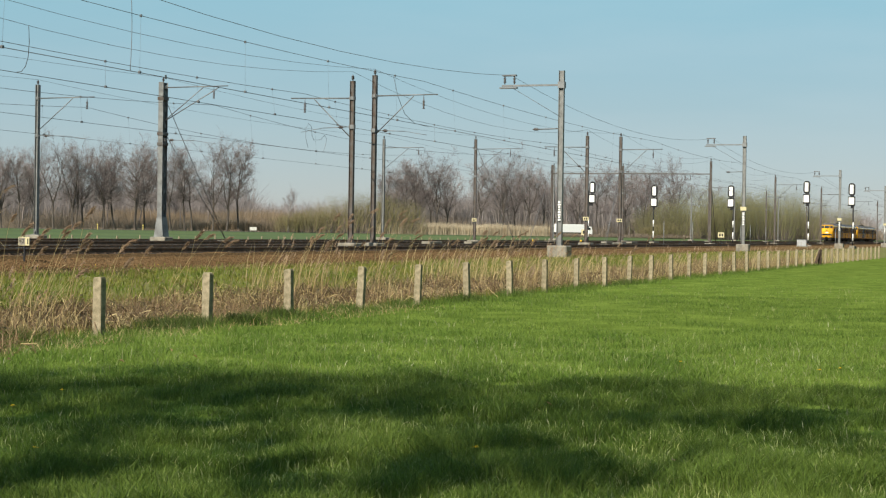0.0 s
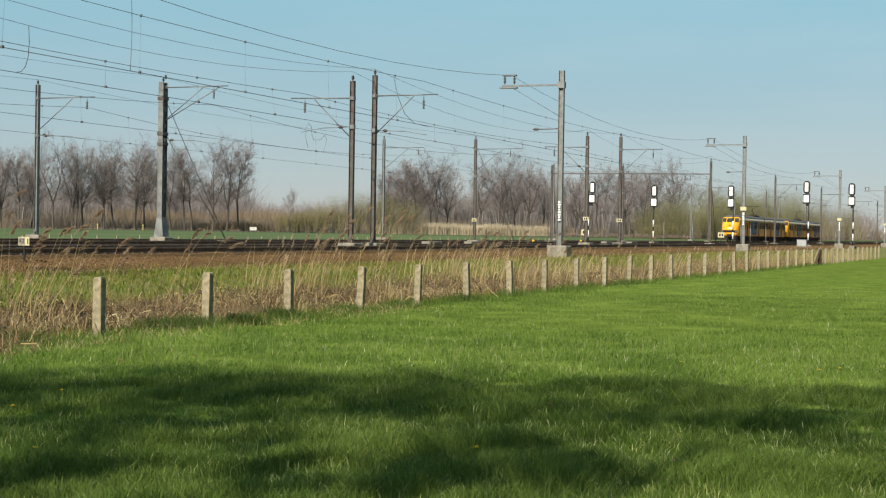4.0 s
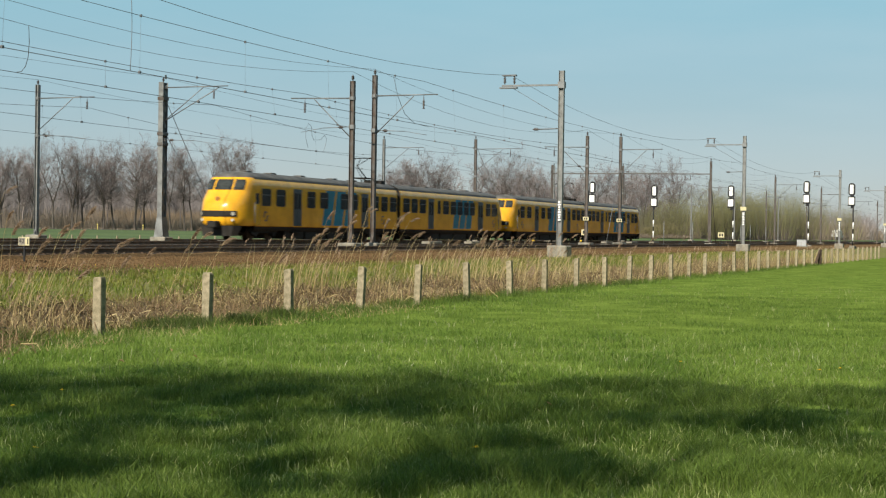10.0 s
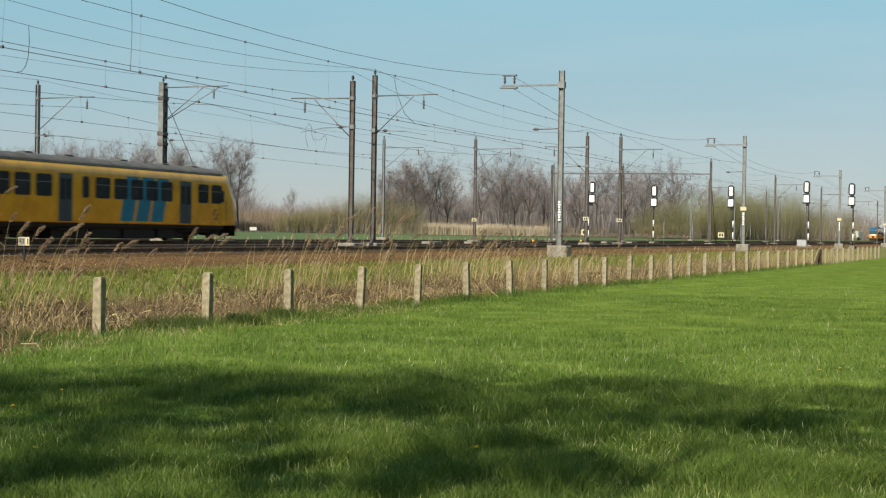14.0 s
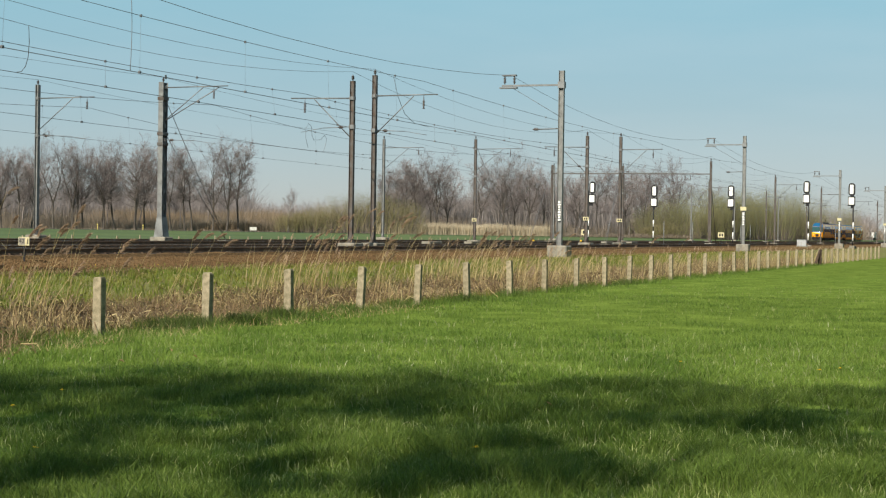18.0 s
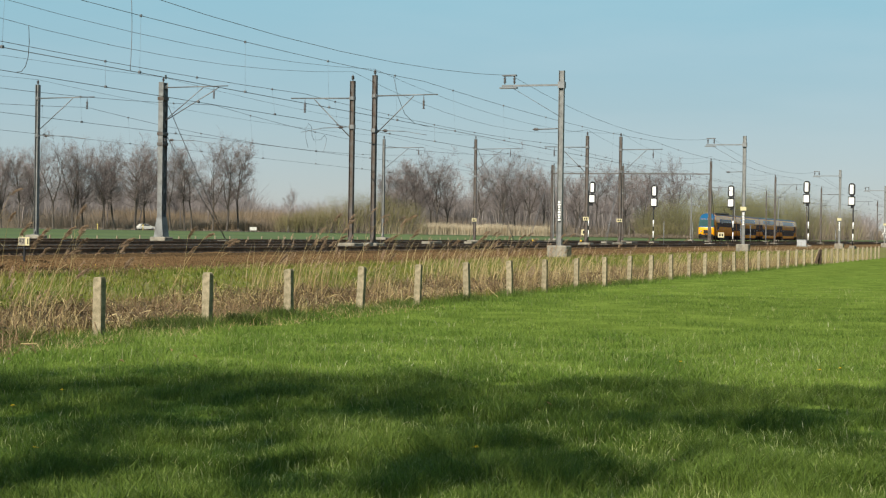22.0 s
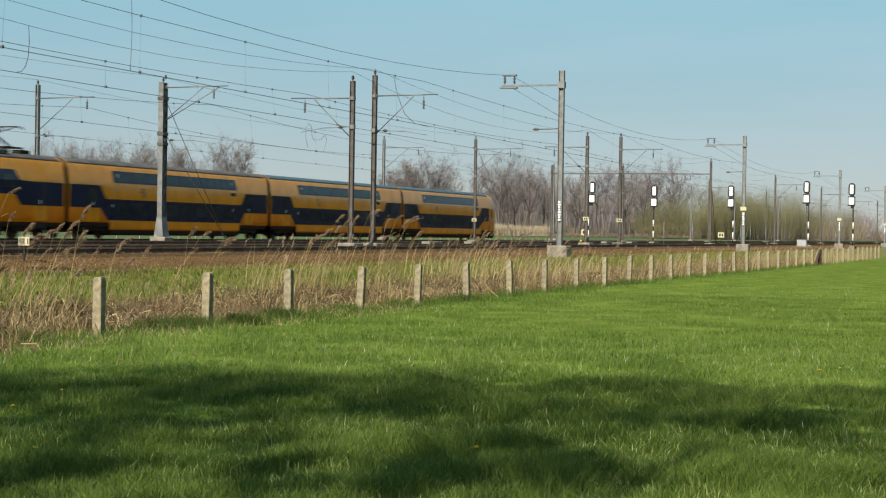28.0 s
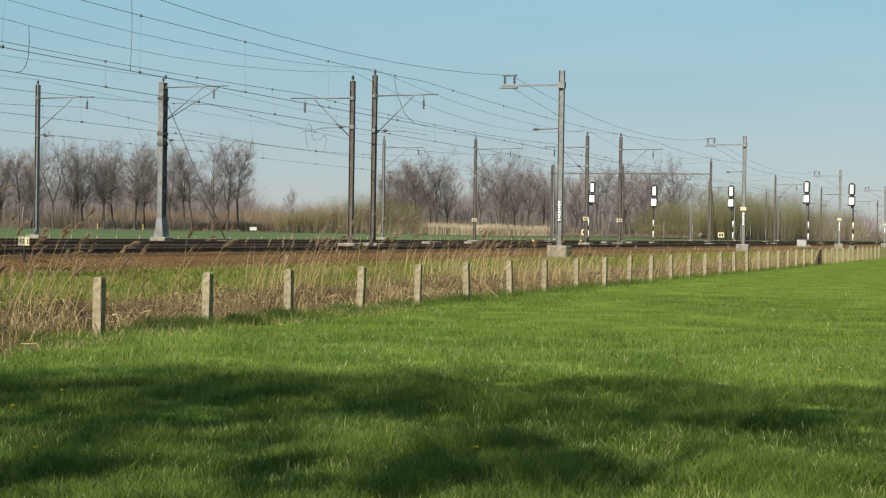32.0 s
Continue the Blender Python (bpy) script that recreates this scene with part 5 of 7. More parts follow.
    for k in range(len(tv)):
        tv[k] = tv[k] * up
    lv = [v * up for v in lv]
    crown.v = [(x * up, y * up, z * up) for x, y, z in crown.v]
    trunk.v = [(x * up, y * up, z * up) for x, y, z in trunk.v]
    tm = trunk.mesh("trunk", M_BARK)
    k, nb = len(crown.v), len(crown.f)
    crown.v.extend(tuple(v) for v in tv)
    for i in range(0, len(tv), 4):
        crown.f.append((i + k, i + 1 + k, i + 2 + k, i + 3 + k))
        crown.s.append(False)
    cm = crown.mesh("crown", M_TWIG, M_BARK)
    cm.polygons.foreach_set("material_index", [1] * nb + [0] * (len(crown.f) - nb))
    lm = None
    if leaf_n:
        vs, fs = leaf_quads(np.array([tuple(v) for v in lv]), leaf_s, seed)
        lm = raw_mesh("leaves", vs, fs, 4, leaf)
    return tm, cm, lm


def leaf_quads(centres, size, seed):
    rs = np.random.RandomState(seed)
    n = len(centres)
    a = rs.normal(size=(n, 3))
    a /= np.linalg.norm(a, axis=1)[:, None]
    b = np.cross(a, rs.normal(size=(n, 3)))
    b /= np.linalg.norm(b, axis=1)[:, None]
    s = size * rs.uniform(0.6, 1.3, (n, 1))
    vs = np.stack([centres - a * s, centres + b * s * 0.55, centres + a * s, centres - b * s * 0.55], 1).reshape(-1, 3)
    return vs, np.arange(n * 4)


def tall_tree_meshes(seed, h, width, clear, leaders):
    """A roadside tree: a clear trunk that parts into steep leaders under a domed crown of fine upswept twigs."""
    rnd = random.Random(seed)
    trunk, wood = Shape(), Shape()
    tv = []

    def ribbon(a, b, w0, w1):
        s = (b - a).cross(Vector((rnd.gauss(0, 1), rnd.gauss(0, 1), rnd.gauss(0, 1)))).normalized()
        tv.extend((a - s * w0, a + s * w0, b + s * w1, b - s * w1))

    def along(pts, u):
        k = min(len(pts) - 2, int(u * (len(pts) - 1)))
        return pts[k].lerp(pts[k + 1], u * (len(pts) - 1) - k)

    def turned(d, angle, rise):
        o = d.orthogonal().normalized()
        o.rotate(Matrix.Rotation(rnd.uniform(0, 6.283), 3, d))
        v = d * math.cos(angle) + o * math.sin(angle)
        v.z += rise
        return v.normalized()

    r0 = h * 0.012
    zf = h * clear
    stem, d = limb_points(rnd, (0, 0, -0.3), (rnd.gauss(0, 0.03), rnd.gauss(0, 0.03), 1), zf, 5, 0.035, 0.05)
    for i in range(5):
        trunk.tube(stem[i], stem[i + 1], r0 * (1 - 0.06 * i) * (1.3 if i == 0 else 1), r0 * (1 - 0.06 * (i + 1)), 7, False)
    for k in range(leaders):
        a = 6.283 * k / leaders + rnd.uniform(-0.5, 0.5)
        tilt = math.tan(radians(rnd.uniform(4, 9) if k == 0 else rnd.uniform(10, 20)))
        lead, d = limb_points(rnd, stem[-1], (math.cos(a) * tilt, math.sin(a) * tilt, 1), (h - zf) * (0.97 if k == 0 else rnd.uniform(0.72, 0.93)), 8, 0.075, 0.05)
        rl = r0 * (0.66 if leaders > 1 else 0.75)
        for i in range(8):
            trunk.tube(lead[i], lead[i + 1], rl * (1 - i / 8.6), rl * (1 - (i + 1) / 8.6), 5, False)
        n = 52 // leaders
        for m in range(n):
            q = 0.02 + 0.96 * (m + rnd.random()) / n
            p = along(lead, min(q, 0.99))
            reach = width * h * math.sin(math.pi * (0.22 + 0.68 * q)) ** 0.7
            az = rnd.uniform(0, 6.283)
            ang = radians(rnd.uniform(48, 80) - 34 * q)
            L = reach * rnd.uniform(0.55, 1.05) / math.sin(ang) * 1.05
            bp, bd = limb_points(rnd, p, (math.cos(az) * math.sin(ang), math.sin(az) * math.sin(ang), math.cos(ang)), L, 4, 0.12, 0.09)
            rb = 0.022 + 0.045 * (1 - q)
            for i in range(4):
                wood.tube(bp[i], bp[i + 1], rb * (1 - i / 4.8), rb * (1 - (i + 1) / 4.8), 3, False)
            for _ in range(14):
                f = 0.15 + 0.85 * rnd.random() ** 0.8
                c0 = along(bp, min(f, 0.99))
                cd = turned(bd, radians(rnd.uniform(15, 60)), 0.12)
                cl = h * rnd.uniform(0.04, 0.085)
                c1 = c0 + cd * cl
                ribbon(c0, c1, 0.016, 0.009)
                for _ in range(6):
                    e0 = c0.lerp(c1, rnd.uniform(0.15, 1))
                    ribbon(e0, e0 + turned(cd, radians(rnd.uniform(15, 70)), 0.15) * h * rnd.uniform(0.025, 0.065), 0.0105, 0.006)
    top = sorted(v.z for v in tv)[int(len(tv) * 0.985)]
    up = h / top
    tm = trunk.mesh("trunk", M_BARK)
    k, nb = len(wood.v), len(wood.f)
    wood.v.extend(tuple(v) for v in tv)
    for i in range(0, len(tv), 4):
        wood.f.append((i + k, i + 1 + k, i + 2 + k, i + 3 + k))
        wood.s.append(False)
    cm = wood.mesh("crown", M_TWIG, M_BARK)
    cm.polygons.foreach_set("material_index", [1] * nb + [0] * (len(wood.f) - nb))
    for me in (tm, cm):
        me.transform(Matrix.Diagonal((up, up, up, 1)))
    return tm, cm, None


TREE_MESHES = [tall_tree_meshes(s, 20.0, w, c, n) for s, w, c, n in ((1, 0.25, 0.34, 2), (2, 0.22, 0.38, 1), (3, 0.28, 0.30, 3), (4, 0.21, 0.40, 2), (5, 0.26, 0.34, 2), (6, 0.23, 0.26, 3), (7, 0.28, 0.34, 3))]


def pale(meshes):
    """The same trees with distance haze put into paler colours, for the wood behind the road."""
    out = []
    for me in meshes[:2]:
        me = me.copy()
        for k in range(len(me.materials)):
            me.materials[k] = M_HAZETWIG if me.materials[k] == M_TWIG else M_HAZEBARK
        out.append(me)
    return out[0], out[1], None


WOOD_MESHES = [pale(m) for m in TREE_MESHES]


def bare_tree(meshes, x, y, z, height, turn, label, group="", full=20.0, name="bare_tree", cat="tree", broad=1.0):
    s = height / full
    t = thing(name, label, cat, group, at=pose(x, y, z, 0, 0, turn))
    t.scale = (s * broad, s * broad, s)
    part("trunk", meshes[0], None, t)
    part("crown", meshes[1], None, t)
    if meshes[2]:
        part("leaves", meshes[2], None, t)
    return t


def row_place(t, back=0.0):
    """A place on the far road's tree row; back: metres behind it."""
    return 437 + 0.8 * t + 0.6 * back, 145 - 0.6 * t + 0.8 * back


def far_z(x, y):
    return 1.35


ROW_A = [(-139, 17.0), (-133.4, 16.8), (-130.0, 16.9), (-126, 17.5), (-121.2, 20.6), (-117.5, 19.1), (-115.7, 18.8), (-113.3, 18.5), (-109.3, 18.7), (-107.9, 19.1), (-105.3, 19.6), (-101.9, 19.4), (-100.7, 19.8), (-97.5, 19.5), (-92.3, 19.1), (-88.6, 18.5), (-85.9, 19.3), (-80.5, 20.6), (-77.1, 21.5), (-72.3, 21.0)]
ROW_B = [(-28.9, 16.3), (-26.7, 17.1), (-22.3, 18.5), (-20.5, 18.1), (-16.0, 20.2), (-14.6, 20.1), (-9.1, 17.7), (0.2, 19.3), (7.2, 22.0), (14.0, 20.1), (15.5, 19.8), (22.4, 18.0), (33.1, 16.2), (41.3, 17.5), (50.1, 17.2), (59.7, 16.7), (67.3, 15.3)]
rnd = random.Random(21)
for i, (t, h) in enumerate(ROW_A + ROW_B):
    x, y = row_place(t, rnd.uniform(-2, 3))
    bare_tree(TREE_MESHES[(i * 5 + i // 3) % 7], x, y, far_z(x, y), h * 1.06, rnd.uniform(0, 360), "tall leafless roadside tree with a grey-brown twiggy crown", "bare trees along the far road", broad=1.25)
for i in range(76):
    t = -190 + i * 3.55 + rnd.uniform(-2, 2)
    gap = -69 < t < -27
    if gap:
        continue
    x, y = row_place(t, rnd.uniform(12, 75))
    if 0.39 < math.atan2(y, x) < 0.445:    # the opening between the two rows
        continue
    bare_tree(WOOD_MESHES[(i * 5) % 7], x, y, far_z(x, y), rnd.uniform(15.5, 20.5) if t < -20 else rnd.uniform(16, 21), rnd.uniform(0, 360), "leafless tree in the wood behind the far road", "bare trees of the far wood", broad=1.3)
for t, bk, h in ((84, 40, 22), (92, 60, 24), (98, 45, 24), (103, 50, 23), (109, 45, 26), (114, 60, 22), (119, 40, 20), (76, 30, 20)):
    x, y = row_place(t, bk)
    bare_tree(TREE_MESHES[int(t) % 7], x, y, far_z(x, y), h, t * 7, "leafless tree behind the green thicket", "bare trees of the far wood", broad=1.3)
bx, by = row_place(-61.0, -3)
bt = bare_tree(TREE_MESHES[1], bx, by, far_z(bx, by), 11.0, 20, "slender birch with a white trunk", cat="tree")
stem = [c for c in bt.children if c.name.startswith("trunk")][0]
stem.data = stem.data.copy()
stem.data.materials[0] = M_BIRCH


def ribbons(name, seed, n, place, height, width, lean, mat, label, cat, curve=0.3):
    """Many thin upright stems joined into one thing."""
    rs = np.random.RandomState(seed)
    base = place(rs, n)
    h = height(rs, n, base)
    az = rs.uniform(0, 2 * np.pi, n)
    ln = np.abs(rs.normal(0, lean, n))
    d = np.stack([np.cos(az) * ln, np.sin(az) * ln, np.ones(n)], 1)
    d /= np.linalg.norm(d, axis=1)[:, None]
    sa = rs.uniform(0, 2 * np.pi, n)
    side = np.stack([np.cos(sa), np.sin(sa), np.zeros(n)], 1) * (width * rs.uniform(0.6, 1.4, n))[:, None] * 0.5
    mid = base + d * (h * 0.55)[:, None]
    droop = np.stack([np.cos(az), np.sin(az), -0.3 * np.ones(n)], 1) * (h * curve * rs.uniform(0.1, 1, n))[:, None]
    tip = base + d * h[:, None] + droop
    vs = np.stack([base - side, base + side, mid + side * 0.8, mid - side * 0.8, tip], 1).reshape(-1, 3)
    k = (np.arange(n) * 5)[:, None]
    fs = np.concatenate([k + np.array([[0, 1, 2]]), k + np.array([[0, 2, 3]]), k + np.array([[3, 2, 4]])], 1).ravel()
    ob = new(name, raw_mesh(name, vs, fs, 3, mat))
    return tagged(ob, label, cat, kind="stuff")


def along_row(t0, t1, b0, b1, z=1.3):
    def place(rs, n):
        t = rs.uniform(t0, t1, n)
        b = rs.uniform(b0, b1, n)
        return np.stack([437 + 0.8 * t + 0.6 * b, 145 - 0.6 * t + 0.8 * b, np.full(n, z)], 1)
    return place


def bumpy(lo, hi, freq):
    def height(rs, n, base):
        w = 0.5 + 0.5 * np.sin(base[:, 0] * freq + 1.3) * np.sin(base[:, 1] * freq * 1.7 + base[:, 0] * 0.05)
        return (lo + (hi - lo) * w) * rs.uniform(0.55, 1.1, n)
    return height


ribbons("thicket", 31, 60000, along_row(-230, 60, 6, 45), bumpy(2.8, 6.0, 0.12), 0.04, 0.3, M_THICKET, "brown leafless undergrowth of the far wood", "thicket")
ribbons("thicket", 32, 20000, along_row(-230, 175, 70, 120), bumpy(6.0, 9.0, 0.06), 0.2, 0.4, M_THICKET, "brown leafless undergrowth of the far wood", "thicket")
ribbons("thicket", 33, 22000, lambda rs, n: np.stack([rs.uniform(515, 800, n), rs.uniform(66, 120, n), np.full(n, 1.2)], 1), bumpy(5.0, 9.5, 0.09), 0.14, 0.4, M_THICKET, "brown leafless thicket beside the railway", "thicket")
ribbons("dry_hedge", 34, 2000, along_row(-82, -58, 2, 10), bumpy(2.4, 3.8, 0.2), 0.09, 0.2, M_ORANGE, "rust-brown dry hedge at the far meadow edge", "hedge")
ribbons("thicket", 42, 16000, along_row(-90, -24, 25, 60), bumpy(5.0, 7.0, 0.1), 0.09, 0.2, M_ORANGE, "rust-brown bare thicket behind the far road", "thicket")
ribbons("reed_bed", 35, 11000, along_row(-41, 13, -15, -11), bumpy(2.6, 3.4, 0.2), 0.10, 0.06, M_PALE, "pale dry reed bed below the roadside trees", "reeds")
ribbons("dry_grass", 44, 9000, along_row(12, 75, -17, -10.5), bumpy(0.7, 1.5, 0.3), 0.06, 0.3, M_THICKET, "rough dry grass between the meadow and the road", "grass")
ribbons("dry_grass", 36, 3500, along_row(-230, 60, -3, 3), bumpy(0.3, 1.0, 0.3), 0.10, 0.3, M_THICKET, "low dry grass along the far road", "grass")


def far_sector(a0, a1, r0, r1, z=1.3):
    def place(rs, n):
        a = rs.uniform(a0, a1, n)
        r = rs.uniform(r0, r1, n)
        return np.stack([r * np.cos(a), r * np.sin(a), np.full(n, z)], 1)
    return place


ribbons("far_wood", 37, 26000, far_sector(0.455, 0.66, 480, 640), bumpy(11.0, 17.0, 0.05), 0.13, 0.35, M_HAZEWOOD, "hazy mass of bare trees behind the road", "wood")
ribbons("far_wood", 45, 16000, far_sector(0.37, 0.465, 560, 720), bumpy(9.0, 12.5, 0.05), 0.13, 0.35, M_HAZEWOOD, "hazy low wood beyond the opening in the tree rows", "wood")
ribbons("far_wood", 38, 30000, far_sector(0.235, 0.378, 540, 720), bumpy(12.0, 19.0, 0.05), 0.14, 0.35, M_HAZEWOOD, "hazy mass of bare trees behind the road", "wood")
def unseen_wood(x0, x1):
    def place(rs, n):
        x = rs.uniform(x0, x1, n)
        y = np.minimum(0.06 * x - 9.0, 16.0) - rs.power(0.7, n) * 45
        return np.stack([x, y, np.zeros(n)], 1)
    return place


# unseen dark woods, added to block sky light and darken reflections on the trains
ribbons("far_wood", 40, 40000, unseen_wood(130, 520), bumpy(14.0, 19.0, 0.05), 0.22, 0.25, M_DARKWOOD, "unseen dark leafless wood across the meadow, added to block sky light", "wood")
ribbons("far_wood", 43, 30000, lambda rs, n: np.stack([rs.uniform(-70, 150, n), -17 - 30 * rs.power(0.8, n), np.zeros(n)], 1), bumpy(13.0, 17.0, 0.05), 0.2, 0.25, M_DARKWOOD, "unseen dark leafless wood behind the meadow, added to block sky light", "wood")
ribbons("far_wood", 41, 30000, unseen_wood(480, 1500), bumpy(12.0, 17.0, 0.05), 0.4, 0.25, M_DARKWOOD, "unseen dark leafless wood across the meadow, added to block sky light", "wood")
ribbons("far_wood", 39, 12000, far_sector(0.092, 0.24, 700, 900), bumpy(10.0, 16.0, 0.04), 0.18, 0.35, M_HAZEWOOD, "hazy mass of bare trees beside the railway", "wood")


def bush(seed, x, y, z, w, h, n, mat, label, leaf=0.16, name="willow_bush", group="green bushes by the railway"):
    """A shrub: many stems from the ground and loose clumps of small leaves with gaps."""
    r = random.Random(seed)
    t = thing(name, label, "bush", group, at=pose(x, y, z))
    st = Shape()
    tips = []
    for i in range(26):
        a = r.uniform(0, 6.28)
        o = r.uniform(0.2, 1.0)
        p, d = limb_points(r, (math.cos(a) * o * w * 0.22, math.sin(a) * o * w * 0.22, -0.1), (math.cos(a) * o * 0.55, math.sin(a) * o * 0.55, 1), h * r.uniform(0.6, 1.0), 4, 0.12, 0.03)
        for j in range(4):
            st.tube(p[j], p[j + 1], 0.05 * (1 - j / 5), 0.05 * (1 - (j + 1) / 5), 3, False)
        tips += [p[2], p[3], p[4], p[4]]
    part("shrub_wood", st, M_TWIG, t)
    rs = np.random.RandomState(seed)
    nb = 170
    ca, cr = rs.uniform(0, 6.283, nb), np.sqrt(rs.uniform(0, 1, nb)) * w * 0.5
    c0 = np.stack([np.cos(ca) * cr, np.sin(ca) * cr, rs.uniform(0.0, 0.55, nb) * h], 1)
    dr = np.stack([np.cos(ca) * cr / w * 0.6 + rs.normal(0, 0.12, nb), np.sin(ca) * cr / w * 0.6 + rs.normal(0, 0.12, nb), np.ones(nb)], 1)
    c1 = c0 + dr * (h * rs.uniform(0.25, 0.5, nb) * (1 - 0.5 * (cr / w) ** 2 * 4 * 0.5))[:, None]
    sw = np.stack([np.cos(ca * 3), np.sin(ca * 3), np.zeros(nb)], 1) * 0.05
    tagged(part("brushwood", raw_mesh("brushwood", np.stack([c0 - sw, c0 + sw, c1 + sw * 0.3, c1 - sw * 0.3], 1).reshape(-1, 3), np.arange(nb * 4), 4, mat), None, t), kind="stuff")
    tp = np.array([tuple(q) for q in tips])
    c = tp[rs.randint(0, len(tp), n)] + rs.normal(0, 1, (n, 3)) * np.array([w * 0.12, w * 0.12, h * 0.11])
    c[:, 2] = np.clip(c[:, 2], 0.15, None)
    vs, fs = leaf_quads(c, leaf, seed)
    part("leaves", raw_mesh("leaves", vs, fs, 4, mat), None, t)
    return t


rnd = random.Random(5)
for i in range(30):
    t = 58 + i * 2.05 + rnd.uniform(-1, 1)
    x, y = row_place(t, rnd.uniform(-28, 4))
    h = rnd.uniform(12, 15.5) if 4 < i < 26 else rnd.uniform(8, 11)
    bush(100 + i, x, y, 1.0, rnd.uniform(8, 11), h, 11000, M_WILLOW, "tall willow thicket with a veil of young green leaves", 0.075)
for t, h, w in ((49, 3.2, 5), (53, 4.0, 6), (57, 4.6, 6), (-67, 4.5, 6), (-63, 5.5, 6), (-59, 6.5, 6), (-55, 7.5, 7), (-50, 9.0, 8), (-45.5, 10.2, 9), (-41, 10.4, 9), (-36, 9.6, 8.5), (-31, 8.5, 8)):
    x, y = row_place(t, -13)
    bush(int(300 + t), x, y, 1.2, w, h, 6500, M_SHRUB, "loose shrub with the first olive-green leaves", 0.075, group="shrubs by the far road")


# ---------------------------------------------------------------- grass
def blades(name, seed, xy, z, h, w, mat, label, lean=0.35, lush=True):
    """Grass blades as one thing; three faces each."""
    rs = np.random.RandomState(seed)
    n = len(xy)
    base = np.concatenate([xy, np.asarray(z).reshape(-1, 1)], 1)
    az = rs.uniform(0, 2 * np.pi, n)
    ln = np.abs(rs.normal(0, lean, n))
    d = np.stack([np.cos(az) * ln, np.sin(az) * ln, np.ones(n)], 1)
    d /= np.linalg.norm(d, axis=1)[:, None]
    sa = rs.uniform(0, 2 * np.pi, n)
    side = np.stack([np.cos(sa), np.sin(sa), np.zeros(n)], 1) * (w * rs.uniform(0.6, 1.3, n))[:, None] * 0.5
    mid = base + d * (h * 0.55)[:, None]
    tip = base + d * h[:, None] + np.stack([np.cos(az), np.sin(az), -0.35 * np.ones(n)], 1) * (h * rs.uniform(0.05, 0.5, n))[:, None]
    if not lush:                           # far off, one face a blade
        vs = np.stack([base - side, base + side, tip], 1).reshape(-1, 3)
        return tagged(new(name, raw_mesh(name, vs, np.arange(n * 3), 3, mat)), label, "grass", kind="stuff")
    vs = np.stack([base - side, base + side, mid + side * 0.8, mid - side * 0.8, tip], 1).reshape(-1, 3)
    k = (np.arange(n) * 5)[:, None]
    fs = np.concatenate([k + np.array([[0, 1, 2]]), k + np.array([[0, 2, 3]]), k + np.array([[3, 2, 4]])], 1).ravel()
    return tagged(new(name, raw_mesh(name, vs, fs, 3, mat)), label, "grass", kind="stuff")


def clump(x, y):
    """Slow waves of sward height over the meadow, 0 to 1."""
    v = np.sin(x * 1.9 + 1.1 * np.sin(y * 1.3)) * np.sin(y * 2.3 + 0.8 * np.sin(x * 1.1)) + 0.6 * np.sin(x * 4.7 + y * 3.1) * np.sin(y * 5.3 - x * 2.2)
    return np.clip(0.5 + 0.42 * v, 0, 1)


def meadow_grass():
    for k, (r0, r1, dens, w, h) in enumerate(((9.5, 14, 3900, 0.0070, 0.150), (14, 20, 2100, 0.0078, 0.12), (20, 30, 900, 0.0095, 0.10), (30, 50, 330, 0.012, 0.08), (50, 80, 110, 0.017, 0.07), (80, 150, 30, 0.028, 0.06))):
        rs = np.random.RandomState(60 + k)
        a0, a1 = 0.02, 0.67
        area = (a1 - a0) * (r1 * r1 - r0 * r0) / 2
        n = int(area * dens)
        r = np.sqrt(rs.uniform(r0 * r0, r1 * r1, n))
        a = rs.uniform(a0, a1, n)
        xy = np.stack([r * np.cos(a), r * np.sin(a)], 1)
        xy = xy[xy[:, 1] < 14.9]
        c = clump(xy[:, 0], xy[:, 1])
        wave = (1.3, 1.2, 1.0, 0.7, 0.5, 0.4)[k]
        hh = h * (1.0 + wave * (c - 0.5)) * rs.uniform(0.5, 1.4, len(xy))
        blades("meadow_grass", 70 + k, xy, np.full(len(xy), -0.03), hh, w * (1.4 if k > 2 else 1.0), M_BLADE, "lush green meadow grass", 0.5, k < 3)


meadow_grass()


def long_blades():
    """Scattered longer glossy blades; their pale colour paints in glints of sun."""
    for k, (r0, r1, n, w) in enumerate(((9.8, 15, 6500, 0.0062), (15, 28, 7000, 0.007), (28, 60, 2500, 0.009))):
        rs = np.random.RandomState(160 + k)
        r = np.sqrt(rs.uniform(r0 * r0, r1 * r1, n))
        a = rs.uniform(0.02, 0.67, n)
        xy = np.stack([r * np.cos(a), r * np.sin(a)], 1)
        xy = xy[xy[:, 1] < 14.6]
        c = clump(xy[:, 0], xy[:, 1])
        blades("long_grass", 170 + k, xy, np.full(len(xy), 0.0), 0.08 + 0.09 * c * rs.uniform(0.5, 1.4, len(xy)), w, M_LONGBLADE, "longer grass blades in the meadow, coloured pale as sun glints", 0.6)


long_blades()


def verge_z(xy):
    return lie(0, xy[:, 1])


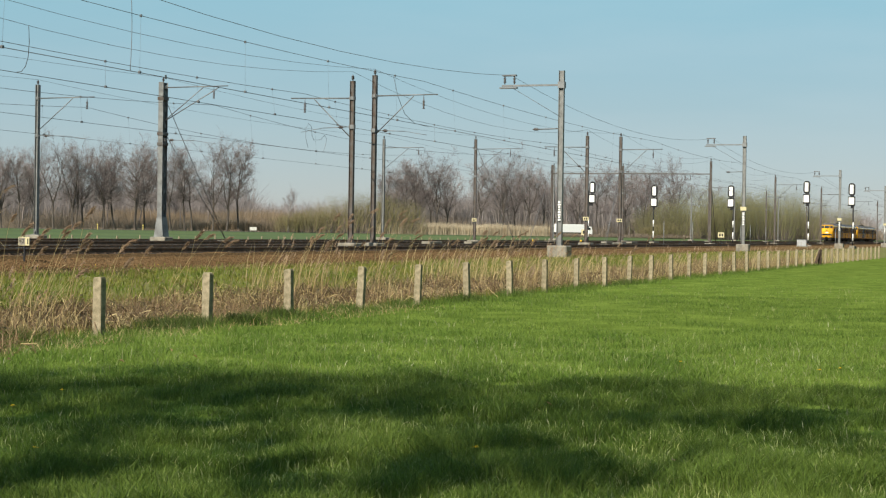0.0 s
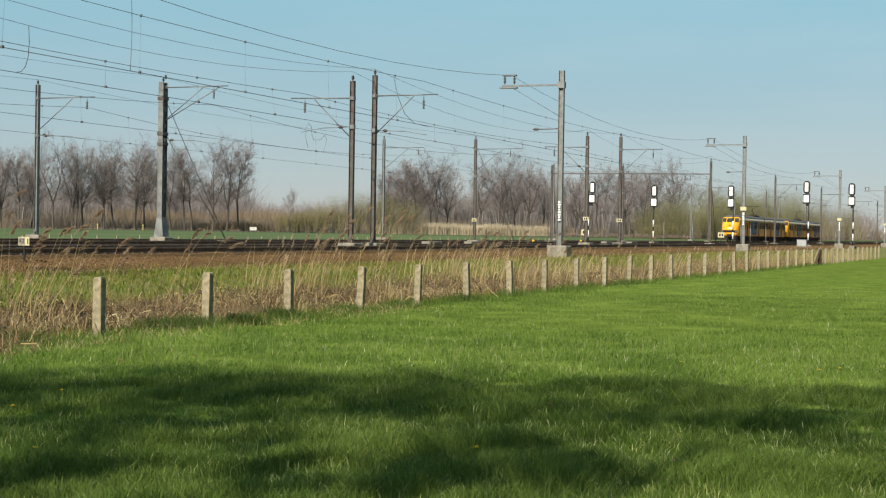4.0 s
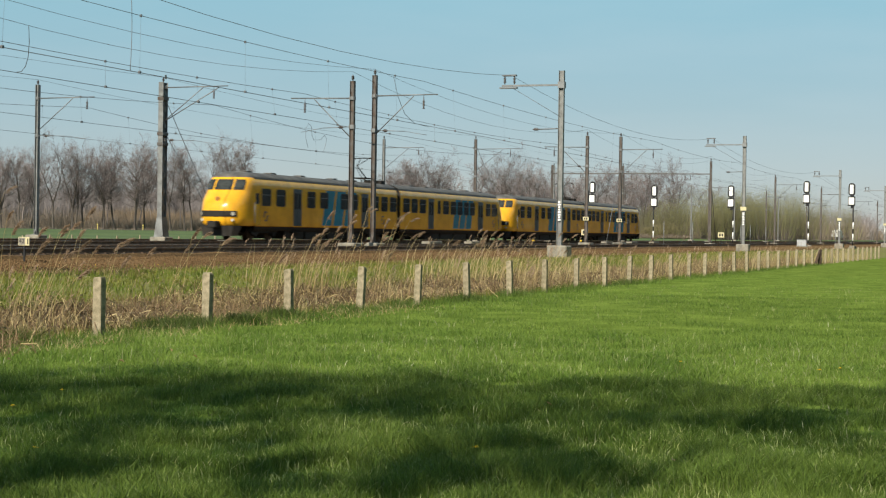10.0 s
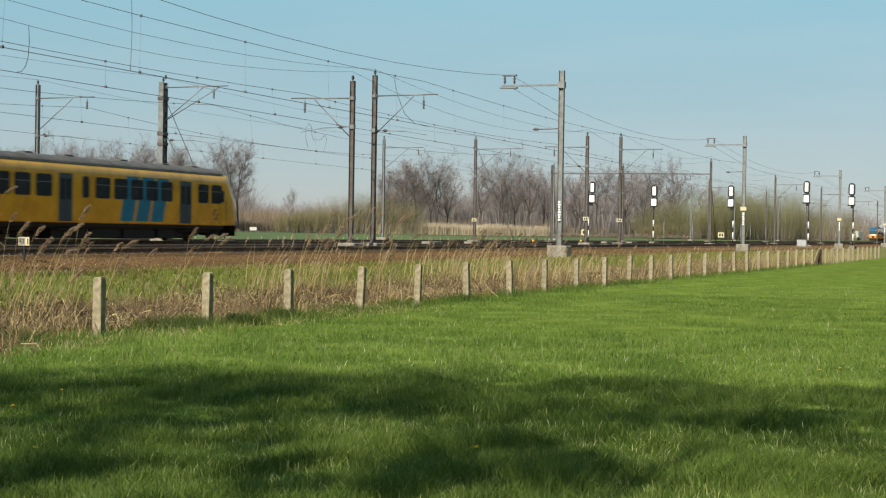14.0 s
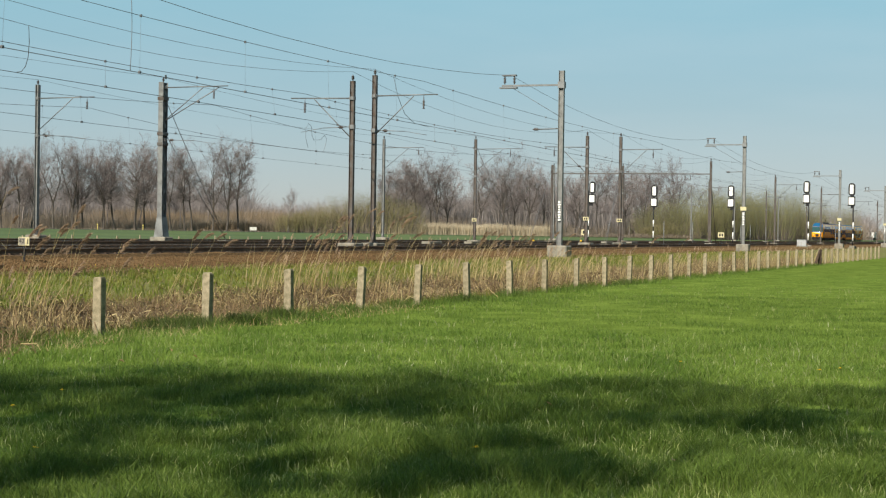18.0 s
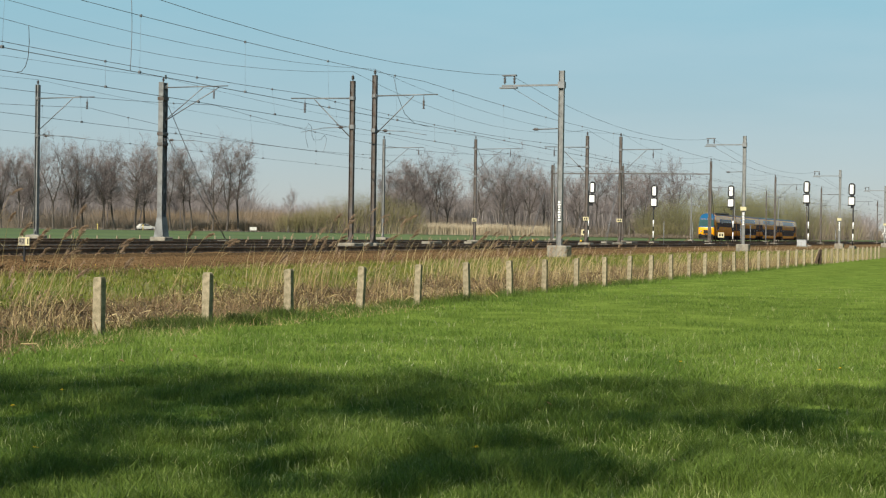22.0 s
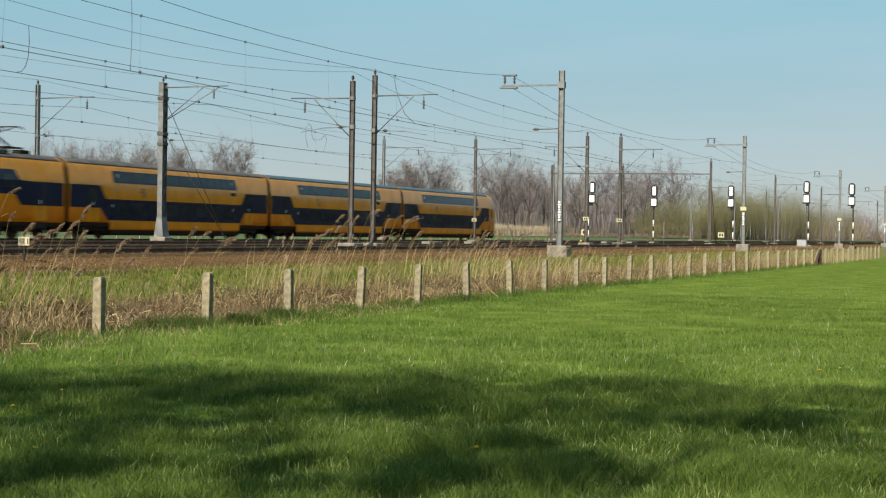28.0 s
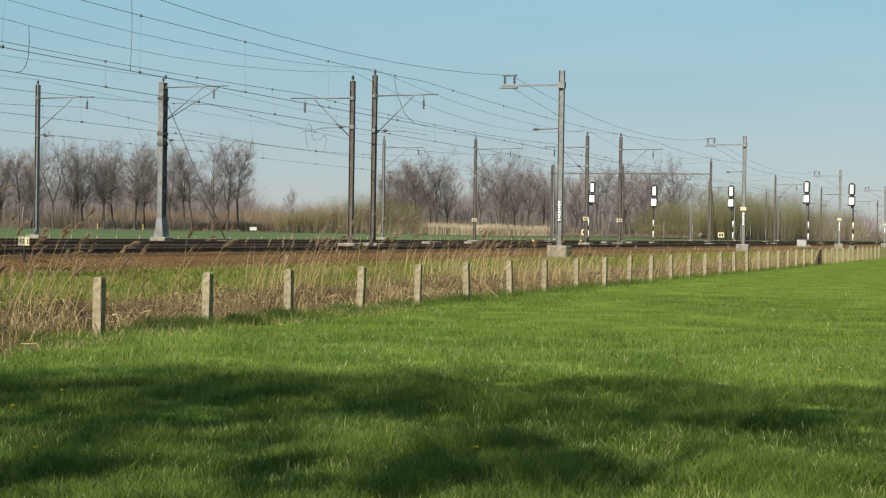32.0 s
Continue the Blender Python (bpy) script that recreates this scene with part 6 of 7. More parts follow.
def verge_plants():
    rs = np.random.RandomState(3)
    # rough green strip below the ballast and tufts at the posts
    n = 42000
    xy = np.stack([24 + rs.power(0.75, n) * 120, 17.5 + 5.0 * rs.power(0.8, n)], 1)
    blades("verge_grass", 81, xy, verge_z(xy) - 0.02, rs.uniform(0.08, 0.24, n), 0.022, M_TUFT, "rough green grass on the railway verge", 0.5)
    n = 9000
    xy = np.stack([24 + rs.power(0.75, n) * 110, 17.2 + 6.2 * rs.power(1.3, n)], 1)
    blades("verge_straw", 85, xy, verge_z(xy) - 0.02, rs.uniform(0.06, 0.2, n), 0.016, M_REED, "dry straw among the grass of the railway verge", 1.2)
    n = 9000
    xy = np.stack([24 + rs.power(0.75, n) * 110, 21.5 + 3.2 * rs.power(0.7, n)], 1)
    xy = xy[np.sin(xy[:, 0] * 0.8) + np.sin(xy[:, 0] * 2.3 + xy[:, 1]) + rs.normal(0, 0.6, n) > 0.1]
    blades("trackside_grass", 88, xy, verge_z(xy) - 0.01, rs.uniform(0.05, 0.17, len(xy)), 0.016, M_TUFT, "sparse grass on the earth below the ballast", 0.9)
    n = 3200
    xy = np.stack([18.5 + rs.power(0.6, n) * 18, 14.5 - 1.6 * rs.power(0.6, n)], 1)
    blades("scattered_straw", 86, xy, verge_z(xy) + 0.02, rs.uniform(0.06, 0.2, n), 0.009, M_REED, "dead straw scattered in the grass before the posts", 2.0)
    n = 26000
    x = 18 + rs.power(0.7, n) * 100
    xy = np.stack([x, 14.1 + rs.normal(0, 0.45, n)], 1)
    keep = np.sin(x * 1.7) + np.sin(x * 0.63 + 1) + rs.normal(0, 0.5, n) > -0.4
    xy = xy[keep]
    blades("fence_grass", 82, xy, verge_z(xy) - 0.02, rs.uniform(0.08, 0.25, len(xy)), 0.011, M_BLADE, "longer grass tufts along the fence posts", 0.55)
    # dry undergrowth
    n = 30000
    x = 16 + rs.power(0.72, n) * 115
    y = rs.uniform(14.5, 17.6, n) - np.clip(22.5 - x, 0, 3) * rs.uniform(0, 0.6, n)
    m = 0.5 + 0.5 * np.sin(x * 0.9 + 0.4 * y) * np.sin(x * 0.33 + 1.0)
    h = (0.14 + 0.30 * m) * rs.uniform(0.4, 1.2, n)
    xy = np.stack([x, y], 1)
    blades("dry_undergrowth", 83, xy, verge_z(xy) - 0.03, h, 0.012, M_STRAW, "tangled straw-coloured dead reed and grass", 1.9)
    n = 52000
    x = 16 + rs.power(0.72, n) * 110
    y = rs.uniform(14.6, 17.2, n) - np.clip(22.5 - x, 0, 3) * rs.uniform(0, 0.6, n)
    m = np.clip(0.25 + np.sin(x * 0.62 + 1.2 + 0.5 * y) + 0.5 * np.sin(x * 1.5), 0, 1)
    keep = rs.uniform(0, 1, n) < 0.35 + 0.65 * m
    x, y, m = x[keep], y[keep], m[keep]
    xy = np.stack([x, y], 1)
    blades("dry_bramble", 84, xy, verge_z(xy) - 0.03, (0.22 + 0.42 * m) * rs.uniform(0.3, 1.2, len(x)), 0.011, M_BRAMBLE, "dark brown tangle of bare bramble stems", 1.6)
    # green shoots come up through the dead stems
    n = 22000
    x = 17 + rs.power(0.72, n) * 100
    y = 14.3 + 3.0 * rs.power(0.7, n)
    keep = np.sin(x * 1.1 + 2 * y) + np.sin(x * 0.37) + rs.normal(0, 0.5, n) > -0.1
    xy = np.stack([x, y], 1)[keep]
    blades("green_shoots", 87, xy, verge_z(xy) - 0.03, rs.uniform(0.10, 0.36, len(xy)), 0.011, M_TUFT, "green shoots coming up through the dead stems", 0.7)
    # lush mounds at the foot of the posts
    mounds = ((21.4, 14.5, 0.4), (25.7, 14.3, 0.5), (26.7, 14.2, 0.4), (28.1, 13.9, 0.22), (30.4, 14.2, 0.25), (33.6, 14.2, 0.5), (36.6, 14.1, 0.5), (41.0, 14.0, 0.5), (45.6, 14.1, 0.6), (52.8, 14.1, 0.7), (59.0, 14.1, 0.8))
    for k, (mx, my, q) in enumerate(mounds):
        n = 1500 if mx < 31 else 600
        xy = np.stack([mx + rs.normal(0, q, n), my + rs.normal(0, 0.22, n)], 1)
        up = np.exp(-((xy[:, 0] - mx) / q) ** 2 * 0.5)
        blades("lush_tuft", 120 + k, xy, verge_z(xy) - 0.02, (0.08 + 0.26 * up) * rs.uniform(0.4, 1.2, n), 0.009, M_LUSH, "dark green lush tuft at the foot of the fence", 0.6)


verge_plants()


def tangle(name, seed, n, mat, label, tall):
    """Dead stems that arch over and lie across one another."""
    rs = np.random.RandomState(seed)
    x = 16 + rs.power(0.7, n) * 90
    y = rs.uniform(14.6, 17.3, n) - np.clip(22.5 - x, 0, 3) * rs.uniform(0, 0.6, n)
    m = 0.5 + 0.5 * np.sin(x * 0.9 + 0.4 * y) * np.sin(x * 0.33 + 1.0)
    z = lie(0, y)
    a = rs.uniform(0, 6.283, n)
    L = rs.uniform(0.3, 1.0, n)
    hh = tall * (0.35 + 0.8 * m) * rs.uniform(0.3, 1.2, n)
    lift = 0.5 * hh * rs.uniform(0, 1, n)
    side = np.stack([np.sin(a), -np.cos(a), rs.normal(0, 0.6, n)], 1) * (rs.uniform(0.003, 0.0065, n))[:, None]
    rings = []
    for u in (0.0, 0.25, 0.5, 0.75, 1.0):
        wob = rs.normal(0, 0.035, (n, 3)) * (u > 0)
        c = np.stack([x + np.cos(a) * L * u, y + np.sin(a) * L * u * 0.6, z + lift * u + hh * 4 * u * (1 - u) * 0.8 - 0.03], 1) + wob
        rings += [c - side, c + side]
    vs = np.stack(rings, 1).reshape(-1, 3)
    k = (np.arange(n) * 10)[:, None]
    fs = np.concatenate([k + np.array([[2 * i, 2 * i + 1, 2 * i + 3, 2 * i + 2]]) for i in range(4)], 1).ravel()
    tagged(new(name, raw_mesh(name, vs, fs, 4, mat)), label, "undergrowth", kind="stuff")


tangle("dead_stems", 91, 8000, M_REED, "pale dead stems arching over one another", 0.42)
tangle("bramble_stems", 92, 12000, M_BRAMBLE, "brown bramble stems arching over one another", 0.48)


# ---------------------------------------------------------------- reeds
def plume_mesh(tops, seed, n):
    """Feathery plumes: fine strands that rise from an axis and bow to the lee side."""
    rs = np.random.RandomState(seed)
    m = len(tops)
    c = np.repeat(tops, n, 0)
    size = np.repeat(rs.uniform(0.75, 1.25, m), n)
    u = rs.uniform(0, 1, m * n)
    lee = np.repeat(rs.uniform(0.7, 1.5, m), n)
    a = c + np.stack([0.15 * lee * u ** 1.5, rs.normal(0, 0.006, m * n), -0.07 + 0.28 * u - 0.07 * lee * u * u], 1) * size[:, None]
    L = (0.055 + 0.075 * np.sin(np.pi * np.clip(u * 0.85 + 0.15, 0, 1))) * size * rs.uniform(0.6, 1.2, m * n)
    d = np.stack([0.7 * lee + rs.normal(0, 0.2, m * n), rs.normal(0, 0.2, m * n), 0.85 - 0.35 * lee + rs.normal(0, 0.2, m * n)], 1)
    d /= np.linalg.norm(d, axis=1)[:, None]
    b = a + d * L[:, None]
    sa = rs.uniform(0, 6.283, m * n)
    w = np.stack([np.cos(sa), np.sin(sa), rs.normal(0, 0.5, m * n)], 1) * 0.0042
    e = a + d * (L * 0.5)[:, None]
    vs = np.stack([a, e + w, b, e - w], 1).reshape(-1, 3)
    return raw_mesh("plume", vs, np.arange(m * n * 4), 4, M_PLUME)


def reed(seed, h):
    r = random.Random(seed)
    t = thing("reed", "dry golden reed stalk with a feathery brown plume", "reed", "swaying reeds by the fence")
    st = Shape()
    pts = [Vector((0, 0, -0.1))]
    lean = r.uniform(0.02, 0.10)
    for i in range(1, 7):
        u = i / 6
        pts.append(Vector((lean * u * u * h * 1.6, r.uniform(-0.01, 0.01), u * h)))
    for i in range(6):
        st.tube(pts[i], pts[i + 1], 0.0065 * (1 - i / 9), 0.0065 * (1 - (i + 1) / 9), 4, False)
    part("stalk", st, M_REED, t)
    top = np.array(pts[-1])
    part("plume", plume_mesh(top[None], seed, 210), None, t, "feathery brown seed plume")
    for k in range(3):
        u = r.uniform(0.25, 0.8)
        p = Vector((lean * u * u * h * 1.6, 0, u * h))
        a = r.choice((-1, 1)) * r.uniform(0, 0.6) + (0 if r.random() < 0.7 else math.pi)
        lf = Shape()
        L = r.uniform(0.2, 0.4)
        dx, dy = math.cos(a), math.sin(a)
        q = [p, p + Vector((dx * L * 0.5, dy * L * 0.5, L * 0.45)), p + Vector((dx * L, dy * L, L * 0.35))]
        nrm = Vector((-dy, dx, 0)) * 0.007
        lf.add([q[0] - nrm, q[0] + nrm, q[1] + nrm, q[1] - nrm, q[2]], [(0, 1, 2, 3), (3, 2, 4)])
        part("leaf", lf, M_REED, t)
    return t


REEDS = []
rnd = random.Random(77)
proto = [reed(900 + k, h) for k, h in enumerate((1.25, 1.36, 1.47, 1.58, 1.69, 1.8, 2.05, 2.35))]
spots = []
for cx, cn in ((21.8, 6), (23.5, 7), (24.7, 6), (26.4, 4), (28.0, 2), (29.2, 2), (30.7, 2), (32.8, 3), (36.4, 4), (37.6, 16), (38.8, 4), (43.5, 3), (48.5, 5), (50.5, 11), (53.0, 7), (57.5, 2), (64.0, 3), (72.0, 3)):
    for k in range(cn):
        spots.append((cx + rnd.gauss(0, 0.35), rnd.uniform(15.0, 17.2)))
for k, (x, y) in enumerate(spots):
    z = float(lie(x, y))
    turn = rnd.gauss(-58, 28)
    tall = 36.9 < x < 38.6 and k > 8 and k % 2
    src = proto[k] if k < 8 else proto[6 + k // 2 % 2] if tall else proto[k % 6]
    ob = src if k < 8 else copy_thing(src, pose(x, y, z, 0, 0, turn))
    REEDS.append((ob, x, y, z, turn, rnd.uniform(0, 6.28), rnd.uniform(1.9, 3.2), rnd.uniform(2.0, 4.5), rnd.gauss(11, 5)))


def far_reeds():
    """The many reeds behind and along the row."""
    rs = np.random.RandomState(12)
    cx = np.concatenate([20 + 5 * rs.uniform(0, 1, 7), 36.4 + 2.6 * rs.uniform(0, 1, 9), 47.5 + 7.5 * rs.uniform(0, 1, 28), 55 + 14 * rs.uniform(0, 1, 16), 64 + 92 * rs.uniform(0, 1, 120)])
    k = rs.randint(8, 30, len(cx))
    x = np.repeat(cx, k) + rs.normal(0, 0.45, k.sum())
    cy = np.repeat(np.where(cx > 60, rs.uniform(14.2, 17.6, len(cx)), rs.uniform(15.0, 18.0, len(cx))), k)
    n = len(x)
    y = np.clip(cy + rs.normal(0, 0.35, n), np.where(x > 60, 14.0, 14.8), 18.4)
    z = lie(0, y)
    h = (0.6 + 1.2 * rs.power(0.75, n)) * np.interp(x, (30, 46, 54, 60), (0.8, 0.85, 0.85, 0.72))
    lean = rs.normal(0.34, 0.15, n)
    ly = rs.normal(0, 0.08, n)
    base = np.stack([x, y, z - 0.05], 1)
    mid = base + np.stack([lean * h * 0.15, ly * h * 0.4 - lean * h * 0.22, h * 0.55], 1)
    tip = base + np.stack([lean * h * 0.5, ly * h - lean * h * 0.8, h], 1)
    sa = rs.uniform(0, np.pi, n)
    side = np.stack([np.cos(sa), np.sin(sa), np.zeros(n)], 1) * 0.0065
    vs = np.stack([base - side, base + side, mid + side * 0.9, mid - side * 0.9, tip], 1).reshape(-1, 3)
    k = (np.arange(n) * 5)[:, None]
    fs = np.concatenate([k + np.array([[0, 1, 2]]), k + np.array([[0, 2, 3]]), k + np.array([[3, 2, 4]])], 1).ravel()
    tagged(new("reed_stalks", raw_mesh("reed_stalks", vs, fs, 3, M_REED)), "dry golden reed stalks leaning in the wind", "reeds", kind="stuff")
    pick = rs.uniform(0, 1, n) < np.where(x > 42, 0.13, 0.22)
    tagged(new("reed_plumes", plume_mesh(tip[pick], 8, 34)), "feathery brown reed plumes", "reeds", kind="stuff")


far_reeds()

# ---------------------------------------------------------------- trees beside and behind the camera
SHADE = [bare_tree_meshes(s, 13.0, 0.05, 0.30, fk, dn, M_TUFT, ln, 0.18) for s, fk, dn, ln in ((41, 0.30, 0.9, 1), (42, 0.34, 0.9, 1))]
# low leafy boughs: where each hangs across (y), its height, its spread
BOUGHS = [(-1.00, 6.97, 8.13, 0.26), (-1.00, 7.80, 9.08, 0.26), (-1.00, 6.81, 9.59, 0.26), (-1.00, 6.05, 8.80, 0.26), (-1.00, 5.49, 8.19, 0.26), (-1.00, 4.99, 8.72, 0.26), (-1.00, 5.14, 9.21, 0.26), (-1.00, 5.82, 11.11, 0.34), (-1.00, 5.35, 10.54, 0.34), (-1.00, 4.86, 10.17, 0.26), (-1.00, 4.34, 9.75, 0.26), (-1.00, 3.95, 9.25, 0.26), (-1.00, 4.47, 8.91, 0.26), (-1.00, 7.81, 10.71, 0.34), (-1.00, 8.08, 10.35, 0.34), (-1.00, 8.40, 10.05, 0.34), (-1.00, 9.53, 10.35, 0.34), (-1.00, 7.34, 7.99, 0.26), (-1.00, 3.26, 12.68, 0.34), (-1.00, 4.08, 12.08, 0.34), (-1.00, 3.37, 11.97, 0.34), (-1.00, 7.60, 11.96, 0.34), (-1.00, 4.78, 12.21, 0.34)]


def shade_tree(seed, x, y, h, thick, boughs):
    """A young-leaved tree: a full top on a thin trunk, a few loose boughs below it."""
    r = random.Random(seed)
    rs = np.random.RandomState(seed)
    t = thing("shade_tree", "slim tree with young leaves that shades the meadow", "tree", "shade trees beside the meadow", at=pose(x, y, 0))
    st = Shape()
    pts, d = limb_points(r, (0, 0, -0.2), (0, 0, 1), h * 0.9, 8, 0.03, 0.1)
    for i in range(8):
        st.tube(pts[i], pts[i + 1], 0.10 * (1 - i / 9), 0.10 * (1 - (i + 1) / 9), 6, False)
    part("trunk", st, M_BARK, t)
    heads = []
    for i in range(int(21 * thick)):
        a, o = r.uniform(0, 6.28), math.sqrt(r.random()) * 1.25
        u = r.random() ** 1.25
        heads.append((math.cos(a) * o * (1.15 - 0.5 * u), math.sin(a) * o * (1.15 - 0.5 * u), h - 3.1 + 3.7 * u, 0.26 + 0.30 * r.random(), int(112 - 45 * u)))
    for i in range(int(12 * thick)):
        a, o = r.uniform(0, 6.28), math.sqrt(r.random()) * 1.9
        heads.append((math.cos(a) * o, math.sin(a) * o, r.uniform(6.5, h - 3.0), 0.20 + 0.2 * r.random(), 45))
    for bx, by, bz, q in boughs:
        heads.append((bx - x, by - y, bz, q, 205))
    limbs = Shape()
    cs = []
    for hx, hy, hz, q, n in heads:
        k = max(1, min(7, int((hz - 1.2) / (h * 0.9) * 8)))
        limbs.tube(pts[k], (hx, hy, hz), 0.022, 0.008, 4, False)
        cs.append(np.array((hx, hy, hz)) + rs.normal(0, 1, (n, 3)) * np.array((q, q * 0.62, q * 0.7)))
    part("limbs", limbs, M_BARK, t)
    vs, fs = leaf_quads(np.concatenate(cs), 0.075, seed)
    part("leaves", raw_mesh("leaves", vs, fs, 4, M_TUFT), None, t)


ROW = [(1.4, 15.3, 0.5), (3.2, 14.4, 0.6), (5.0, 15.2, 0.6), (6.7, 14.0, 0.8), (8.4, 14.7, 1.0), (10.1, 13.7, 1.1), (11.7, 13.7, 1.1), (13.3, 12.8, 1.1), (15.0, 12.8, 1.0), (17.0, 12.3, 0.9)]
for k, (y, h, thick) in enumerate(ROW):
    near = [b for b in BOUGHS if abs(b[1] - y) < 0.9 and abs(b[1] - y) == min(abs(b[1] - q[0]) for q in ROW)]
    shade_tree(430 + k, -1.0 + 0.5 * math.sin(k * 2.1), y, h, thick, near)
# unseen row behind the camera, added to darken what the train windows reflect
for k in range(20):
    bare_tree(SHADE[k % 2], -60 + k * 11.0 + (k % 3) * 2, -24 - (k % 4) * 3, 0, 13 + (k % 3) * 1.5, 50 * k, "unseen tree with young leaves behind the meadow, added to darken reflections", "tree row behind the meadow", 13.0, "hedgerow_tree")


# ---------------------------------------------------------------- small things along the line
def guy(x, y, tops, ax, az=0.95):
    t = thing("guy_wire", "pair of steel guy wires from a mast to a concrete anchor", "wire", "mast stays", at=pose(ax, y, 0))
    for z in tops:
        part("wire", Shape().tube((x - ax, 0, RAIL + z), (0, 0, az + 0.1), 0.022, n=5), M_WIRE, t)
    part("anchor_block", Shape().box(-0.55, 0.55, -0.4, 0.4, 0.4, az + 0.12, 0.04), M_FOUND, t, "pale concrete anchor block")


guy(87.3, BC, (8.3, 6.3), 95.4)
guy(144.8, BC, (8.6, 7.0), 157.0)
guy(131.8, 32.0, (6.0,), 127.6)
guy(170.8, 48.8, (7.6,), 162.9)
guy(201.4, BC, (8.4,), 192.6)


def jumper(pts, r=0.012, label="slack dark jumper cable between overhead wires"):
    t = thing("jumper_cable", label, "cable", "jumper cables")
    part("strand", Shape().rod([Vector(p) for p in pts], r, 5), M_WIRE, t)


def loop(x, y, z0, z1, bow):
    pts = []
    for i in range(11):
        u = i / 10
        pts.append((x + bow * math.sin(math.pi * u), y, z0 + (z1 - z0) * u))
    jumper(pts)


loop(50.4, 29.35, 7.11, 9.9, 0.08)
jumper([(48.3, 32.0, 8.46), (49.1, 32.5, 8.0), (49.8, 33.0, 7.6), (50.4, 33.5, 7.34), (50.9, 34.0, 7.22), (51.4, 34.55, 7.243)])
jumper([(100.4, 45.2, 7.17), (100.0, 45.2, 7.8), (100.0, 45.2, 8.4), (100.4, 45.2, 8.75), (100.9, 45.2, 8.6), (101.0, 45.2, 8.0), (101.3, 45.2, 7.73), (102.4, 45.2, 7.8), (103.0, 45.2, 8.13), (103.4, 45.2, 7.93), (103.2, 45.2, 7.47), (102.9, 45.2, 7.08)], label="looped dark jumper cable between overhead wires")
jumper([(75.0, 29.35, 9.2), (75.6, 29.35, 8.3), (76.6, 29.35, 7.5), (78.0, 29.35, 7.15), (80.0, 29.35, 7.11)])


def board(x, y, z, w, h, mat, label, legs=True, marks=(), face=0.0):
    t = thing("sign_board", label, "sign", at=pose(x, y, 0, 0, 0, face))
    part("panel", Shape().box(-0.012, 0.012, -w / 2, w / 2, z - h / 2, z + h / 2, 0.004), mat, t)
    if legs:
        for s in ((0.0,) if w < 0.8 else (-0.35, 0.35)):
            part("leg", Shape().box(0.013, 0.05, s * w - 0.025, s * w + 0.025, 0.2, z + h / 2 - 0.02), M_BLACK if w < 0.8 else M_ARM, t)
    for a, b, c, d in marks:
        part("mark", Shape().box(-0.016, -0.0121, a, b, c, d), M_BLACK, t)
    return t


def text_on(owner, body, x, y, z, size):
    """Raised letters on a board that faces -x."""
    cu = bpy.data.curves.new("lettering", 'FONT')
    cu.body, cu.size, cu.extrude, cu.align_x, cu.align_y = body, size, 0.002, 'CENTER', 'CENTER'
    ob = new("lettering", cu)
    cu.materials.append(M_BLACK)
    ob.parent = owner
    ob.matrix_basis = pose(x, y, z, 90, 0, -90)


KM = board(40.65, 27.0, 1.34, 0.36, 0.24, M_SIGN, "cream kilometre board with black figures beside the track")
part("shaded_plate", Shape().box(-0.0145, -0.0121, -0.05, 0.17, 1.235, 1.445), M_FOUND, KM, "grey half of the board")
text_on(KM, "42", -0.017, 0.06, 1.34, 0.18)
part("mark", Shape().box(-0.016, -0.0121, -0.15, -0.12, 1.26, 1.42), M_BLACK, KM)
KM2 = board(143.8, 38.0, 2.0, 0.6, 0.5, M_SIGN, "cream kilometre board with black figures beside the track")
for yy in (-0.12, 0.1):
    part("mark", Shape().box(-0.016, -0.0121, yy - 0.08, yy + 0.08, 1.87, 2.13), M_BLACK, KM2)
KM3 = board(149.6, 27.0, 1.95, 0.55, 0.45, M_SIGN, "cream kilometre board with black figures beside the track")
for yy in (-0.12, 0.1):
    part("mark", Shape().box(-0.016, -0.0121, yy - 0.07, yy + 0.07, 1.83, 2.07), M_BLACK, KM3)
for x, y, z in ((142.6, 38.0, 1.3), (128.0, 38.0, 1.3)):
    t = thing("track_marker", "small yellow trackside marker box", "marker", "yellow markers", at=pose(x, y, 0))
    part("box", Shape().box(-0.07, 0.07, -0.08, 0.08, z - 0.11, z + 0.02, 0.015), M_YELLOWBOX, t)
    part("leg", Shape().tube((0, 0, 0.5), (0, 0, z - 0.11), 0.025, n=6), M_BLACK, t)
for x, y in ((160.0, 40.0), (170.5, 40.0), (181.0, 40.0), (110.0, 40.0), (119.0, 40.0)):
    t = thing("cable_trough", "pale concrete cable trough lid between the tracks", "trough", "cable troughs", at=pose(x, y, 0))
    part("lid", Shape().box(-1.3, 1.3, -0.3, 0.3, 0.6, 1.16, 0.03), M_FOUND, t)
cab = thing("relay_cabinet", "light grey trackside relay cabinet on a concrete base", "cabinet", at=pose(200.2, 26.6, 0))
part("base", Shape().box(-0.4, 0.4, -0.62, 0.62, 0.3, 0.85, 0.03), M_FOUND, cab)
part("body", Shape().box(-0.32, 0.32, -0.55, 0.55, 0.85, 1.6, 0.03), M_CABINET, cab)
for y in (-0.27, 0.27):
    part("door", Shape().box(-0.345, -0.32, y - 0.25, y + 0.25, 0.9, 1.56, 0.01), M_CABINET, cab)
part("roof", Shape().box(-0.38, 0.38, -0.62, 0.62, 1.6, 1.65, 0.02), M_ARM, cab)
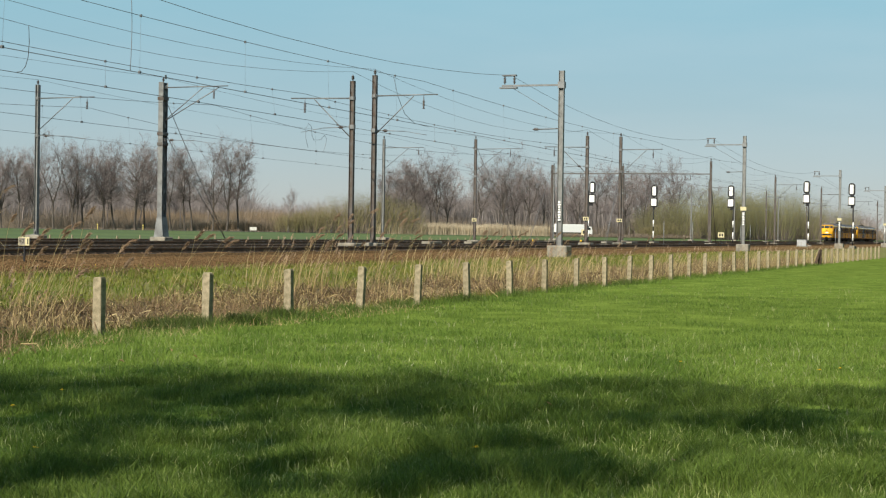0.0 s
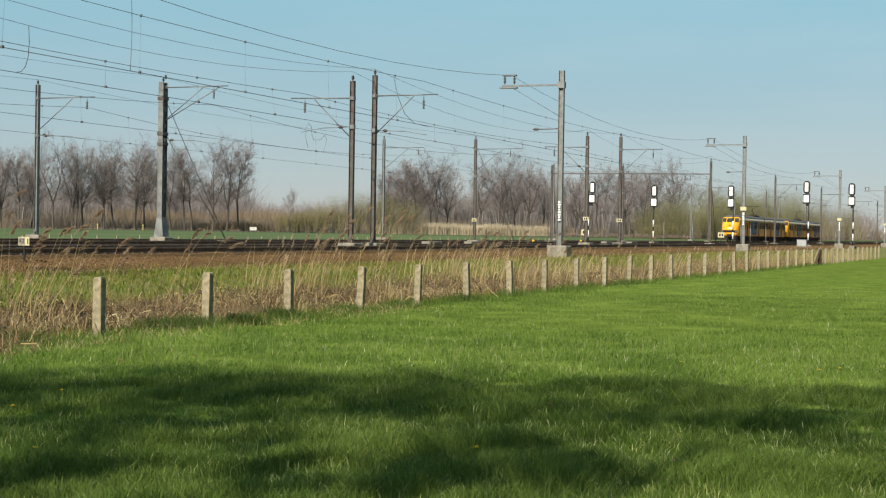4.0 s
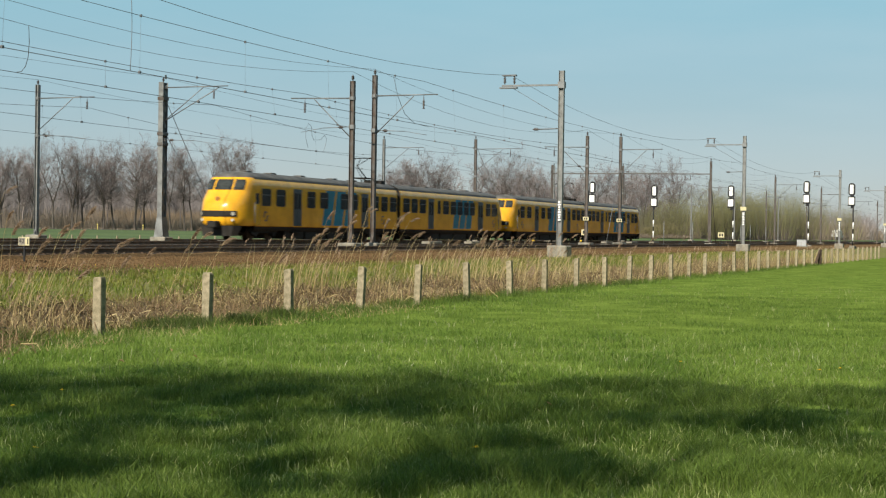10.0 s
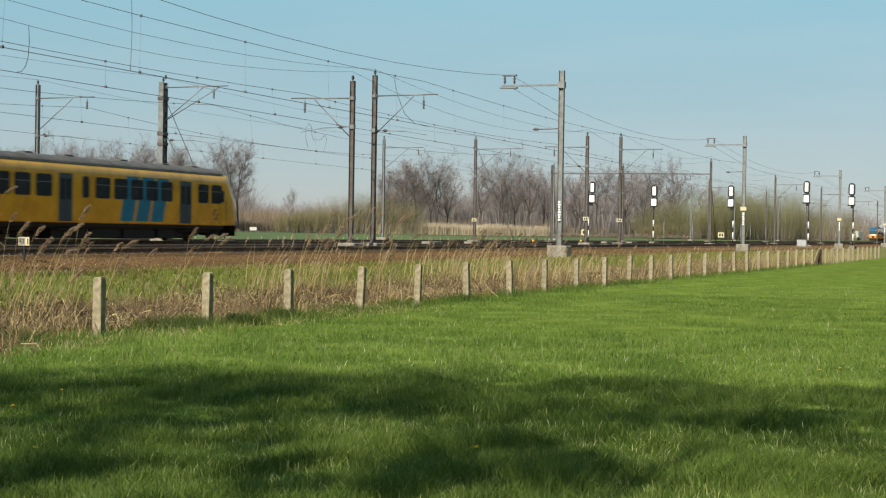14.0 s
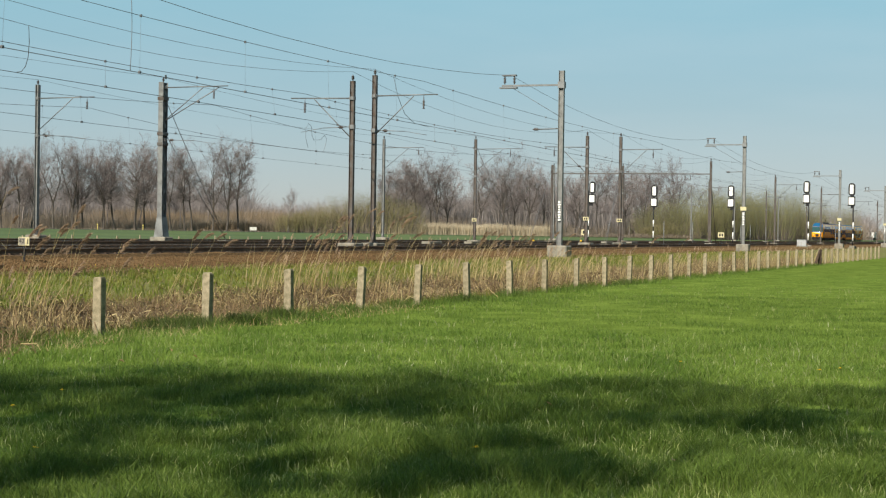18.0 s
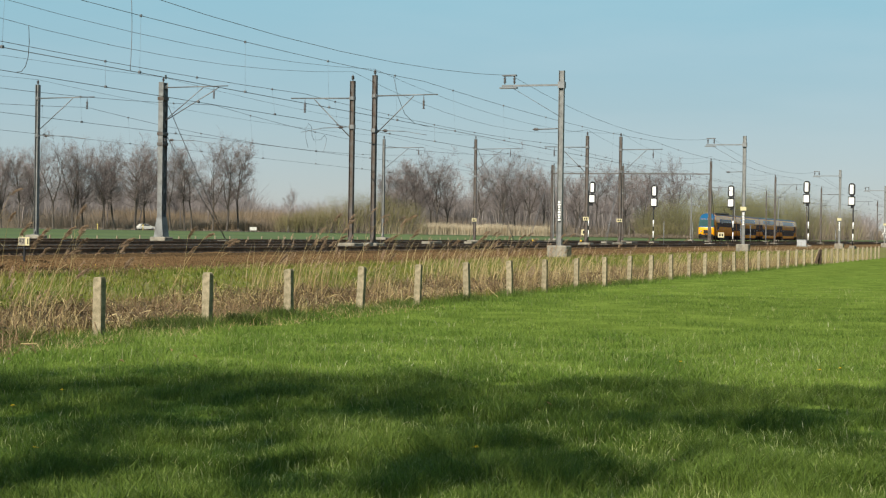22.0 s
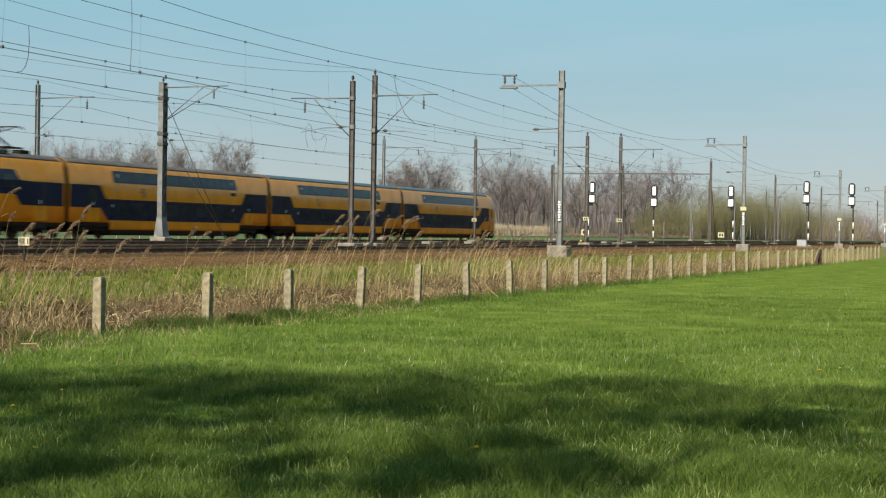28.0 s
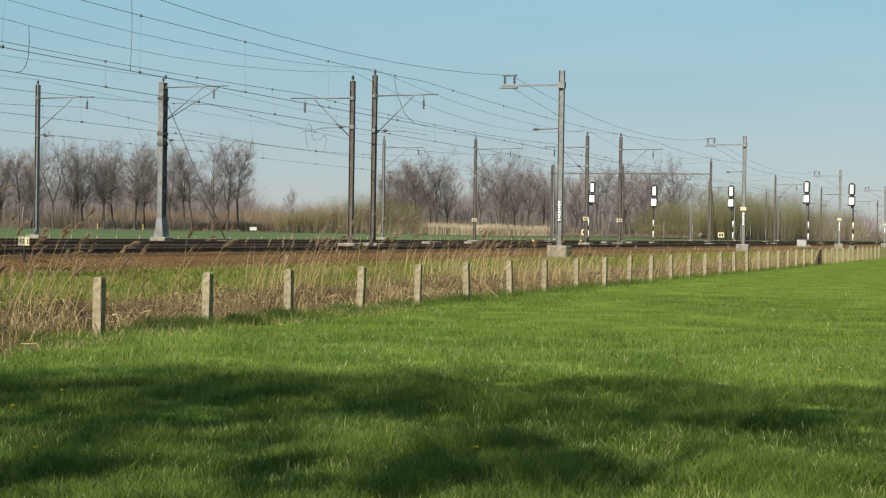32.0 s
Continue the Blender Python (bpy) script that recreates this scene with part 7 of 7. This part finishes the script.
for x, y, h in ((186.0, 40.0, 2.2), (228.0, 38.5, 2.2), (236.0, 38.5, 2.3), (242.0, 27.5, 2.0), (250.0, 38.5, 2.2), (205.0, 40.5, 2.4)):
    t = thing("marker_post", "thin pale trackside post", "post", "trackside posts", at=pose(x, y, 0))
    part("pole", Shape().tube((0, 0, 0.4), (0, 0, RAIL + h), 0.045, 0.04, 8), M_ARM, t)
    part("cap", Shape().lathe([(0.06, 0), (0.06, 0.08), (0.02, 0.1)], (0, 0, RAIL + h), 8), M_ARM, t)

# low fence behind the far track
fp = Shape().box(-0.05, 0.05, -0.05, 0.05, -0.3, 0.95, 0.012).mesh("meadow_post", M_CONC)
for i in range(58):
    ob = new("meadow_post", fp)
    xx = 52 + i * 2.95
    ob.matrix_basis = pose(xx + 0.2 * math.sin(i * 3.1), 62.0, 0.28 + 0.03 * math.sin(i * 1.7), 0, 1.5 * math.sin(i * 2.3), 0)
    tagged(ob, "low pale concrete post at the far meadow edge", "fence post", "posts behind the far track")

M_FADED = material("faded_white", (0.5, 0.49, 0.46), 0.7, vary=0.15, scale=6, fine=40, second=(0.38, 0.37, 0.34))
# far road, its signs and traffic
rd = Shape()
rd.loft([[(*row_place(t, b), z) for b, z in ((-9.0, 1.30), (-8.4, 1.40), (-3.6, 1.40), (-3.0, 1.30))] for t in range(-260, 121, 10)], False, False, False)
M_ASPHALT = material("asphalt", (0.055, 0.055, 0.055), 0.9, vary=0.2, scale=2, fine=30)
tagged(new("road", rd.mesh("road", M_ASPHALT)), "narrow grey asphalt road along the bare trees", "road", kind="structure")
for t, w, h, z in ((-74.6, 1.7, 0.8, 2.1), (-53.0, 1.0, 0.7, 1.9), (-27.0, 1.1, 0.7, 1.9)):
    x, y = row_place(t, -10.5)
    b = thing("meadow_sign", "white rectangular board on two legs at the meadow edge", "sign", "white boards by the road", at=pose(x, y, 0, 0, 0, 18))
    part("panel", Shape().box(-0.02, 0.02, -w / 2, w / 2, z - h / 2, z + h / 2, 0.008), M_FADED, b)
    for s in (-0.35, 0.35):
        part("leg", Shape().box(0.021, 0.08, s * w - 0.03, s * w + 0.03, 1.0, z + h / 2 - 0.03), M_ARM, b)
for t in (-114.5, -103.2, -129.0):
    x, y = row_place(t, -10.0)
    b = thing("pipeline_marker", "short yellow marker post at the meadow edge", "marker", "yellow posts by the road", at=pose(x, y, 1.2))
    part("pole", Shape().tube((0, 0, -0.2), (0, 0, 1.1), 0.08, n=8), M_PALEYELLOW, b)
    part("cap", Shape().lathe([(0.14, 1.1), (0.16, 1.25), (0.1, 1.45), (0.02, 1.5)], n=8), M_PALEYELLOW, b)


def wheel(owner, x, y, r):
    w = part("wheel", Shape().lathe([(r * 0.6, -0.12), (r, -0.1), (r, 0.1), (r * 0.6, 0.12)], (x, y, r), 16, 'y'), M_BLACK, owner)
    part("rim", Shape().lathe([(0.05, -0.125), (r * 0.58, -0.122), (r * 0.58, 0.122), (0.05, 0.125)], (x, y, r), 12, 'y'), M_ARM, w)


def lorry():
    t = thing("lorry", "white box lorry driving on the far road", "lorry")
    part("box_body", Shape().box(-7.0, 3.4, -1.25, 1.25, 1.05, 3.35, 0.06), M_WHITE, t, "plain white box body")
    part("chassis", Shape().box(-6.9, 5.3, -0.5, 0.5, 0.7, 1.05), M_BLACK, t)
    c = Shape()
    c.loft([[(x, -1.2, z) for x, z in ((3.7, 0.6), (5.9, 0.6), (5.95, 1.6), (5.6, 2.75), (3.7, 2.85))], [(x, 1.2, z) for x, z in ((3.7, 0.6), (5.9, 0.6), (5.95, 1.6), (5.6, 2.75), (3.7, 2.85))]])
    part("cab", c, M_WHITE, t)
    part("side_window", Shape().box(4.4, 5.3, -1.215, 1.215, 1.75, 2.45, 0.01), M_GLASS, t)
    part("windscreen", Shape().add([(5.97, -1.05, 1.65), (5.97, 1.05, 1.65), (5.66, 1.05, 2.6), (5.66, -1.05, 2.6)], [(0, 1, 2, 3)]), M_GLASS, t)
    for x in (-5.6, -4.3, 4.9):
        for y in (-1.08, 1.08):
            wheel(t, x, y, 0.5)
    return t


def hatchback():
    t = thing("car", "silver-white hatchback driving on the far road", "car")
    prof = [(-2.0, 0.3), (2.05, 0.3), (2.1, 0.65), (1.9, 0.82), (1.05, 0.95), (-1.95, 0.95), (-2.1, 0.7)]
    part("body", Shape().loft([[(x, s * 0.86, z) for x, z in prof] for s in (-1, 1)]), M_FADED, t, "pale car body")
    top = [(1.05, 0.95), (0.35, 1.42), (-1.4, 1.45), (-1.95, 0.95)]
    part("cabin", Shape().loft([[(x, s * 0.74, z) for x, z in top] for s in (-1, 1)]), M_FADED, t)
    for s in (-1, 1):
        part("side_window", Shape().box(-1.5, 0.6, s * 0.75 - 0.01, s * 0.75 + 0.01, 1.0, 1.36), M_GLASS, t)
    for x in (-1.3, 1.3):
        for y in (-0.8, 0.8):
            wheel(t, x, y, 0.31)
    return t


LORRY = lorry()
CAR = hatchback()

# ---------------------------------------------------------------- small things in the meadow
M_DANDELION = material("dandelion_yellow", (0.85, 0.55, 0.01), 0.7, vary=0.15, scale=40, fine=200)
M_LEAFDRY = leafy("fallen_leaf", (0.42, 0.27, 0.14), dry=(0.30, 0.18, 0.09), vary=0.3, light=0.2, patch=5)
M_STEM = leafy("flower_stem", (0.16, 0.22, 0.05), light=0.3)


def dandelion(x, y, seed, z=0.0):
    r = random.Random(seed)
    t = thing("dandelion", "small yellow dandelion flower in the grass", "flower", "dandelions", at=pose(x, y, z))
    part("stem", Shape().tube((0, 0, 0), (0.01, 0, 0.10), 0.004, n=5), M_STEM, t)
    h = Shape()
    for ring, n, rr, z in ((0, 14, 0.027, 0.105), (1, 10, 0.018, 0.112)):
        for i in range(n):
            a = 6.283 * i / n + ring * 0.2
            ca, sa = math.cos(a), math.sin(a)
            h.add([(0.004 * -sa + 0.01, 0.004 * ca, z), (-0.004 * -sa + 0.01, -0.004 * ca, z), (rr * ca + 0.004 * sa + 0.01, rr * sa - 0.004 * ca, z + 0.006), (rr * ca - 0.004 * sa + 0.01, rr * sa + 0.004 * ca, z + 0.006)], [(0, 1, 2, 3)])
    part("flower_head", h, M_DANDELION, t, "bright yellow flower head")


for k, (x, y) in enumerate([(13.2, 8.87), (10.74, 7.02), (12.24, 4.07), (21.39, 2.6), (14.71, 9.3), (21.81, 2.39), (21.87, 4.45)]):
    dandelion(x, y, k)
for k, (x, y) in enumerate([(35.2, 23.0), (40.6, 22.7), (38.2, 23.2), (37.4, 21.6), (45.0, 22.4)]):
    dandelion(x, y, 40 + k, float(lie(x, y)) + 0.05)
for k, (x, y) in enumerate([(18.14, 12.25), (20.7, 11.36), (19.77, 10.48), (21.28, 12.15), (16.09, 4.6), (18.62, 10.91), (12.47, 2.59)]):
    s = Shape()
    a = 1.1 * k
    c, d = math.cos(a) * 0.045, math.sin(a) * 0.045
    s.add([(-c, -d, 0.0), (d * 0.6, -c * 0.6, 0.02), (c, d, 0.01), (-d * 0.6, c * 0.6, 0.025)], [(0, 1, 2, 3)])
    ob = new("fallen_leaf", s.mesh("fallen_leaf", M_LEAFDRY))
    ob.matrix_basis = pose(x, y, 0.07, 30, 10, 0)
    tagged(ob, "dry brown fallen leaf on the grass", "leaf", "fallen leaves")


# ---------------------------------------------------------------- moving things
def first_train_x(t):
    """Place of the joint between the cars of the leading unit."""
    u = min(t, 16.0) - 10
    x = 113.289 - 26.8473 * u + 0.24333 * u ** 2 + 0.000052 * u ** 3
    return x - 23.92 * (t - 16.0) if t > 16.0 else x


def second_train_x(t):
    if t < 24.5:
        return 257.6 + 37.3 * (24.0 - t)
    u = t - 27
    return 147.095 - 37.136 * u - 0.20835 * u * u


def motions():
    for ob, off in ((unit_a, 0.0), (unit_b, 52.7)):
        walk(ob, [(t, pose(first_train_x(t) + off, TRACKS[2], RAIL)) for t in range(33)])
    for ob, x, y, zz, turn, ph, period, amp, tilt in REEDS:
        rows = []
        for k in range(65):
            t = k * 0.5
            w = math.sin(ph + 6.283 * t / period) + 0.5 * math.sin(2.1 * ph + 6.283 * t / (period * 1.7))
            rows.append((t, pose(x, y, zz, amp * 0.25 * w, tilt + amp * w, turn)))
        walk(ob, rows)
    rows = []
    for t in range(33):
        s = 27.5 + 16.0 * t
        x, y = row_place(min(s, 122.0), -6.0)
        over = max(0.0, s - 122.0)
        rows.append((t, pose(x + over, y, 1.40, 0, 0, -36.87 * max(0.0, 1 - over / 20.0))))
    walk(LORRY, rows)
    walk(CAR, [(t, pose(*row_place(-84 + 16.7 * (t - 23) + 1.3 * max(0, t - 24), -6.0), 1.40, 0, 0, -36.87)) for t in range(33)])
    walk(double_decker, [(t, pose(second_train_x(t), TRACKS[3], RAIL)) for t in range(33)])


motions()
